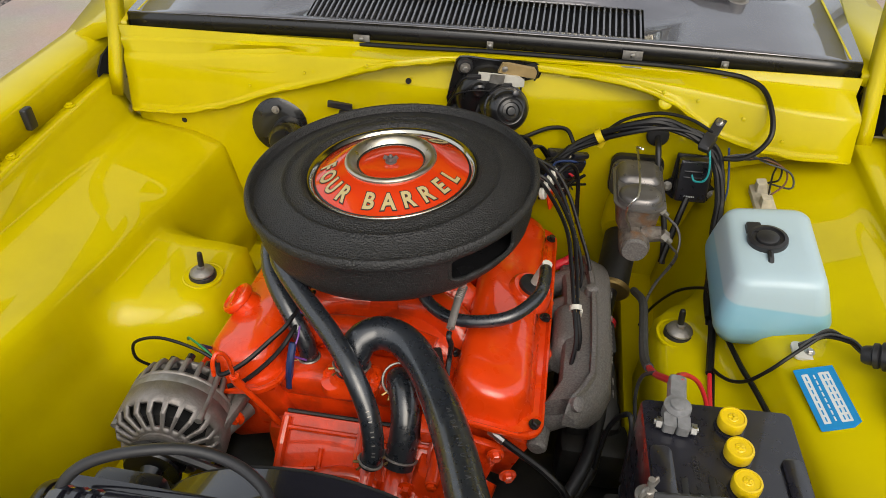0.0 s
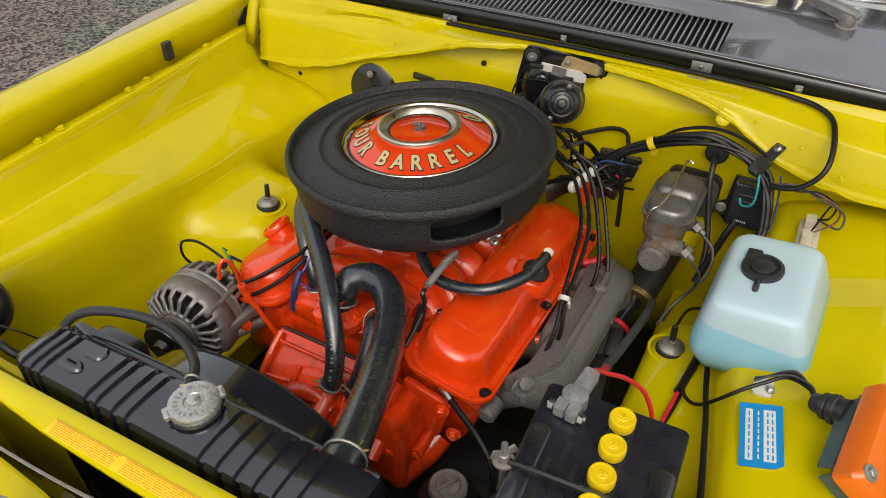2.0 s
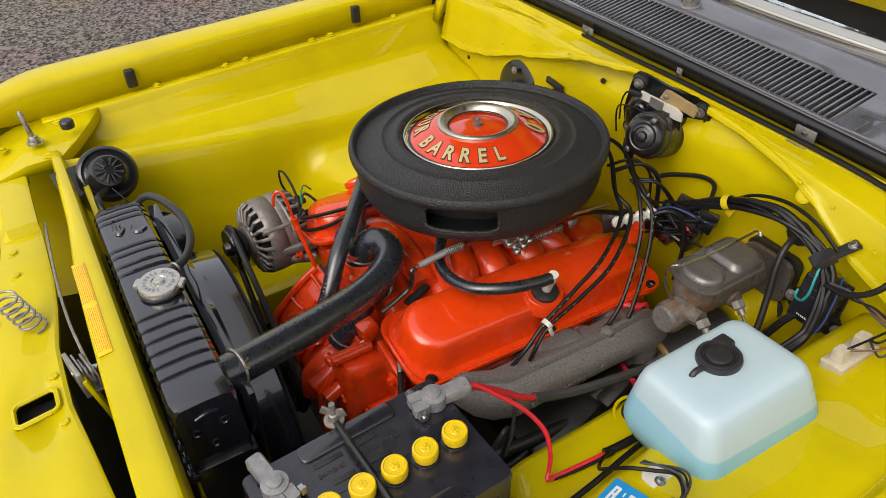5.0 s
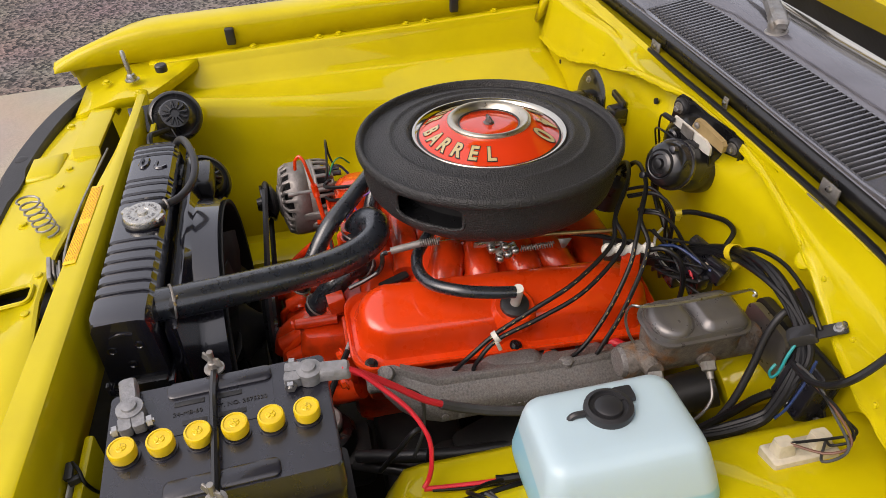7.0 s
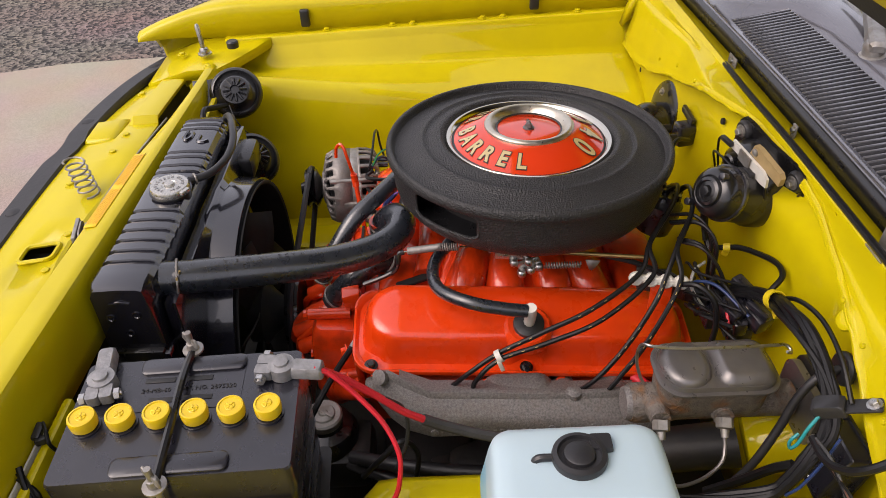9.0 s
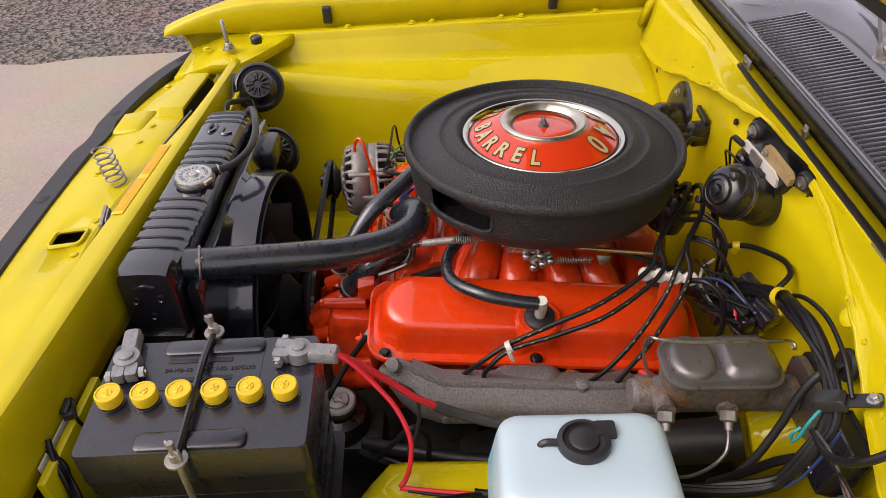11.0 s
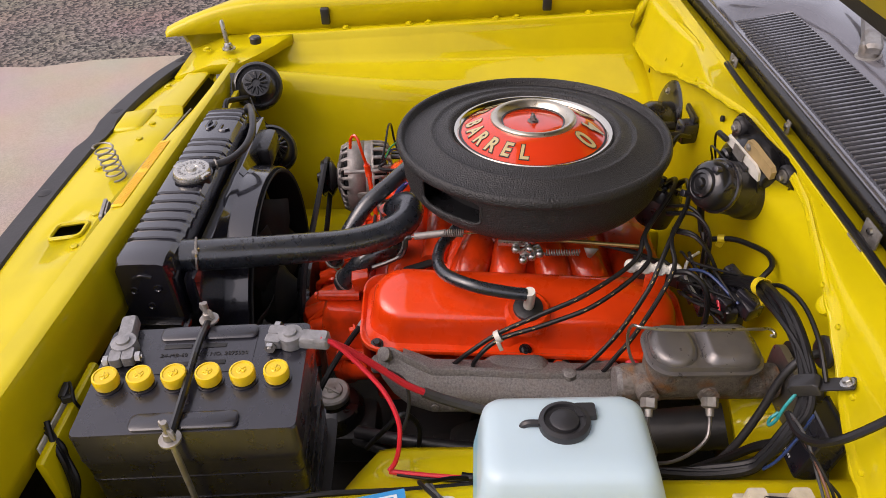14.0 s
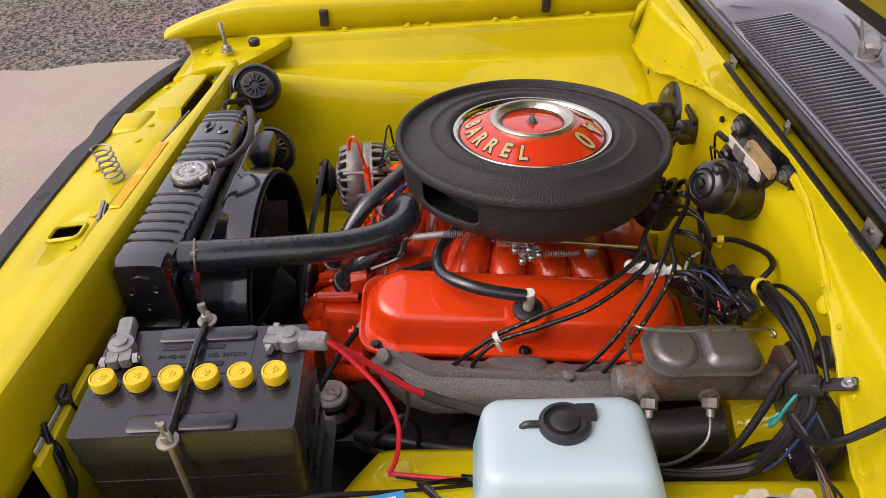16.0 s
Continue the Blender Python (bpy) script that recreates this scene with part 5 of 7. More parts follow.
bm = B()
for i in range(46):
    box(bm, (-0.285 + 0.48 * i / 45, -0.607, 0.56), (0.003, 0.004, 0.32))
part("core_fins", bm, GRIME, core)
for x in (-0.300, 0.212):
    bm = B()
    box(bm, (x, -0.582, 0.57), (0.02, 0.075, 0.34), bev=0.004)
    part("side_bracket", bm, GLOSS, radiator)
for y, z in ((-0.602, 0.800), (-0.566, 0.804), (-0.584, 0.770)):
    part("tank_dimple", lathe(B(), [(0.0065, 0), (0.0065, 0.0016), (0.0045, 0.0022), (0.0035, 0.0008), (0, 0.0008)], (0.2118, y, z), (1, 0, 0), 16), TANK, tank)
part("tank_crease", tube(B(), [(0.2125, -0.598, 0.824), (0.2135, -0.584, 0.829), (0.2125, -0.570, 0.825)], 0.0022, 6), TANK, tank)
bm = B()
tube(bm, [(-0.232, -0.598, 0.8395), (-0.210, -0.600, 0.8395), (-0.200, -0.595, 0.8395), (-0.210, -0.588, 0.8395), (-0.228, -0.588, 0.8395)], 0.0036, 6)
tube(bm, [(-0.215, -0.572, 0.8395), (-0.195, -0.572, 0.8395), (-0.192, -0.562, 0.8395), (-0.198, -0.555, 0.8390)], 0.0036, 6)
part("tank_stamping", bm, TANK, tank)
part("filler_neck", lathe(B(), [(0.030, 0.836), (0.030, 0.848), (0.033, 0.850)], (-0.026, -0.572, 0), seg=32), GLOSS, tank)
m = Matrix.Translation((-0.026, -0.572, 0.848))
cap = part("radiator_cap", lathe(B(), [(0.029, 0.000), (0.0305, 0.004), (0.0305, 0.0095), (0.029, 0.0125), (0.027, 0.0130), (0.012, 0.0125), (0.0105, 0.0110), (0.0085, 0.0110), (0.0075, 0.0150), (0.005, 0.0160), (0, 0.0160)], turn=m, seg=48), ZINC, radiator, "worn zinc pressure cap with ears")
for a in (60, 240):
    part("cap_ear", box(B(), (-0.026 + 0.031 * math.cos(radians(a)), -0.572 + 0.031 * math.sin(radians(a)), 0.856), (0.010, 0.018, 0.008), (0, 0, a), 0.003), ZINC, cap)
for k, ch in enumerate("DO NOT OPEN"):
    a = radians(150 - 12.5 * k)
    if ch != " ":
        part("stamped_letter", words(ch, 0.0070, Matrix.Translation((-0.026 + 0.0205 * math.cos(a), -0.572 + 0.0205 * math.sin(a), 0.8609)) @ pose(0, 0, 0, 0, 0, math.degrees(a) - 90), 0.0005), LEAD, cap)
for k in range(10):
    a = radians(180 + 18 * k)
    part("stamped_mark", box(B(), (-0.026 + 0.0205 * math.cos(a), -0.572 + 0.0205 * math.sin(a), 0.8611), (0.0050, 0.0028, 0.0006), (0, 0, math.degrees(a))), LEAD, cap)
rod_bm = rod(B(), (0.150, -0.545, 0.815), (0.150, -0.515, 0.815), 0.021, seg=20)
part("outlet_neck", rod_bm, GLOSS, tank)
# shroud
seg = 48
rows = []
for k in range(seg):
    a = 6.283185 * k / seg
    cx, cz = -0.06, 0.553
    c, s_ = math.cos(a), math.sin(a)
    m_ = max(abs(c) / 0.252, abs(s_) / 0.25)
    sq = (cx + c / m_, cz + s_ / m_)
    rr = 0.248
    rows.append([(sq[0], -0.535, sq[1]), (sq[0], -0.520, sq[1]), (cx + c * rr * 1.0, -0.512, cz + s_ * rr * 1.0), (cx + c * rr, -0.506, cz + s_ * rr), (cx + c * rr * 0.99, -0.472, cz + s_ * rr * 0.99), (cx + c * (rr - 0.010), -0.470, cz + s_ * (rr - 0.010))])
rows.append(rows[0])
part("fan_shroud", loft(B(), rows), TANK, radiator, solid=0.004, sharp=35)
# matt inner skin added to the shroud, near-black to paint in its shade
shade_band = [[(-0.06 + math.cos(6.283185 * k / 48) * r, y, 0.553 + math.sin(6.283185 * k / 48) * r) for r, y in ((0.238, -0.534), (0.2365, -0.49), (0.2365, -0.466), (0.242, -0.464))] for k in range(49)]
part("shroud_liner", loft(B(), shade_band), DARK, radiator, "matt inside of the fan shroud, its shade put into the near-black colour", solid=0.002)
bm = B()
box(bm, (-0.255, -0.515, 0.765), (0.085, 0.05, 0.05), bev=0.012)
part("shroud_corner", bm, GLOSS, radiator)
fan = thing("cooling_fan", (CX, -0.45, 0.545), "black bladed cooling fan on a round hub", "fan")
bm = lathe(B(), [(0.03, -0.03), (0.055, -0.028), (0.06, 0.0), (0.045, 0.012), (0.03, 0.03), (0.02, 0.05)], (CX, -0.475, 0.545), (0, 1, 0), 32)
part("hub", bm, GRIME, fan)
for k in range(7):
    a = 2 * math.pi * k / 7 + 0.35
    rows = []
    for r, w, tw in ((0.04, 0.022, 20), (0.09, 0.034, 32), (0.15, 0.042, 34), (0.19, 0.042, 30)):
        row = []
        for q in (-1, -0.3, 0.3, 1):
            row.append((CX + r * math.cos(a) - q * w * math.cos(radians(tw)) * math.sin(a), -0.488 + q * w * math.sin(radians(tw)), 0.545 + r * math.sin(a) + q * w * math.cos(radians(tw)) * math.cos(a)))
        rows.append(row)
    # blades coloured near-black for the shade within the shroud
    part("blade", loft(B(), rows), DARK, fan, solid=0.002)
part("pump_pulley", lathe(B(), [(0.03, 0), (0.078, 0), (0.08, 0.006), (0.068, 0.012), (0.08, 0.018), (0.078, 0.024), (0.03, 0.024)], (CX, -0.43, 0.545), (0, 1, 0), 40), GLOSS, fan)

# ---- alternator ----
alt = thing("alternator", (-0.325, -0.30, 0.60), "grey cast alloy alternator with slotted end frames", "alternator")
AC = V((-0.319, -0.316, 0.654))
AXIS = V((0.10, -1, 0.02)).normalized()
AM = Matrix.Translation(AC) @ spin(AXIS)


def slotted(z0, z1, r, rin, n, seg_each=6, solid_rim=False):
    """A domed end frame with slots between its ribs, on the face alone where the rim is solid."""
    bm = B()
    total = n * seg_each
    prof_ = [(r, z0), (r, z0 + (z1 - z0) * 0.14), (r * 0.99, z0 + (z1 - z0) * 0.5), (r * 0.93, z1 - (z1 - z0) * 0.12), (r * 0.80, z1), (rin, z1)]
    if solid_rim:
        prof_ = [(r, z0), (r, z0 + (z1 - z0) * 0.45), (r * 0.985, z0 + (z1 - z0) * 0.66), (r * 0.90, z1 - (z1 - z0) * 0.12), (r * 0.58, z1), (rin, z1)]
    rings_ = [[bm.verts.new(AM @ V((a * math.cos(6.283185 * i / total), a * math.sin(6.283185 * i / total), h))) for i in range(total)] for a, h in prof_]
    for j in range(len(prof_) - 1):
        for i in range(total):
            if j in ((2, 3) if solid_rim else (1, 2, 3)) and i % seg_each < seg_each * (0.60 if solid_rim else 0.55):
                continue
            bm.faces.new((rings_[j][i], rings_[j][(i + 1) % total], rings_[j + 1][(i + 1) % total], rings_[j + 1][i]))
    return bm


part("front_frame", slotted(0.007, 0.060, 0.074, 0.030, 22, solid_rim=True), ALLOY, alt, solid=0.006, sharp=40)
part("rear_frame", slotted(-0.007, -0.046, 0.074, 0.030, 22), ALLOY, alt, solid=0.006, sharp=40)
part("stator", lathe(B(), [(0.060, -0.009), (0.0755, -0.009), (0.0765, -0.006), (0.0765, 0.006), (0.0755, 0.009), (0.060, 0.009)], turn=AM, seg=48), DULL, alt)
part("rotor", lathe(B(), [(0.02, -0.040), (0.056, -0.036), (0.056, 0.05), (0.02, 0.055)], turn=AM, seg=32), DARK, alt)
part("rear_bearing", lathe(B(), [(0.034, -0.042), (0.034, -0.050), (0.022, -0.054), (0.020, -0.050), (0, -0.050)], turn=AM, seg=28), ALLOY, alt)
part("front_bearing", lathe(B(), [(0.034, 0.055), (0.034, 0.066), (0.018, 0.07)], turn=AM, seg=28), ALLOY, alt)
part("pulley", lathe(B(), [(0.012, 0.066), (0.038, 0.078), (0.040, 0.082), (0.030, 0.090), (0.040, 0.098), (0.038, 0.102), (0.016, 0.102), (0.012, 0.112), (0, 0.112)], turn=AM, seg=32), GLOSS, alt)
for a in (40, 160, 280):
    p0, p1 = AM @ V((0.073 * math.cos(radians(a)), 0.073 * math.sin(radians(a)), -0.036)), AM @ V((0.073 * math.cos(radians(a)), 0.073 * math.sin(radians(a)), 0.05))
    part("through_bolt", rod(B(), p0, p1, 0.0055, seg=10), DULL, alt)
bm = B()
box(bm, (-0.265, -0.335, 0.640), (0.05, 0.05, 0.05), (0, 0, 10), 0.01)
rod(bm, (-0.27, -0.36, 0.632), (-0.235, -0.27, 0.625), 0.012)
box(bm, (-0.245, -0.30, 0.655), (0.022, 0.075, 0.018), (0, 0, -10), 0.004)
part("mounting_lug", bm, ALLOY, alt)
for x, y, z in ((-0.295, -0.268, 0.690), (-0.322, -0.266, 0.700), (-0.352, -0.268, 0.690)):
    part("terminal", rod(B(), (x, y, z), (x, y + 0.02, z), 0.006, seg=8), BAKELITE, alt)
belt = thing("drive_belt", (-0.18, -0.40, 0.50), "black rubber drive belt from alternator to pump", "belt")
pc = AC + AXIS * 0.090
pw = V((CX, -0.418, 0.545))
bm = B()
path = []
d = (pw - pc)
base_a = math.atan2(d.z, d.x)
for k in range(13):
    a = base_a + math.pi / 2 + 0.15 + (math.pi - 0.3) * k / 12
    path.append(pc + V((0.041 * math.cos(a), 0, 0.041 * math.sin(a))))
for k in range(13):
    a = base_a - math.pi / 2 - 0.15 + (math.pi + 0.3) * k / 12
    path.append(pw + V((0.080 * math.cos(a), 0, 0.080 * math.sin(a))))
path.append(path[0])
tube(bm, path, 0.0062, 6, smooth=False)
part("belt", bm, RUBBER, belt)

# ---- battery ----
battery = thing("battery", (0.398, -0.447, 0.615), "black battery with six yellow caps and lead clamps", "battery")
BM = Matrix.Translation((0.402, -0.4475, 0)) @ pose(0, 0, 0, 0, 0, 2.6)
case = part("case", stack(B(), [(0.615, 0.082, 0.125, 0.008), (0.70, 0.083, 0.126, 0.008), (0.770, 0.084, 0.127, 0.008), (0.772, 0.0845, 0.1275, 0.008), (0.786, 0.0855, 0.1295, 0.008), (0.788, 0.0850, 0.1288, 0.008), (0.827, 0.0850, 0.1288, 0.008), (0.8298, 0.0838, 0.1276, 0.008), (0.830, 0.082, 0.126, 0.008)], BM, 4), BAKELITE, battery, sharp=25)
bm = B()
for z in (0.655, 0.70, 0.745):
    stack(bm, [(z - 0.001, 0.0842, 0.1272, 0.008), (z + 0.001, 0.0842, 0.1272, 0.008)], BM, 3)
part("case_rib", bm, BAKELITE, case)
for s in (-1, 1):
    bm = stack(B(), [(0.828, 0.012, 0.062, 0.008), (0.8335, 0.012, 0.062, 0.008), (0.835, 0.010, 0.060, 0.007)], BM @ Matrix.Translation((s * 0.070, 0.0, 0)), 4)
    part("carry_ledge", bm, BAKELITE, case)
bm = B()
stack(bm, [(0.8295, 0.030, 0.062, 0.003), (0.8308, 0.030, 0.062, 0.003)], BM @ Matrix.Translation((-0.034, 0.0, 0)), 3)
part("raised_field", bm, BAKELITE, case)
EM = BM @ Matrix.Translation((-0.034, 0, 0.8312)) @ pose(0, 0, 0, 0, 0, 90)
part("embossed_text", words("24-MB-60   CAT. NO. 2875320", 0.0085, EM @ Matrix.Translation((0, 0, 0)), 0.0005), GRIME, case)
for w, x, yy in ((0.035, -0.036, 0.015), (0.030, 0.010, 0.015), (0.028, -0.03, -0.015), (0.034, 0.012, -0.014)):
    part("embossed_mark", box(B(), tuple(EM @ V((x, yy, 0))), (0.007, w, 0.0012), (0, 0, 2.2), 0.0004), GRIME, case)
for i in range(6):
    y = -0.1045 + 0.0406 * i
    c = BM @ V((0.011, y, 0))
    cp = part("vent_cap", lathe(B(), [(0.0130, 0.830), (0.0130, 0.835), (0.0148, 0.8355), (0.0153, 0.840), (0.0153, 0.8475), (0.0145, 0.8496), (0.0125, 0.8500), (0.0120, 0.8488), (0.006, 0.8488), (0.005, 0.8496), (0, 0.8496)], (c.x, c.y, 0), seg=28), CAPY, battery, "yellow plastic vent cap")
    part("cap_seal", lathe(B(), [(0.0165, 0.8302), (0.0165, 0.8325), (0.0135, 0.833)], (c.x, c.y, 0), seg=24), BAKELITE, cp)
    part("cap_mark", box(box(B(), (c.x, c.y, 0.8497), (0.011, 0.0022, 0.0014), (0, 0, 20 + 31 * i), 0.0005), (c.x, c.y, 0.8497), (0.0022, 0.011, 0.0014), (0, 0, 20 + 31 * i), 0.0005), CAPY, cp)


def clamp(name, x, y, ang, label):
    m = BM @ Matrix.Translation((x, y, 0.831)) @ pose(0, 0, 0, 0, 0, ang)
    body = part(name, stack(stack(lathe(B(), [(0.016, 0), (0.0155, 0.017), (0.009, 0.018), (0.0085, 0.021), (0.006, 0.0215)], turn=m, seg=24), [(0.002, 0.010, 0.007, 0.003, 0.020, 0.0075), (0.015, 0.010, 0.007, 0.003, 0.020, 0.0075)], m, 3), [(0.002, 0.010, 0.007, 0.003, 0.020, -0.0075), (0.015, 0.010, 0.007, 0.003, 0.020, -0.0075)], m, 3), LEAD, battery, label)
    stub = B()
    stack(stub, [(0.001, 0.020, 0.010, 0.004, -0.030, 0), (0.014, 0.019, 0.010, 0.004, -0.030, 0), (0.017, 0.017, 0.008, 0.004, -0.030, 0)], m, 3)
    part("cable_socket", stub, LEAD, body)
    hw = B()
    rod(hw, m @ V((0.022, -0.024, 0.008)), m @ V((0.022, 0.024, 0.008)), 0.0032, seg=8)
    lathe(hw, [(0.007, 0), (0.007, 0.006)], m @ V((0.022, 0.016, 0.008)), m.to_3x3() @ V((0, 1, 0)), 6)
    lathe(hw, [(0.007, 0), (0.007, 0.006)], m @ V((0.022, -0.022, 0.008)), m.to_3x3() @ V((0, 1, 0)), 6)
    part("clamp_bolt", hw, STEEL, body)


clamp("positive_clamp", -0.048, 0.108, -98, "grey lead clamp on the positive post")
clamp("negative_clamp", -0.046, -0.100, 8, "grey lead clamp on the negative post")
# hold-down bar with wing nuts at both ends
bar = part("hold_down_bar", tube(B(), [(0.311, -0.457, 0.836), (0.36, -0.456, 0.842), (0.43, -0.452, 0.842), (0.500, -0.450, 0.838)], 0.0048, 8), GLOSS, battery, "black hold-down bar")
for x, y in ((0.311, -0.457), (0.500, -0.450)):
    rodj = part("hold_down_rod", rod(B(), (x, y, 0.60), (x, y, 0.866), 0.0038, seg=10), DULL, battery, "steel hold-down rod")
    wn_ = lathe(lathe(B(), [(0.0125, 0.835), (0.0125, 0.838), (0.010, 0.8385)], (x, y, 0), seg=20), [(0.007, 0.838), (0.006, 0.848), (0.005, 0.849)], (x, y, 0), seg=12)
    for k in (-1, 1):
        box(wn_, (x + k * 0.006, y + k * 0.007, 0.852), (0.012, 0.0035, 0.013), (0, -k * 22, 48), 0.0015)
    part("wing_nut", wn_, DULL, rodj)
tray = thing("battery_tray", (0.398, -0.447, 0.60), "black steel battery tray", "tray")
bm = stack(B(), [(0.600, 0.095, 0.135, 0.01), (0.612, 0.097, 0.138, 0.01), (0.6135, 0.097, 0.138, 0.01)], BM, 3)
part("pan", bm, GRIME, tray)
bm = B()
box(bm, (0.40, -0.45, 0.50), (0.12, 0.20, 0.20), bev=0.01)
part("pedestal", bm, GRIME, tray)

# ---- washer bottle ----
bottle = thing("washer_bottle", (0.518, -0.03, 0.75), "milky plastic washer bottle filled with blue fluid to its shoulder", "bottle")
WM = Matrix.Translation((0.525, -0.018, 0.80)) @ pose(0, 0, 0, 3, -6, -2) @ Matrix.Translation((0, 0, -0.80))
shell_layers = [(0.733, 0.064, 0.090, 0.024, -0.008, 0.005), (0.737, 0.071, 0.096, 0.026, -0.009, 0.005), (0.755, 0.0775, 0.1025, 0.026, -0.009, 0.005), (0.770, 0.0795, 0.1045, 0.026, -0.009, 0.005),
                (0.780, 0.0790, 0.1040, 0.026, -0.009, 0.005), (0.800, 0.0745, 0.1000, 0.025, -0.009, 0.005), (0.834, 0.0655, 0.0930, 0.023, -0.009, 0.004), (0.847, 0.0610, 0.0890, 0.022, -0.009, 0.003),
                (0.853, 0.0565, 0.0845, 0.020, -0.009, 0.002), (0.8565, 0.049, 0.077, 0.018, -0.009, 0.001), (0.858, 0.036, 0.063, 0.014, -0.008, 0.0)]
part("shell", stack(B(), shell_layers, WM, 7), MILKY, bottle, sharp=75)
bm = stack(B(), [(max(z, 0.735), hx - 0.0015, hy - 0.0015, r - 0.001, dx, dy) for z, hx, hy, r, dx, dy in shell_layers[:8]], WM, 7)
cut = bmesh.ops.bisect_plane(bm, geom=bm.verts[:] + bm.edges[:] + bm.faces[:], plane_co=(0, 0, 0.805), plane_no=(0, 0, 1), clear_outer=True)
bmesh.ops.edgeloop_fill(bm, edges=[e for e in cut["geom_cut"] if isinstance(e, bmesh.types.BMEdge)])
part("washer_fluid", bm, FLUID, bottle, "blue fluid seen through the plastic", sharp=75)
KM = WM @ Matrix.Translation((-0.019, 0.003, -0.003))
capb = part("cap", lathe(B(), [(0.0235, 0.858), (0.0275, 0.8595), (0.0285, 0.864), (0.0275, 0.869), (0.0225, 0.8705), (0.0215, 0.8665), (0.0165, 0.8660), (0.0155, 0.8695), (0.013, 0.871), (0, 0.8712)], turn=KM, seg=40), RUBBER, bottle, "black snap-on cap with tab")
bm = stack(B(), [(0.862, 0.011, 0.012, 0.003, -0.016, 0.024), (0.868, 0.010, 0.011, 0.003, -0.016, 0.024)], KM, 2)
part("cap_hinge", bm, RUBBER, capb)
part("cap_tab", tube(B(), [KM @ V((0.0, -0.026, 0.864)), KM @ V((0.0, -0.040, 0.864)), KM @ V((0.0, -0.046, 0.858)), KM @ V((0.0, -0.047, 0.852))], 0.0042, 8), RUBBER, capb)
bm = stack(B(), [(0.770, 0.020, 0.016, 0.008), (0.774, 0.020, 0.016, 0.008)], Matrix.Translation((0.553, -0.150, 0)), 5)
tab = part("mounting_tab", bm, WHITEP, bottle)
part("screw", bolt(B(), (0.555, -0.152, 0.774), r=0.0045, h=0.005), STEEL, tab)

# ---- brake master cylinder ----
mc = thing("master_cylinder", (0.335, 0.19, 0.70), "rust-stained cast brake master cylinder with grey stamped lid", "brake cylinder")
MM = Matrix.Translation((0.336, 0.188, -0.006 + 0.793 * 0.10)) @ Matrix.Diagonal((0.92, 0.84, 0.90, 1))
part("reservoir", stack(B(), [(0.735, 0.030, 0.070, 0.02), (0.755, 0.038, 0.080, 0.026), (0.785, 0.0405, 0.0825, 0.030), (0.796, 0.0415, 0.0835, 0.031), (0.801, 0.0415, 0.0835, 0.031)], MM, 8), RUSTY, mc, sharp=60)
LM = MM @ Matrix.Translation((0, 0, 0.823 * 0.26)) @ Matrix.Diagonal((1, 1, 0.74, 1))
lid = part("lid", stack(B(), [(0.791, 0.0470, 0.0890, 0.034), (0.7915, 0.0480, 0.0900, 0.034), (0.7955, 0.0480, 0.0900, 0.034), (0.7965, 0.0465, 0.0885, 0.034), (0.7970, 0.0430, 0.085, 0.033), (0.8000, 0.0425, 0.0845, 0.032), (0.806, 0.041, 0.083, 0.031)], LM, 8), LIDGREY, mc, sharp=35)
bm = stack(B(), [(0.804, 0.0400, 0.036, 0.034, 0, -0.046), (0.812, 0.0385, 0.0345, 0.033, 0, -0.046), (0.8185, 0.0340, 0.030, 0.029, 0, -0.046), (0.8215, 0.026, 0.022, 0.021, 0, -0.046), (0.8225, 0.014, 0.011, 0.011, 0, -0.046)], LM, 8)
part("lid_dome", bm, LIDGREY, lid, sharp=60)
bm = stack(B(), [(0.804, 0.0400, 0.043, 0.018, 0, 0.038), (0.812, 0.0390, 0.042, 0.018, 0, 0.038), (0.8205, 0.0300, 0.033, 0.012, 0, 0.038), (0.8225, 0.0280, 0.031, 0.010, 0, 0.038), (0.8230, 0.024, 0.027, 0.008, 0, 0.038)], LM, 6)
part("lid_dome", bm, LIDGREY, lid, sharp=60)
bm = B()
lathe(bm, [(0.0, -0.110), (0.024, -0.110), (0.026, -0.105), (0.026, -0.06), (0.024, -0.05), (0.024, 0.10)], (0.335, 0.20, 0.732), (0, 1, 0), 26)
for y in (0.118, 0.197):
    rod(bm, (0.345, y, 0.745), (0.378, y, 0.750), 0.016, 0.013, 12)
part("cylinder_body", bm, RUSTY, mc)
for y in (0.118, 0.197):
    part("line_fitting", lathe(lathe(B(), [(0.011, 0), (0.011, 0.012), (0.008, 0.014)], (0.378, y, 0.750), (0.75, -0.1, -0.55), 6), [(0.006, 0.012), (0.005, 0.024)], (0.378, y, 0.750), (0.75, -0.1, -0.55), 10), DULL, mc)
part("bail_wire", tube(B(), [(0.326, 0.112, 0.752), (0.322, 0.103, 0.768), (0.314, 0.098, 0.786), (0.311, 0.097, 0.803), (0.314, 0.098, 0.818), (0.320, 0.101, 0.8255), (0.326, 0.110, 0.8275), (0.331, 0.15, 0.8275), (0.332, 0.21, 0.8275), (0.331, 0.258, 0.8275), (0.330, 0.270, 0.8270), (0.334, 0.276, 0.8245), (0.340, 0.275, 0.823), (0.341, 0.269, 0.826)], 0.0021, 8, 6), STEEL, mc, "bright wire bail")
bm = stack(B(), [(0, 0.048, 0.040, 0.02), (0.010, 0.048, 0.040, 0.02)], Matrix.Translation((0.345, 0.315, 0.735)) @ pose(0, 0, 0, 90, 0, 0), 5)
part("flange", bm, LIDGREY, mc)
bm = stack(B(), [(0, 0.050, 0.044, 0.018), (0.012, 0.050, 0.044, 0.018)], Matrix.Translation((0.345, 0.332, 0.735)) @ pose(0, 0, 0, 90, 0, 0), 5)
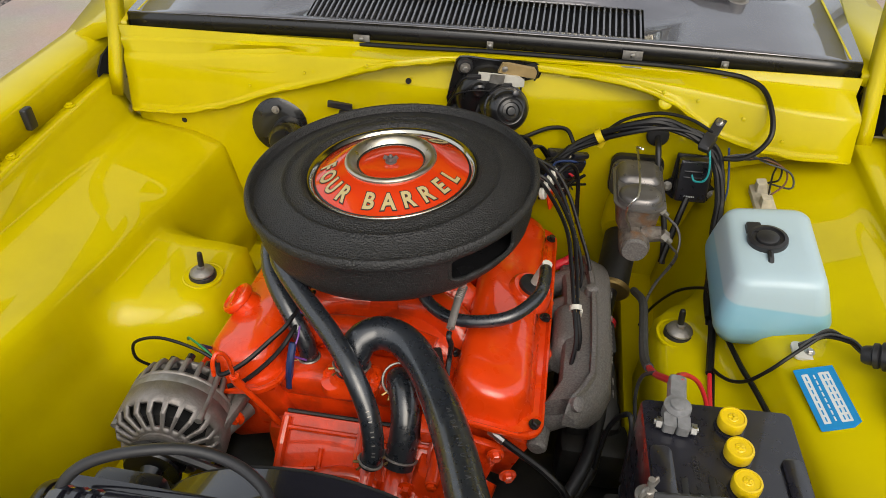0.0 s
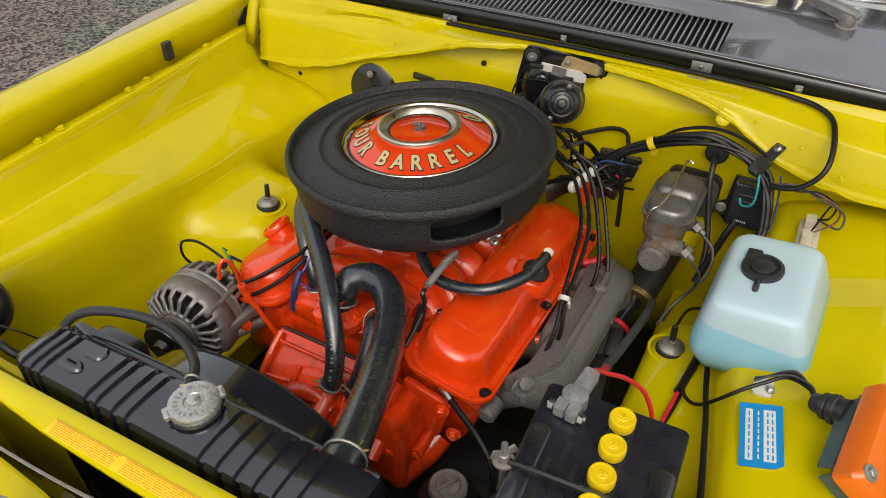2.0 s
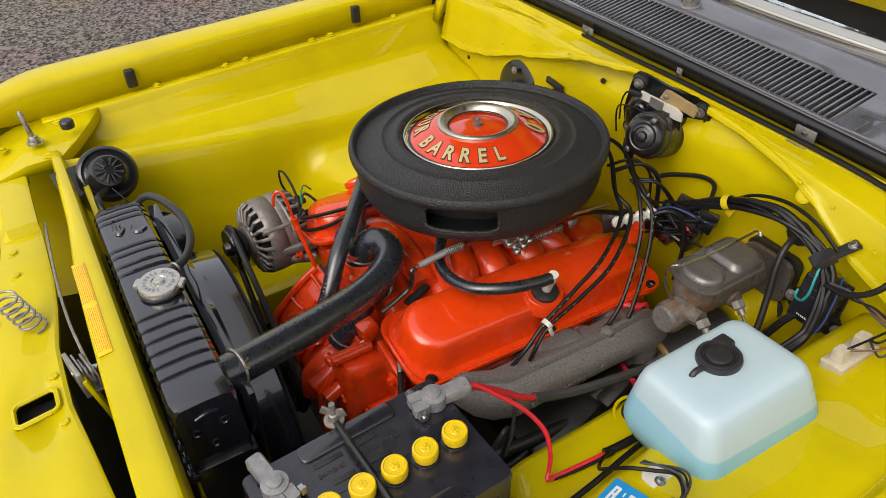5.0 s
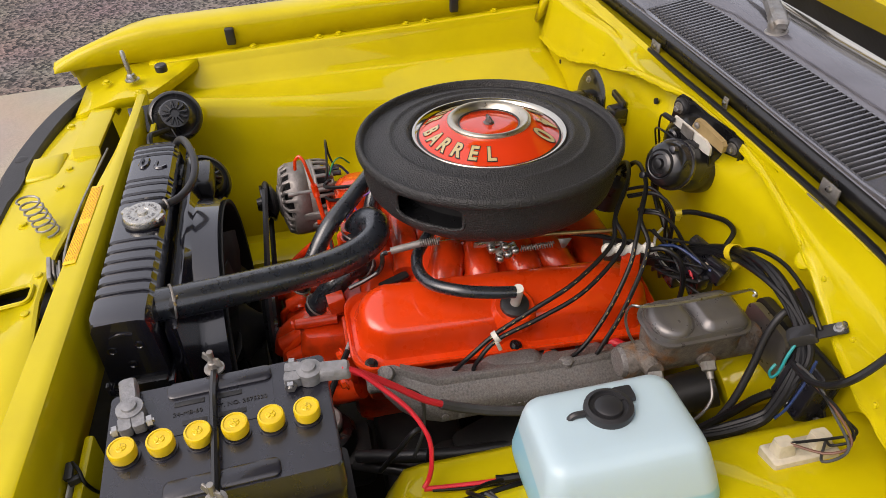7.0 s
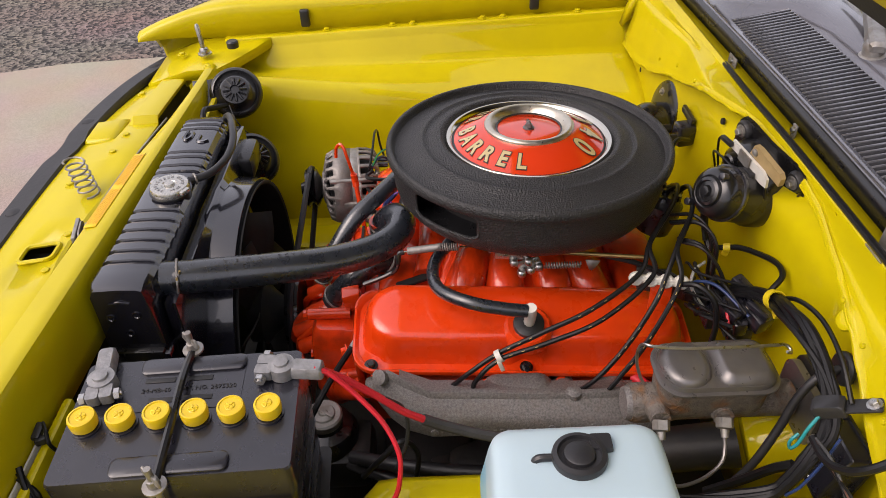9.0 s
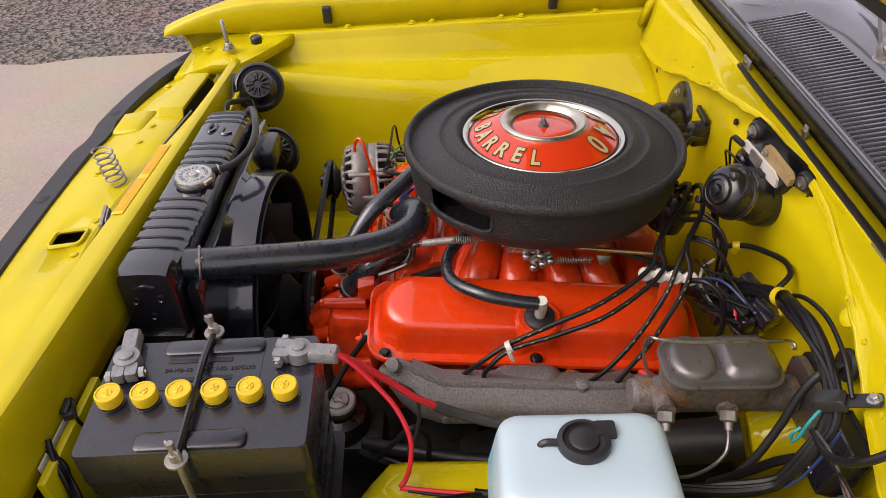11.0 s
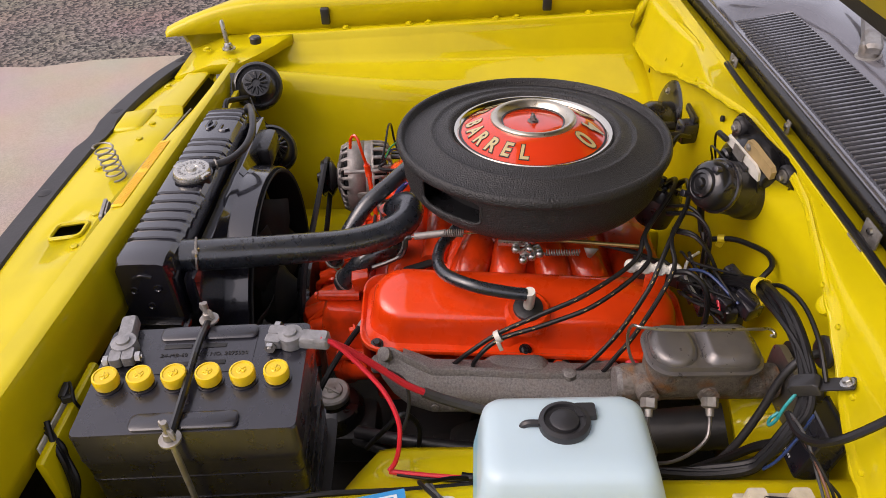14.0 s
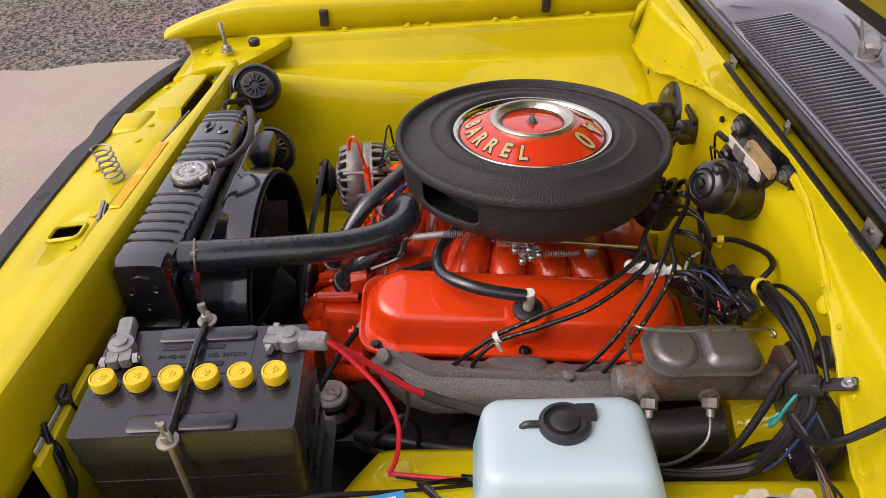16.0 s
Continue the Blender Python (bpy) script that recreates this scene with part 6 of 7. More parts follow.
part("spacer_plate", bm, GRIME, mc)
for k, (y, end) in enumerate(((0.118, [(0.402, 0.115, 0.724), (0.412, 0.118, 0.712), (0.415, 0.128, 0.690), (0.408, 0.132, 0.662), (0.396, 0.128, 0.640), (0.382, 0.11, 0.618), (0.37, 0.09, 0.59)]), (0.197, [(0.404, 0.194, 0.727), (0.418, 0.188, 0.716), (0.425, 0.172, 0.698), (0.420, 0.155, 0.672), (0.405, 0.142, 0.645), (0.388, 0.125, 0.622), (0.378, 0.105, 0.59)]))):
    part("brake_line", tube(B(), [(0.392, y - 0.002, 0.737)] + end, 0.0025, 8), LIDGREY, mc, "dull steel brake line")
# splash: plug on the front of the cylinder
part("cylinder_plug", lathe(B(), [(0.0, -0.004), (0.0205, -0.004), (0.0225, 0.0), (0.0225, 0.012)], (0.335, 0.087, 0.732), (0, 1, 0), 26), IRON, mc)

# ---- wiper motor ----
wm = thing("wiper_motor", (0.05, 0.31, 0.82), "black wiper motor on a three-bolt plate with pale terminals", "wiper motor")
PM = Matrix.Translation((0.045, 0.340, 0.872)) @ pose(0, 0, 0, 97, 0, 13)


def plate(outline, z0, z1, m):
    bm = B()
    low, high = [[bm.verts.new(m @ V((u, v, z))) for u, v in outline] for z in (z0, z1)]
    bm.faces.new(low[::-1])
    bm.faces.new(high)
    for i in range(len(outline)):
        j = (i + 1) % len(outline)
        bm.faces.new((low[i], low[j], high[j], high[i]))
    return bm


part("mounting_plate", plate([(-0.064, 0.078), (-0.056, 0.087), (-0.040, 0.087), (0.010, 0.078), (0.080, 0.073), (0.096, 0.066), (0.098, 0.052), (0.062, -0.050), (0.046, -0.068), (0.020, -0.076), (-0.030, -0.070), (-0.074, -0.030), (-0.080, 0.0), (-0.072, 0.040)], 0, 0.006, PM), GLOSS, wm)
part("plate_rim", tube(B(), [PM @ V((u, v, 0.007)) for u, v in ((0.090, 0.048), (0.076, 0.010), (0.056, -0.046), (0.042, -0.062), (0.018, -0.069), (-0.028, -0.063))], 0.0022, 6, 4), GLOSS, wm)
part("gearbox", lathe(B(), [(0.061, 0.004), (0.061, 0.016), (0.058, 0.022), (0.056, 0.030), (0.050, 0.036), (0.030, 0.039), (0, 0.040)], turn=PM @ Matrix.Translation((-0.004, 0.010, 0)), seg=36), GLOSS, wm)
part("gear_boss", lathe(B(), [(0.013, 0.036), (0.013, 0.046), (0.010, 0.049), (0, 0.049)], turn=PM @ Matrix.Translation((-0.022, 0.040, 0)), seg=20), GLOSS, wm)
ma, mb = V((0.066, 0.322, 0.862)), V((0.100, 0.228, 0.901))
ax_ = (mb - ma).normalized()
motor = part("motor_can", lathe(B(), [(0.045, -0.004), (0.045, 0.012), (0.043, 0.016), (0.0415, 0.02), (0.040, 0.070), (0.0385, 0.073), (0.0375, 0.078), (0.036, 0.088), (0.031, 0.095), (0.024, 0.098), (0.0215, 0.097), (0.0205, 0.101), (0.016, 0.103), (0.0145, 0.100), (0.009, 0.101), (0.007, 0.106), (0, 0.107)], ma, ax_, 40), GLOSS, wm)
part("can_band", lathe(B(), [(0.0405, 0.062), (0.0418, 0.064), (0.0418, 0.069), (0.0400, 0.071)], ma, ax_, 40), BAKELITE, motor)
for p in ((0.103, 0.250, 0.925), (0.083, 0.218, 0.871)):
    part("can_screw", lathe(B(), [(0.0055, -0.006), (0.0055, 0.004), (0.003, 0.005), (0, 0.005)], p, ax_, 12), BAKELITE, motor)
for u, v in ((-0.047, 0.070), (0.077, 0.056), (-0.06, -0.030)):
    p = PM @ V((u, v, 0.006))
    g = part("grommet", lathe(B(), [(0.0155, 0), (0.0155, 0.004), (0.013, 0.008), (0.008, 0.008)], p, PM.to_3x3() @ V((0, 0, 1)), 20), RUBBER, wm)
    part("bolt", bolt(B(), p + (PM.to_3x3() @ V((0, 0, 0.008))), PM.to_3x3() @ V((0, 0, 1)), r=0.0058, h=0.008), DULL, g)
    part("washer", lathe(B(), [(0.010, 0.0080), (0.010, 0.0092), (0.004, 0.0092)], p, PM.to_3x3() @ V((0, 0, 1)), 20), DULL, g)
TM = PM @ Matrix.Translation((0.018, 0.062, 0.040)) @ pose(0, 0, 0, 0, 0, -8)
strip = part("terminal_strip", plate([(-0.044, -0.007), (-0.044, 0.008), (0.030, 0.008), (0.042, 0.002), (0.044, -0.012), (0.030, -0.014), (0.012, -0.013), (0.010, -0.007)], -0.002, 0.002, TM), WHITEP, wm, "pale plastic terminal strip")
part("metal_strap", plate([(-0.022, -0.008), (-0.022, 0.009), (0.004, 0.009), (0.004, -0.010)], 0.003, 0.0055, TM), DULL, strip)
for u, v, l in ((-0.052, 0.001, 0.026), (0.010, -0.010, 0.022)):
    part("push_connector", box(B(), tuple(TM @ V((u, v, 0.006))), (l, 0.007, 0.008), (7, 0, 13), 0.002), RUBBER, strip)
NM = PM @ Matrix.Translation((0.046, 0.074, 0.034)) @ pose(0, 0, 0, 0, 0, -11)
tan_ = part("insulator", plate([(-0.034, -0.008), (-0.030, 0.010), (-0.020, 0.012), (0.030, 0.010), (0.036, 0.004), (0.036, -0.009)], -0.004, 0.004, NM), TAN, wm, "tan insulated terminal block")
part("rivet", lathe(B(), [(0.0055, 0.003), (0.0055, 0.006), (0.003, 0.0075), (0, 0.0075)], turn=NM @ Matrix.Translation((-0.024, 0.002, 0)), seg=14), DULL, tan_)
part("lead", tube(B(), [TM @ V((0.002, -0.012, 0.007)), TM @ V((-0.012, -0.020, 0.012)), TM @ V((-0.050, -0.024, 0.012)), TM @ V((-0.078, -0.040, 0.004)), TM @ V((-0.088, -0.075, -0.01)), TM @ V((-0.085, -0.12, -0.02))], 0.0018, 6, 6), WIRE, wm)
part("lead", tube(B(), [TM @ V((-0.062, 0.001, 0.006)), TM @ V((-0.072, -0.010, 0.004)), TM @ V((-0.080, -0.040, -0.004)), TM @ V((-0.082, -0.085, -0.015))], 0.0018, 6, 6), WIRE, wm)
part("lead", tube(B(), [TM @ V((0.040, -0.014, -0.002)), TM @ V((0.042, -0.045, -0.004)), TM @ V((0.030, -0.085, 0.0)), TM @ V((0.006, -0.115, 0.0)), TM @ V((-0.03, -0.125, -0.01))], 0.0018, 6, 6), WIRE, wm)

# ---- ignition module, resistor, control box ----
mod = thing("voltage_regulator", (0.45, 0.29, 0.70), "black finned regulator box screwed to the firewall", "regulator")
RM = Matrix.Translation((0.448, 0.312, 0.750)) @ Matrix(((1, 0.0, 0.0), (0.0, 0.22, -0.975), (0.0, 0.975, 0.22))).to_4x4()
part("base", plate([(-0.034, 0.046), (0.034, 0.046), (0.036, -0.010), (0.050, -0.022), (0.050, -0.040), (0.030, -0.046), (-0.030, -0.046), (-0.050, -0.030), (-0.050, -0.012), (-0.038, -0.004)], 0, 0.004, RM), GLOSS, mod)
part("box", stack(B(), [(0.003, 0.031, 0.043, 0.004), (0.026, 0.029, 0.041, 0.004), (0.028, 0.027, 0.039, 0.004)], RM, 3), BAKELITE, mod)
for v in (0.020, 0.008):
    part("cooling_fin", box(B(), tuple(RM @ V((-0.004, v, 0.029))), (0.034, 0.003, 0.003), (77, 0, 0), 0.001), BAKELITE, mod)
for u, v in ((-0.043, -0.021), (0.043, -0.031)):
    part("screw", bolt(B(), RM @ V((u, v, 0.004)), RM.to_3x3() @ V((0, 0, 1)), r=0.006, h=0.006), DULL, mod)
bm = B()
for k in range(6):
    box(bm, tuple(RM @ V((-0.012 + 0.0034 * k, -0.030, 0.0283))), (0.002, 0.001, 0.003), (0, 0, 0), 0)
part("print_mark", bm, PAPER, mod)
rs = thing("ballast_resistor", (0.55, 0.23, 0.78), "cream ceramic ballast resistor with wires", "resistor")
QM = Matrix.Translation((0.555, 0.211, 0.768)) @ pose(0, 0, 0, 0, -8, 0) @ pose(0, 0, 0, 0, 0, 90)
part("ceramic_body", stack(B(), [(0, 0.043, 0.0165, 0.003), (0.015, 0.043, 0.0165, 0.003), (0.017, 0.041, 0.0145, 0.003)], QM, 2), CERAMIC, rs)
for u in (-0.024, 0.024):
    part("terminal_block", stack(B(), [(0.015, 0.012, 0.010, 0.003), (0.034, 0.010, 0.008, 0.003)], QM @ Matrix.Translation((u, 0, 0)), 2), CERAMIC, rs)
ecu = thing("ignition_control_box", (0.64, -0.24, 0.80), "orange ignition control box on a grey-green base plate", "ignition box")
OM = Matrix.Translation((0.661, -0.243, 0.826)) @ pose(0, 0, 0, 6, 38, -4)
case = part("case", stack(B(), [(0.000, 0.036, 0.072, 0.006), (0.022, 0.036, 0.072, 0.006), (0.030, 0.030, 0.066, 0.006)], OM, 4), ORANGE, ecu)
part("base_plate", stack(B(), [(-0.006, 0.037, 0.060, 0.002), (-0.001, 0.037, 0.060, 0.002)], OM @ Matrix.Translation((0.004, 0, 0)), 2), SLATE, ecu, "grey-green folded steel plate")
part("plate_flange", stack(B(), [(-0.026, 0.0015, 0.050, 0.001), (-0.002, 0.0015, 0.056, 0.001)], OM @ Matrix.Translation((-0.0315, 0, 0)), 1), SLATE, ecu)
part("plate_flange", stack(B(), [(-0.026, 0.030, 0.0015, 0.001), (-0.002, 0.034, 0.0015, 0.001)], OM @ Matrix.Translation((0.004, -0.0585, 0)), 1), SLATE, ecu)
part("screw", bolt(B(), OM @ V((-0.022, -0.056, 0.030)), OM.to_3x3() @ V((0, 0, 1)), r=0.006), DULL, ecu)
# rubber boot with folds
bt, br = V((0.598, -0.188, 0.816)), V((0.634, -0.204, 0.832))
boot = part("connector_boot", lathe(B(), [(0.010, 0.0), (0.012, 0.004), (0.013, 0.012), (0.0165, 0.014), (0.0165, 0.019), (0.0145, 0.021), (0.0185, 0.024), (0.0185, 0.030), (0.016, 0.032), (0.018, 0.043)], bt, br - bt, 22), RUBBER, ecu)
# blue information label on the shelf
sticker = thing("information_label", (0.556, -0.225, 0.765), "blue and white printed label stuck on the yellow shelf", "label")
SM = Matrix.Translation((0.5570, -0.2355, 0.7785)) @ pose(0, 0, 0, 3, -13, 9.7) @ Matrix.Diagonal((1.06, 1.23, 1, 1))
sheet = part("sheet", stack(B(), [(0, 0.0235, 0.0385, 0.001), (0.0010, 0.0235, 0.0385, 0.001)], SM, 1), BLUE, sticker)
for u, w in ((-0.013, 0.008), (0.009, 0.013)):
    part("white_panel", stack(B(), [(0.0010, w / 2, 0.031, 0.0005), (0.0014, w / 2, 0.031, 0.0005)], SM @ Matrix.Translation((u, 0, 0)), 1), PAPER, sheet)
for k in range(7):
    for u in (-0.013, 0.007, 0.012):
        part("print", stack(B(), [(0.0014, 0.0008, 0.0028, 0.0002), (0.0017, 0.0008, 0.0028, 0.0002)], SM @ Matrix.Translation((u, -0.026 + 0.0085 * k, 0)), 1), BLUE, sheet)
for k in range(8):
    part("print", stack(B(), [(0.0010, 0.0009, 0.0026, 0.0002), (0.0013, 0.0009, 0.0026, 0.0002)], SM @ Matrix.Translation((-0.003, -0.026 + 0.0075 * k, 0)), 1), PAPER, sheet)

# ---- hoses ----
def hose(name, pts, r, label, category="hose", mat=None, clamps=()):
    """A hose as a thing, with spring clamps at the given shares of its length."""
    ob = thing(name, tuple(min((V(p) for p in pts), key=lambda q: q.z)), label, category)
    body = part("tube", tube(B(), pts, r, 18, 8), mat or HOSE, ob)
    line = spline(pts, 8)
    for share in clamps:
        i = min(len(line) - 2, max(1, round(share * (len(line) - 1))))
        d = (line[i + 1] - line[i - 1]).normalized()
        rr = r if not isinstance(r, tuple) else max(r)
        bm = B()
        u = d.orthogonal().normalized()
        w = d.cross(u)
        ring = [line[i] + (u * math.cos(0.2618 * k) + w * math.sin(0.2618 * k)) * (rr + 0.0018) for k in range(24)]
        tube(bm, ring + [ring[0]], 0.0019, 6, smooth=False)
        part("wire_clamp", bm, DULL, ob, "bright spring wire clamp")
        e = line[i] + u * (rr + 0.002)
        part("clamp_ends", tube(tube(B(), [e + w * 0.003, e + u * 0.008 + w * 0.006], 0.0018, 6, 2), [e - w * 0.003 + d * 0.004, e + u * 0.008 - w * 0.006 + d * 0.004], 0.0016, 6, 2), BRASS, ob)
    return ob


UPPER = [(0.152, -0.550, 0.817), (0.143, -0.515, 0.811), (0.122, -0.455, 0.798), (0.099, -0.390, 0.785), (0.066, -0.313, 0.768), (0.033, -0.254, 0.761), (0.000, -0.219, 0.762), (-0.034, -0.210, 0.764), (-0.060, -0.221, 0.757), (-0.071, -0.238, 0.738), (-0.073, -0.246, 0.714)]
upper = hose("radiator_hose", UPPER, 0.0245, "thick black moulded upper radiator hose", clamps=(0.075, 0.955))
HEAT1 = [(-0.235, 0.06, 0.800), (-0.230, -0.06, 0.808), (-0.212, -0.125, 0.815), (-0.190, -0.158, 0.814), (-0.150, -0.196, 0.799), (-0.098, -0.243, 0.783), (-0.056, -0.288, 0.762), (-0.027, -0.322, 0.722), (-0.017, -0.346, 0.682), (-0.022, -0.356, 0.658)]
heat1 = hose("heater_hose", HEAT1, 0.0148, "black rubber heater hose with white print", clamps=(0.97,))
hose("heater_hose", [(-0.255, 0.06, 0.79), (-0.250, -0.06, 0.792), (-0.234, -0.115, 0.790), (-0.210, -0.155, 0.778), (-0.178, -0.188, 0.752), (-0.155, -0.206, 0.715), (-0.150, -0.212, 0.685)], 0.0142, "shorter black heater hose ending at the intake", clamps=(0.95,))
hose("bypass_hose", [(-0.006, -0.232, 0.694), (-0.002, -0.246, 0.707), (0.008, -0.268, 0.706), (0.016, -0.292, 0.689), (0.017, -0.314, 0.662), (0.012, -0.334, 0.632)], (0.0190, 0.0225), "short bent black bypass hose", clamps=(0.12, 0.93))
hose("breather_hose", [(-0.03, -0.085, 0.785), (-0.005, -0.108, 0.772), (0.025, -0.136, 0.757), (0.060, -0.155, 0.756), (0.105, -0.160, 0.762), (0.148, -0.148, 0.770), (0.180, -0.108, 0.775), (0.188, -0.060, 0.768), (0.188, -0.026, 0.762)], 0.0098, "ribbed black breather hose from cover to carburettor")
hose("overflow_hose", [(-0.300, -0.560, 0.800), (-0.292, -0.545, 0.832), (-0.265, -0.528, 0.851), (-0.218, -0.512, 0.859), (-0.165, -0.500, 0.857), (-0.118, -0.503, 0.850), (-0.078, -0.522, 0.846), (-0.056, -0.550, 0.847)], 0.0064, "thin black overflow hose from the filler neck", mat=RUBBER, clamps=(0.03, 0.97))
# white print along the heater hose
hl = spline(HEAT1, 8)
for k in range(9):
    i = round((0.76 + 0.018 * k) * (len(hl) - 1))
    d = (hl[i + 1] - hl[i - 1]).normalized()
    out = (V((0.25, -0.75, 0.62)) - d * V((0.25, -0.75, 0.62)).dot(d)).normalized()
    if k == 5:
        continue
    m = Matrix.Translation(hl[i] + out * 0.0149) @ Matrix((d, out.cross(d), out)).transposed().to_4x4()
    bm = B()
    bmesh.ops.create_cube(bm, size=1, matrix=m @ Matrix.Diagonal((0.0015, 0.0046, 0.0004, 1)))
    part("print_bar", bm, DULL, heat1)
# worn print on the radiator hose
ul = spline(UPPER, 8)
for k, ch in enumerate("MADE IN U.S.A."):
    q = (0.335 - 0.0125 * k) * (len(ul) - 1)
    i = int(q)
    at = ul[i].lerp(ul[i + 1], q - i)
    d = (ul[i - 1] - ul[i + 1]).normalized()
    out = (V((0.22, -0.42, 0.88)) - d * V((0.22, -0.42, 0.88)).dot(d)).normalized()
    if ch != " ":
        part("print_letter", words(ch, 0.0095, Matrix.Translation(at + out * 0.0246) @ Matrix((d, out.cross(d), out)).transposed().to_4x4(), 0.0003), WIRE_GREY, upper)


# ---- wires ----
def wire(pts, r, mat, label, name="wire", group="", n=8):
    ob = single(name, tube(B(), pts, r, 8, n), mat, tuple(pts[0]), label, "cable", group)
    return ob


# battery cables
wire([(0.354, -0.302, 0.843), (0.350, -0.290, 0.830), (0.347, -0.270, 0.812), (0.346, -0.235, 0.778), (0.348, -0.203, 0.748), (0.347, -0.176, 0.728)], 0.0048, WIRE_RED, "red sleeve of the positive battery cable", "battery_cable")
wire([(0.347, -0.178, 0.729), (0.346, -0.15, 0.712), (0.349, -0.10, 0.694), (0.354, -0.04, 0.682), (0.358, 0.03, 0.668), (0.352, 0.10, 0.63)], 0.0072, WIRE_GREY, "grey loom of the starter cable", "battery_cable")
wire([(0.358, -0.303, 0.846), (0.358, -0.285, 0.836), (0.366, -0.258, 0.808), (0.385, -0.226, 0.776), (0.408, -0.208, 0.745), (0.424, -0.208, 0.715), (0.432, -0.214, 0.692), (0.438, -0.222, 0.682)], 0.0033, WIRE_RED, "thin red wire looping from the positive clamp")
wire([(0.438, -0.222, 0.680), (0.440, -0.204, 0.679), (0.444, -0.163, 0.678), (0.449, -0.114, 0.679)], 0.0036, WIRE_RED, "thin red wire lying on the yellow shelf")
wire([(0.442, -0.212, 0.679), (0.448, -0.17, 0.678), (0.454, -0.118, 0.680)], 0.0022, WIRE, "thin black wire beside the red one")
wire([(0.447, -0.128, 0.681), (0.449, -0.116, 0.681), (0.453, -0.085, 0.685), (0.457, -0.053, 0.690), (0.458, -0.03, 0.697)], 0.0062, WIRE, "black taped loom under the washer bottle", "wiring_loom")
wire([(0.345, -0.225, 0.772), (0.335, -0.205, 0.74), (0.333, -0.20, 0.70), (0.338, -0.205, 0.66), (0.345, -0.22, 0.62)], 0.0028, WIRE_GREY, "thin grey wire hanging from the positive cable")
wire([(0.345, -0.55, 0.838), (0.335, -0.578, 0.80), (0.33, -0.59, 0.74), (0.34, -0.595, 0.66)], 0.007, WIRE, "black ground cable of the battery", "battery_cable")
wire([(0.150, -0.288, 0.664), (0.178, -0.303, 0.660), (0.215, -0.322, 0.652), (0.245, -0.340, 0.635), (0.262, -0.36, 0.600)], 0.0050, WIRE, "black ground strap from engine to body", "battery_cable")
wire([(0.133, -0.279, 0.668), (0.155, -0.291, 0.663)], 0.0058, STEEL, "bright crimped end of the ground strap", "cable_ferrule")

# spark plug wires through the white separator
comb = thing("wire_separator", (0.175, 0.14, 0.79), "white plastic spark plug wire separator", "wire clip")
bm = B()
for k in range(4):
    p = V((0.170, 0.130, 0.801)).lerp(V((0.186, 0.190, 0.805)), k / 3)
    lathe(bm, [(0.0085, -0.005), (0.0105, -0.003), (0.0105, 0.003), (0.0085, 0.005)], p, (0.9, -0.2, 0.3), 12)
box(bm, (0.178, 0.160, 0.803), (0.009, 0.075, 0.012), (2, 0, -15), 0.003)
part("comb", bm, WHITEP, comb)
bm = B()
box(bm, (0.183, 0.165, 0.775), (0.006, 0.030, 0.045), (0, -15, -15), 0.003)
part("stalk", bm, RED, comb)
for k, (end, dy) in enumerate((([(0.214, 0.060, 0.786), (0.229, -0.010, 0.758), (0.238, -0.070, 0.730), (0.246, -0.115, 0.697), (0.240, -0.145, 0.660), (0.232, -0.175, 0.645)], 0.0), ([(0.224, 0.075, 0.776), (0.238, 0.0, 0.748), (0.244, -0.068, 0.724), (0.252, -0.100, 0.695), (0.250, -0.105, 0.668), (0.240, -0.070, 0.645)], 0.0))):
    wire([(-0.045, 0.235, 0.80 + 0.01 * k), (0.00, 0.232, 0.842), (0.06, 0.205, 0.848), (0.13, 0.155, 0.832), (0.172 + 0.005 * k, 0.133 + 0.018 * k, 0.812)] + end, 0.0036, WIRE, "black spark plug wire with yellow print", "spark_plug_wire", "spark plug wires")
for k, end in enumerate(([(0.206, 0.150, 0.785), (0.232, 0.115, 0.735), (0.250, 0.080, 0.695), (0.252, 0.055, 0.665), (0.240, 0.045, 0.647)], [(0.216, 0.165, 0.780), (0.243, 0.130, 0.728), (0.262, 0.098, 0.692), (0.266, 0.088, 0.665), (0.242, 0.155, 0.645)])):
    wire([(-0.035, 0.245, 0.80 + 0.008 * k), (0.01, 0.246, 0.846), (0.08, 0.228, 0.850), (0.145, 0.190, 0.836), (0.182 + 0.004 * k, 0.168 + 0.020 * k, 0.814)] + end, 0.0036, WIRE, "black spark plug wire with yellow print", "spark_plug_wire", "spark plug wires")
for ob in [o for o in bpy.data.objects if o.name.startswith("spark_plug_wire")]:
    side = V((0.75, -0.25, 0.6)).normalized()
    mesh = ob.data.vertices
    rings = len(mesh) // 8
    for share in (0.47, 0.50, 0.53, 0.62, 0.65, 0.68, 0.71):
        i = round(share * (rings - 1))
        c0 = sum((mesh[i * 8 + j].co for j in range(8)), V()) / 8
        c1 = sum((mesh[(i + 1) * 8 + j].co for j in range(8)), V()) / 8
        d = (c1 - c0).normalized()
        n = (side - d * side.dot(d)).normalized()
        m = Matrix.Translation(ob.location + c0 + n * 0.0036) @ Matrix((d, n.cross(d), n)).transposed().to_4x4()
        bm = B()
        bmesh.ops.create_cube(bm, size=1, matrix=m @ Matrix.Diagonal((0.0045, 0.0010, 0.0005, 1)))
        part("print_bar", bm, BRASS, ob)
tie = thing("cable_tie", (0.241, -0.072, 0.72), "white plastic tie round two plug wires", "cable tie")
part("loop", box(lathe(B(), [(0.0078, -0.004), (0.0098, -0.004), (0.0098, 0.004), (0.0078, 0.004)], (0.241, -0.070, 0.727), (0.1, -0.85, -0.5), 14, cap=False), (0.250, -0.068, 0.716), (0.004, 0.006, 0.020), (20, 0, 0), 0.001), WHITEP, tie)
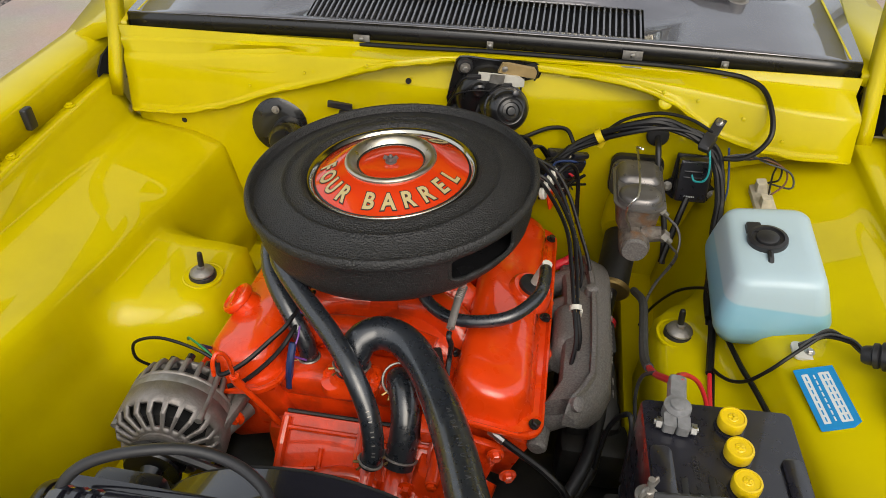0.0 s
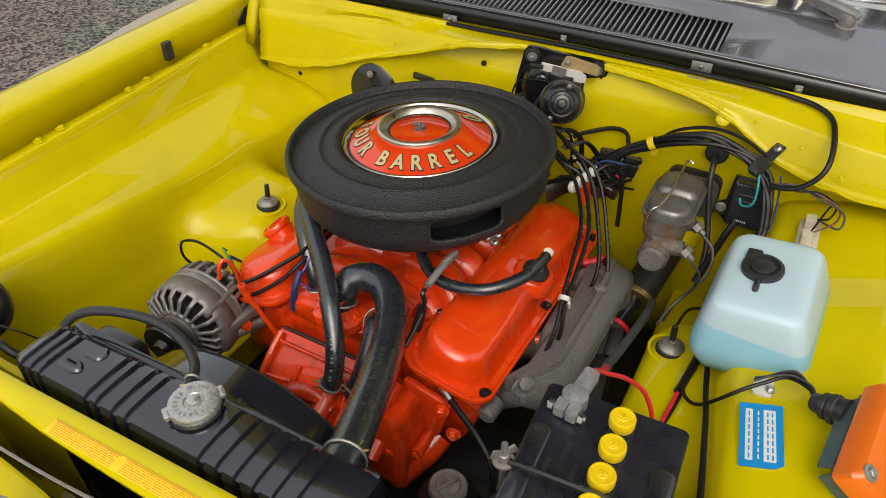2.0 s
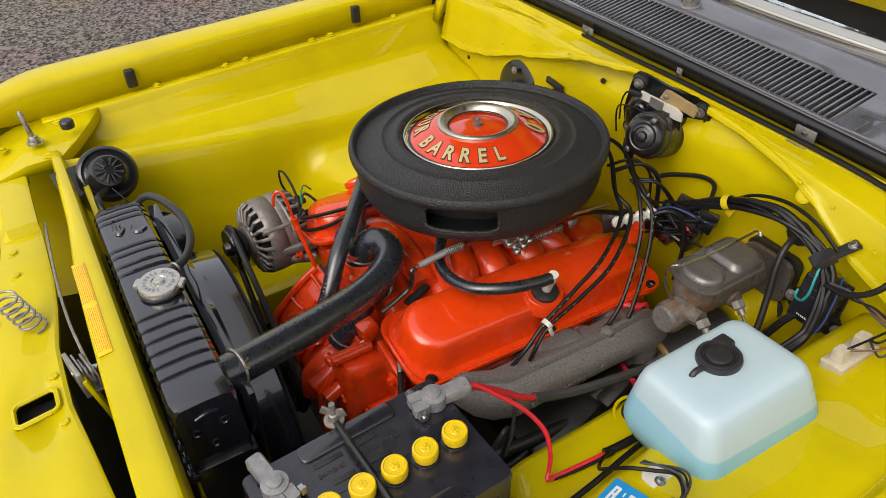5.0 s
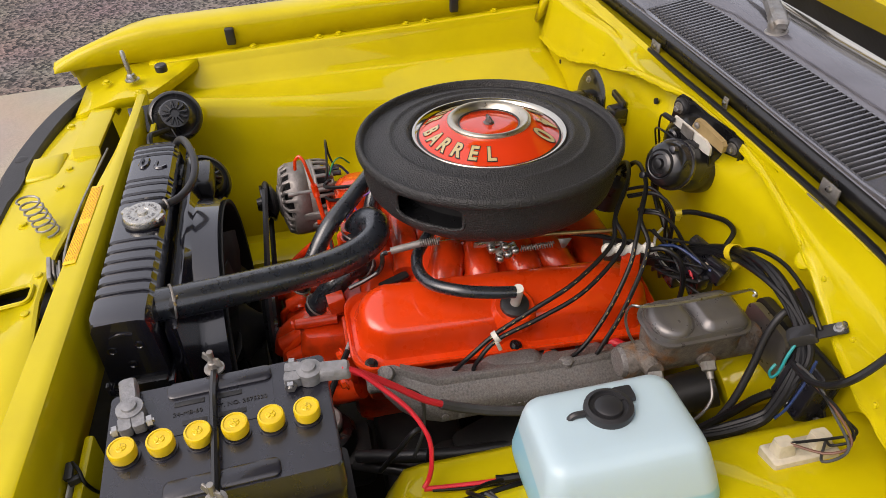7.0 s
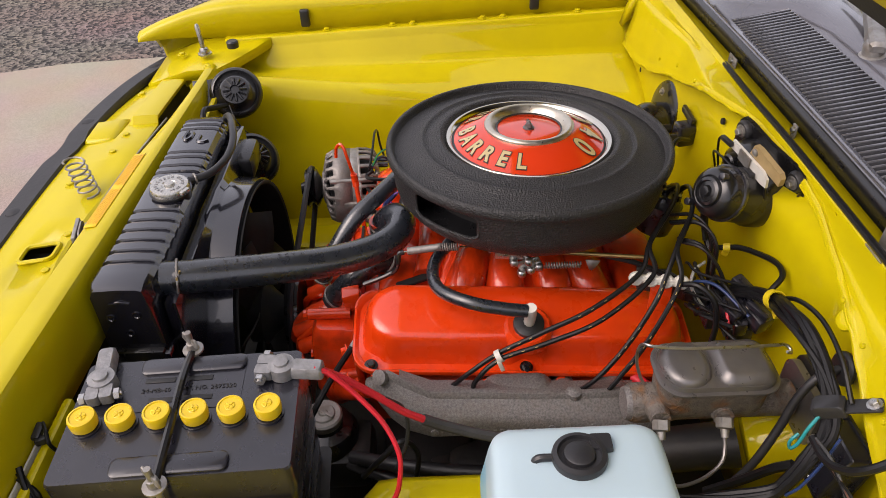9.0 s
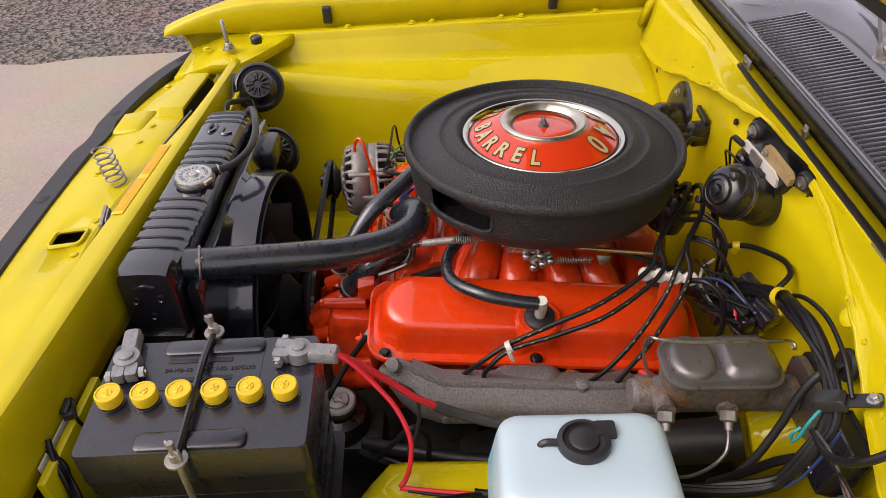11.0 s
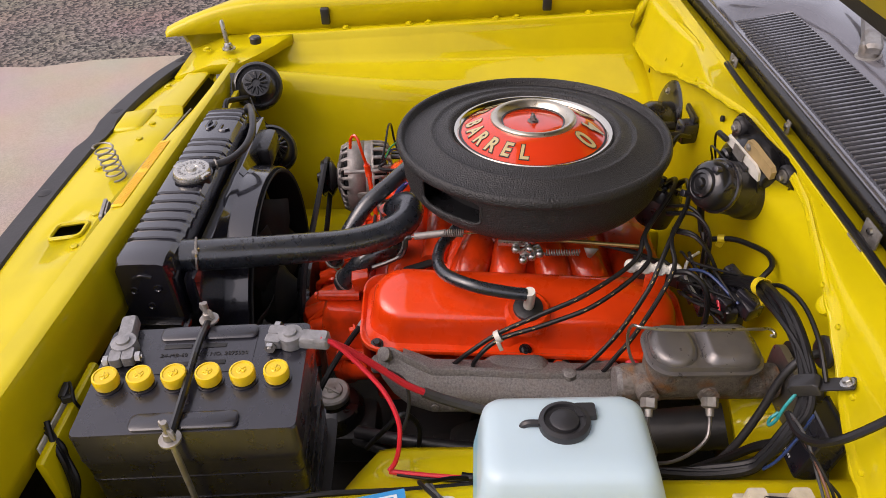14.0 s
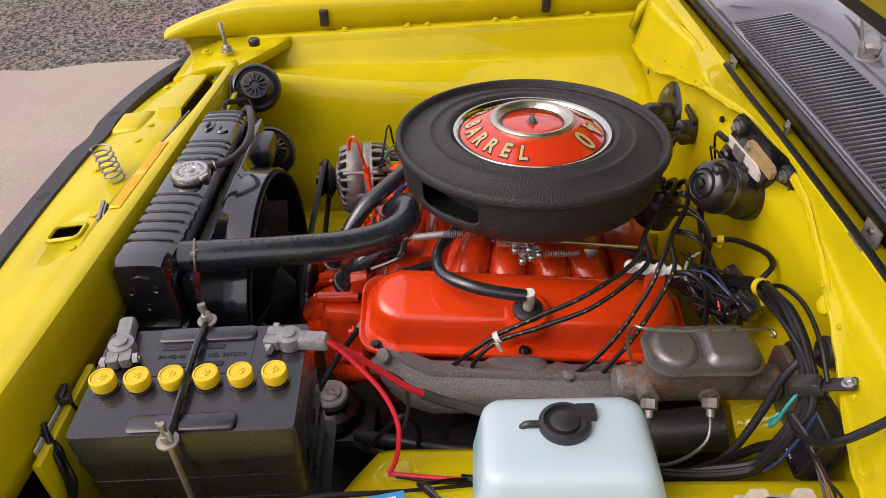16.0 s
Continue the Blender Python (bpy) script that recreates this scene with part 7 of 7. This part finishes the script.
# wires over the other valve cover and to the alternator
for k, pts in enumerate(([(-0.265, -0.272, 0.722), (-0.255, -0.285, 0.715), (-0.225, -0.270, 0.728), (-0.195, -0.235, 0.745), (-0.175, -0.205, 0.758), (-0.165, -0.14, 0.77)], [(-0.250, -0.285, 0.690), (-0.225, -0.275, 0.698), (-0.190, -0.245, 0.722), (-0.170, -0.215, 0.745), (-0.158, -0.14, 0.762)])):
    wire(pts, 0.0036, WIRE, "black wire across the front of the engine")
wire([(-0.385, -0.255, 0.672), (-0.402, -0.265, 0.700), (-0.392, -0.268, 0.738), (-0.350, -0.270, 0.758), (-0.305, -0.272, 0.752), (-0.270, -0.276, 0.738), (-0.262, -0.28, 0.725)], 0.0024, WIRE, "thin black wire looping over the alternator")
wire([(-0.335, -0.226, 0.712), (-0.318, -0.245, 0.738), (-0.290, -0.262, 0.742), (-0.266, -0.272, 0.732)], 0.0017, WIRE_GREEN, "thin green alternator wire")
wire([(-0.300, -0.228, 0.702), (-0.302, -0.248, 0.728), (-0.285, -0.262, 0.737), (-0.266, -0.274, 0.730)], 0.0026, WIRE_BLUE, "thin blue alternator wire")
wire([(-0.150, -0.225, 0.700), (-0.165, -0.235, 0.722), (-0.160, -0.215, 0.742), (-0.17, -0.16, 0.765)], 0.0016, material("violet_wire_insulation", (0.16, 0.06, 0.3), 0.4), "thin violet sender wire")
wire([(-0.172, -0.250, 0.665), (-0.168, -0.245, 0.705), (-0.166, -0.225, 0.735)], 0.006, WIRE_BLUE, "short blue taped wire at the intake")

# cable along the cowl and its drop to the loom
wire([(-0.206, 0.353, 0.951), (-0.10, 0.350, 0.953), (0.042, 0.350, 0.956), (0.16, 0.350, 0.956), (0.303, 0.350, 0.955), (0.40, 0.349, 0.953), (0.466, 0.348, 0.948), (0.502, 0.342, 0.944), (0.530, 0.322, 0.936), (0.543, 0.285, 0.916), (0.545, 0.250, 0.888), (0.530, 0.238, 0.862), (0.505, 0.234, 0.845), (0.475, 0.236, 0.840)], 0.0046, WIRE, "black taped cable clipped along the cowl edge", "cowl_cable")
wire([(-0.206, 0.358, 0.945), (0.042, 0.356, 0.950), (0.303, 0.357, 0.950), (0.466, 0.355, 0.944)], 0.0032, WIRE, "thin black cable under the cowl edge", "cowl_cable")

# main loom across the firewall, over the clip and down behind the bottle
MAIN = [(0.150, 0.255, 0.745), (0.175, 0.262, 0.775), (0.215, 0.278, 0.808), (0.262, 0.282, 0.836), (0.310, 0.268, 0.868), (0.360, 0.265, 0.882), (0.405, 0.270, 0.872), (0.448, 0.267, 0.853), (0.467, 0.259, 0.832), (0.478, 0.244, 0.808), (0.483, 0.228, 0.778), (0.484, 0.209, 0.752), (0.479, 0.166, 0.732), (0.471, 0.119, 0.720), (0.463, 0.07, 0.714), (0.458, 0.02, 0.706), (0.457, -0.03, 0.697)]
loom = random.Random(4)
for k in range(5):
    a = 6.283 * k / 5
    r = 0.0042
    pts = []
    for i, p in enumerate(MAIN):
        q = 0.0045 * loom.random()
        pts.append((p[0] + (r + q) * math.cos(a + i * 0.55) * 0.8, p[1] + (r + q) * 0.6 * math.sin(a + i * 0.55), p[2] + (r + q) * math.sin(a + i * 0.55)))
    wire(pts, (0.0058, 0.0030, 0.0046, 0.0028, 0.0050)[k], WIRE, "black taped wiring loom across the yellow firewall", "wiring_loom", "main loom")
wire([(0.262, 0.282, 0.838), (0.30, 0.285, 0.873), (0.355, 0.285, 0.892), (0.41, 0.282, 0.888), (0.455, 0.278, 0.868)], 0.0030, WIRE, "thin black wire over the loom", "wiring_loom", "main loom")
wire([(0.452, 0.252, 0.846), (0.456, 0.243, 0.828), (0.458, 0.238, 0.806), (0.454, 0.236, 0.792), (0.446, 0.239, 0.786), (0.438, 0.245, 0.784), (0.434, 0.254, 0.790)], 0.0020, WIRE_TEAL, "thin teal wire at the regulator")
wire([(0.485, 0.258, 0.850), (0.492, 0.246, 0.815), (0.496, 0.232, 0.782), (0.494, 0.222, 0.762)], 0.0018, WIRE_BLUE, "thin blue wire in the loom")
strap = thing("loom_clip", (0.46, 0.29, 0.86), "black strap clip holding the loom to the firewall", "clip")
d_ = (V((0.468, 0.303, 0.877)) - V((0.440, 0.258, 0.840))).normalized()
u_ = V((0.85, -0.50, -0.05))
u_ = (u_ - d_ * u_.dot(d_)).normalized()
SP = Matrix.Translation((0.456, 0.275, 0.864)) @ Matrix((d_, u_, d_.cross(u_))).transposed().to_4x4()
SP = SP if (SP.to_3x3() @ V((0, 0, 1))).z > 0 else SP @ pose(0, 0, 0, 180, 0, 0)
part("strap", stack(B(), [(0.000, 0.034, 0.0095, 0.002), (0.002, 0.034, 0.0095, 0.002)], SP, 2), RUBBER, strap)
part("saddle", stack(B(), [(-0.005, 0.017, 0.0105, 0.003, -0.018, 0), (0.007, 0.017, 0.0105, 0.003, -0.018, 0), (0.010, 0.013, 0.0095, 0.003, -0.018, 0)], SP, 3), RUBBER, strap)
part("screw", bolt(B(), SP @ V((0.026, 0, 0.002)), SP.to_3x3() @ V((0, 0, 1)), r=0.005), STEEL, strap)
clipy = thing("loom_clip", (0.262, 0.285, 0.83), "bright yellow loop clip round the loom", "clip")
part("loop", box(lathe(B(), [(0.0115, -0.006), (0.013, -0.006), (0.013, 0.006), (0.0115, 0.006)], (0.262, 0.282, 0.838), (0.8, 0.05, 0.5), 18, cap=False), (0.268, 0.290, 0.822), (0.012, 0.010, 0.024), (0, 20, 0), 0.002), TAPE_YELLOW, clipy)
part("loop", box(lathe(B(), [(0.0052, -0.005), (0.007, -0.005), (0.007, 0.005), (0.0052, 0.005)], (0.106, 0.284, 0.7995), (0.44, 0.82, 0.32), 16, cap=False), (0.104, 0.284, 0.791), (0.010, 0.010, 0.014), (0, 10, 60), 0.002), TAPE_YELLOW, thing("loom_clip", (0.106, 0.286, 0.79), "small yellow loop clip on the firewall cable", "clip"))
# looping cable and connector blocks behind the engine
wire([(0.100, 0.272, 0.795), (0.112, 0.296, 0.804), (0.135, 0.312, 0.812), (0.170, 0.325, 0.822), (0.200, 0.322, 0.824), (0.214, 0.305, 0.812), (0.220, 0.292, 0.796), (0.218, 0.285, 0.785)], 0.0042, WIRE, "black taped cable looping on the firewall")
wire([(0.218, 0.288, 0.792), (0.215, 0.280, 0.780)], 0.0058, CERAMIC, "cream connector end of the loop cable", "connector")
for c_, s_, rz in (((0.192, 0.283, 0.792), (0.048, 0.018, 0.016), 25), ((0.168, 0.262, 0.762), (0.030, 0.024, 0.022), -10), ((0.205, 0.262, 0.766), (0.038, 0.026, 0.026), 30), ((0.180, 0.25, 0.735), (0.036, 0.030, 0.030), 5), ((0.215, 0.275, 0.745), (0.022, 0.020, 0.030), 0), ((0.212, 0.290, 0.770), (0.060, 0.026, 0.030), 18), ((0.196, 0.284, 0.728), (0.050, 0.034, 0.044), -8), ((0.232, 0.286, 0.790), (0.036, 0.014, 0.012), 34)):
    cb = thing("connector_block", c_, "black bulkhead wiring connector on the firewall", "connector", "bulkhead connectors")
    part("shell", box(B(), c_, s_, (10, 12, rz), 0.004), BAKELITE, cb)
tangle = random.Random(9)
cols = [WIRE, WIRE, WIRE, WIRE, WIRE, WIRE_WHITE, WIRE, WIRE, WIRE_RED, WIRE, WIRE, WIRE_BLUE, WIRE, WIRE, WIRE, WIRE, WIRE_GREY, WIRE]
for k, mat in enumerate(cols):
    a = V((0.12 + 0.06 * tangle.random(), 0.21 + 0.06 * tangle.random(), 0.71 + 0.09 * tangle.random()))
    b = V((0.20 + 0.05 * tangle.random(), 0.25 + 0.04 * tangle.random(), 0.73 + 0.08 * tangle.random()))
    mid = (a + b) / 2 + V((tangle.uniform(-0.02, 0.02), tangle.uniform(-0.03, 0.01), tangle.uniform(0.005, 0.035)))
    wire([a, (a + mid) / 2 + V((0, -0.01, 0.01)), mid, b], (0.0030, 0.0020, 0.0024)[k % 3], mat, "thin coloured wire at the bulkhead connectors", "wire", "bulkhead wires")
for k in range(5):
    x = 0.09 + 0.016 * k + tangle.uniform(-0.012, 0.012)
    sag = tangle.uniform(-0.03, 0.02)
    wire([(x - 0.03, 0.20, 0.83), (x, 0.225 + sag * 0.3, 0.840 + sag * 0.5), (x + 0.02 + sag * 0.4, 0.25, 0.81 + sag), (x + 0.035, 0.262 - sag * 0.4, 0.765), (x + 0.03 + sag, 0.262, 0.73)], 0.0028, WIRE, "black wire dropping behind the engine", "wire", "bulkhead wires")
wire([(0.185, 0.185, 0.80), (0.205, 0.205, 0.815), (0.222, 0.225, 0.80), (0.232, 0.232, 0.765), (0.236, 0.230, 0.72), (0.24, 0.22, 0.68)], 0.0042, WIRE, "black wire behind the valve cover")
# speedometer cable through a round grommet
sp = thing("speedometer_cable", (0.37, 0.30, 0.82), "black cable through a round firewall grommet", "cable")
part("grommet", lathe(B(), [(0.021, 0), (0.021, 0.004), (0.018, 0.007), (0.009, 0.008)], (0.371, 0.326, 0.826), (0, -1, 0.1), 28), RUBBER, sp)
part("cable", tube(B(), [(0.371, 0.32, 0.826), (0.373, 0.295, 0.812), (0.378, 0.278, 0.780), (0.390, 0.262, 0.735), (0.405, 0.235, 0.68), (0.41, 0.20, 0.62)], 0.0055, 10), RUBBER, sp)
part("grommet", lathe(B(), [(0.020, 0), (0.020, 0.004), (0.012, 0.008)], (0.372, 0.326, 0.665), (0, -1, 0.1), 24), RUBBER, sp)
wire([(0.438, 0.262, 0.735), (0.430, 0.245, 0.715), (0.420, 0.225, 0.68), (0.405, 0.19, 0.63)], 0.0062, WIRE, "black cable from the regulator plug")
# ballast resistor wires
for k, (mat, dz) in enumerate(((WIRE, 0.0), (WIRE, 0.006), (material("brown_wire_insulation", (0.12, 0.05, 0.03), 0.4), 0.002), (WIRE_GREY, -0.004))):
    wire([(0.480, 0.236, 0.846), (0.515, 0.236, 0.848 - dz), (0.548, 0.238, 0.842 + dz), (0.572 + 0.006 * k, 0.256 - 0.008 * k, 0.826), (0.566 + 0.008 * k, 0.240 - 0.012 * k, 0.812), (0.553 + 0.006 * (k % 2), 0.190 + 0.045 * (k % 2), 0.800)], 0.0017, mat, "thin wire to the ballast resistor", "wire", "resistor wires")
# loom on the shelf and to the control box
wire([(0.468, -0.055, 0.706), (0.475, -0.091, 0.709), (0.483, -0.14, 0.714), (0.491, -0.181, 0.721), (0.498, -0.225, 0.728), (0.507, -0.285, 0.738), (0.514, -0.33, 0.740), (0.517, -0.36, 0.738), (0.518, -0.40, 0.732), (0.516, -0.44, 0.715)], 0.0042, WIRE, "black taped loom lying on the shelf", "wiring_loom")
wire([(0.450, -0.116, 0.682), (0.458, -0.142, 0.694), (0.470, -0.162, 0.707), (0.484, -0.175, 0.727), (0.503, -0.178, 0.755), (0.522, -0.171, 0.775), (0.545, -0.156, 0.787), (0.568, -0.146, 0.800), (0.594, -0.165, 0.812), (0.600, -0.188, 0.817)], 0.0027, WIRE, "black taped loom to the ignition box", "wiring_loom")
for k, mat in enumerate((WIRE_GREY, WIRE, WIRE_GREY)):
    wire([(0.532, -0.168 + 0.003 * k, 0.796), (0.567, -0.140 - 0.004 * k, 0.806), (0.584, -0.142 - 0.006 * k, 0.806 + 0.003 * k), (0.596, -0.165, 0.808 + 0.004 * k), (0.602, -0.190, 0.814 + 0.003 * k)], 0.0016, mat, "thin wire at the ignition box plug")

wire([(0.452, 0.0, 0.728), (0.445, 0.02, 0.722), (0.417, 0.068, 0.668), (0.400, 0.145, 0.553), (0.39, 0.17, 0.48)], 0.0026, WIRE, "thin black tube from the washer bottle", "washer_tube")

# ---- under the manifold: steering, pump, pipes ----
steer = thing("steering_shaft", (0.31, 0.05, 0.45), "black steering shaft with coupling and box", "steering")
part("column", rod(B(), (0.333, 0.258, 0.631), (0.315, 0.135, 0.592), 0.033, 0.032, 24), GRIME, steer)
part("column_seat", lathe(B(), [(0.046, 0), (0.046, 0.06), (0.040, 0.074), (0.034, 0.076)], (0.345, 0.338, 0.656), (-0.15, -0.95, -0.30), 24), YELLOW, steer, "yellow painted column mount on the firewall")
part("collar", lathe(B(), [(0.033, 0), (0.036, 0.003), (0.036, 0.009), (0.033, 0.012)], (0.317, 0.145, 0.595), (-0.13, -0.95, -0.3), 24), BRASS, steer)
part("shaft", rod(B(), (0.315, 0.15, 0.597), (0.300, 0.06, 0.560), 0.017, seg=16), GLOSS, steer)
part("coupling", box(rod(B(), (0.300, 0.075, 0.565), (0.290, 0.0, 0.535), 0.028, seg=20), (0.312, 0.035, 0.560), (0.030, 0.060, 0.035), (22, 0, 8), 0.006), GRIME, steer)
part("seal_ring", lathe(B(), [(0.024, 0), (0.028, 0.002), (0.028, 0.010), (0.024, 0.012)], (0.303, 0.082, 0.568), (-0.15, -0.93, -0.35), 20), WIRE_RED, steer)
part("steering_box", box(box(B(), (0.285, -0.06, 0.50), (0.10, 0.15, 0.11), (18, 0, 8), 0.02), (0.30, -0.14, 0.46), (0.12, 0.08, 0.10), bev=0.02), GRIME, steer)
pump = thing("power_steering_pump", (0.19, -0.35, 0.42), "black power steering pump with stamped zinc cap", "pump")
part("reservoir", lathe(B(), [(0.05, 0.40), (0.052, 0.42), (0.052, 0.495), (0.045, 0.508), (0.030, 0.514), (0.028, 0.525)], (0.182, -0.348, 0), seg=32), GLOSS, pump)
pcap = part("cap", lathe(B(), [(0.030, 0.523), (0.031, 0.527), (0.031, 0.536), (0.028, 0.539), (0.020, 0.5385), (0.018, 0.541), (0.008, 0.541), (0.006, 0.5435), (0, 0.5435)], (0.182, -0.348, 0), seg=32), DULL, pump)
part("cap_bar", box(B(), (0.182, -0.348, 0.5425), (0.040, 0.005, 0.005), (0, 0, 60), 0.001), DULL, pcap)
part("body", box(B(), (0.19, -0.33, 0.44), (0.10, 0.12, 0.08), bev=0.02), GRIME, pump)
for pts, r in (([(0.24, -0.30, 0.50), (0.28, -0.22, 0.53), (0.30, -0.14, 0.54), (0.31, -0.06, 0.545)], 0.011), ([(0.22, -0.32, 0.46), (0.27, -0.25, 0.49), (0.30, -0.18, 0.50), (0.29, -0.08, 0.53)], 0.010), ([(0.33, -0.27, 0.58), (0.335, -0.24, 0.63), (0.33, -0.21, 0.66), (0.31, -0.19, 0.60), (0.30, -0.2, 0.5)], 0.004)):
    hose("pressure_hose", pts, r, "black hose low beside the engine", mat=RUBBER)
ms = thing("starter_cable_end", (0.355, -0.30, 0.60), "grey cast solenoid end low beside the battery", "starter relay")
part("body", lathe(B(), [(0.024, 0.53), (0.024, 0.588), (0.022, 0.592), (0.010, 0.593), (0.009, 0.600), (0, 0.600)], (0.405, -0.262, 0), seg=24), DULL, ms)
part("terminal_stud", lathe(B(), [(0.008, 0.598), (0.008, 0.603), (0.0045, 0.604), (0.0045, 0.618), (0, 0.619)], (0.405, -0.262, 0), seg=12), STEEL, ms)

# ---- horns ----
horn = thing("horn", (-0.467, -0.575, 0.77), "black round horn with ribbed grille on a bracket", "horn")
HM = Matrix.Translation((-0.480, -0.570, 0.796)) @ spin((0.70, 0.14, 0.62))
part("shell", lathe(B(), [(0.030, -0.032), (0.050, -0.027), (0.0555, -0.014), (0.0555, -0.006), (0.052, -0.001), (0.047, 0.001), (0.044, -0.003), (0.036, 0.002), (0.033, 0.009), (0.029, 0.013), (0.010, 0.015), (0, 0.015)], turn=HM, seg=40), GLOSS, horn)
bm = B()
for k in range(12):
    a = 6.283 * k / 12
    p = HM @ V((0.009 * math.cos(a), 0.009 * math.sin(a), 0.0185))
    q = HM @ V((0.025 * math.cos(a), 0.025 * math.sin(a), 0.0160))
    tube(bm, [p, q], 0.0030, 6, 2)
part("grille_rib", bm, GLOSS, horn)
part("bracket", box(B(), (-0.492, -0.628, 0.790), (0.060, 0.070, 0.004), (0, 40, 10), 0.001), GLOSS, horn)
low = copy_thing(horn, pose(-0.315, -0.515, 0.695, 0, 0, 30))
low["label"] = "black round horn low beside the fan shroud"
wire([(-0.43, -0.575, 0.79), (-0.40, -0.56, 0.775), (-0.395, -0.545, 0.75), (-0.40, -0.53, 0.73), (-0.37, -0.52, 0.74), (-0.345, -0.525, 0.72)], 0.0014, WIRE, "thin black horn wire")
wire([(-0.44, -0.585, 0.785), (-0.40, -0.60, 0.80), (-0.36, -0.605, 0.815), (-0.33, -0.60, 0.80), (-0.315, -0.57, 0.78)], 0.006, WIRE, "black taped horn wire with plug")

# ---- heater parts on the firewall ----
heater = thing("heater_blower_plate", (-0.375, 0.33, 0.73), "black round blower motor plate on the firewall", "heater")
part("plate", lathe(B(), [(0.058, 0), (0.058, 0.006), (0.050, 0.010), (0.030, 0.012)], (-0.385, 0.333, 0.772), (0.1, -1, 0.2), 40), GLOSS, heater)
part("motor", lathe(B(), [(0.030, 0.0), (0.034, 0.01), (0.034, 0.055), (0.028, 0.068), (0.010, 0.070)], (-0.365, 0.335, 0.760), (0.15, -1, 0.1), 28), GLOSS, heater)
part("screw", bolt(B(), (-0.385, 0.320, 0.812), (0.1, -1, 0.2), r=0.005), DULL, heater)
hb = thing("heater_valve", (-0.25, 0.33, 0.78), "black heater valve block with bracket", "heater valve")
part("body", box(box(B(), (-0.235, 0.320, 0.800), (0.034, 0.034, 0.042), (0, 0, 10), 0.006), (-0.25, 0.328, 0.830), (0.05, 0.008, 0.014), (0, 8, 4), 0.002), BAKELITE, hb)
for x in (-0.255, -0.215):
    part("pipe", rod(B(), (x, 0.30, 0.80), (x, 0.25, 0.80), 0.009, seg=14), GLOSS, hb)
wire([(-0.16, 0.30, 0.83), (-0.135, 0.27, 0.845), (-0.11, 0.25, 0.83), (-0.10, 0.24, 0.79), (-0.105, 0.23, 0.75)], 0.0042, WIRE, "black vacuum line at the back of the engine")
wire([(0.07, 0.27, 0.865), (0.055, 0.262, 0.835), (0.06, 0.265, 0.80), (0.085, 0.27, 0.775), (0.115, 0.268, 0.755)], 0.0055, WIRE, "black taped wiper motor lead")
wire([(0.035, 0.29, 0.875), (0.030, 0.27, 0.85), (0.045, 0.262, 0.82), (0.075, 0.262, 0.79)], 0.0035, WIRE, "black wiper motor wire")

# ---- strip, clip and wires beside the battery ----
single("tape_strip", box(B(), (0.434, -0.6265, 0.780), (0.088, 0.003, 0.020), (0, 0, 0), 0.001), WHITEP, (0.434, -0.627, 0.77), "cream tape strip on the yellow radiator support", "tape")
for k in range(3):
    q = 0.004 * k
    wire([(0.448 + q, -0.624, 0.803 - q), (0.466, -0.614 + q, 0.788 - q), (0.480 - q, -0.603, 0.765), (0.488, -0.600 + q, 0.738), (0.496 + q, -0.603, 0.700)], 0.0036, WIRE, "black taped wires beside the battery", "wire", "battery side wires")
single("support_clip", box(box(B(), (0.398, -0.624, 0.800), (0.022, 0.010, 0.008), (0, 8, 0), 0.002), (0.408, -0.618, 0.796), (0.008, 0.014, 0.010), (0, 0, 20), 0.002), RUBBER, (0.398, -0.624, 0.796), "small black wire clip on the yellow support", "clip")
wire([(0.388, -0.622, 0.803), (0.402, -0.612, 0.806), (0.414, -0.606, 0.797), (0.410, -0.604, 0.775), (0.400, -0.606, 0.755)], 0.0022, WIRE, "thin black wire hanging from the support clip")
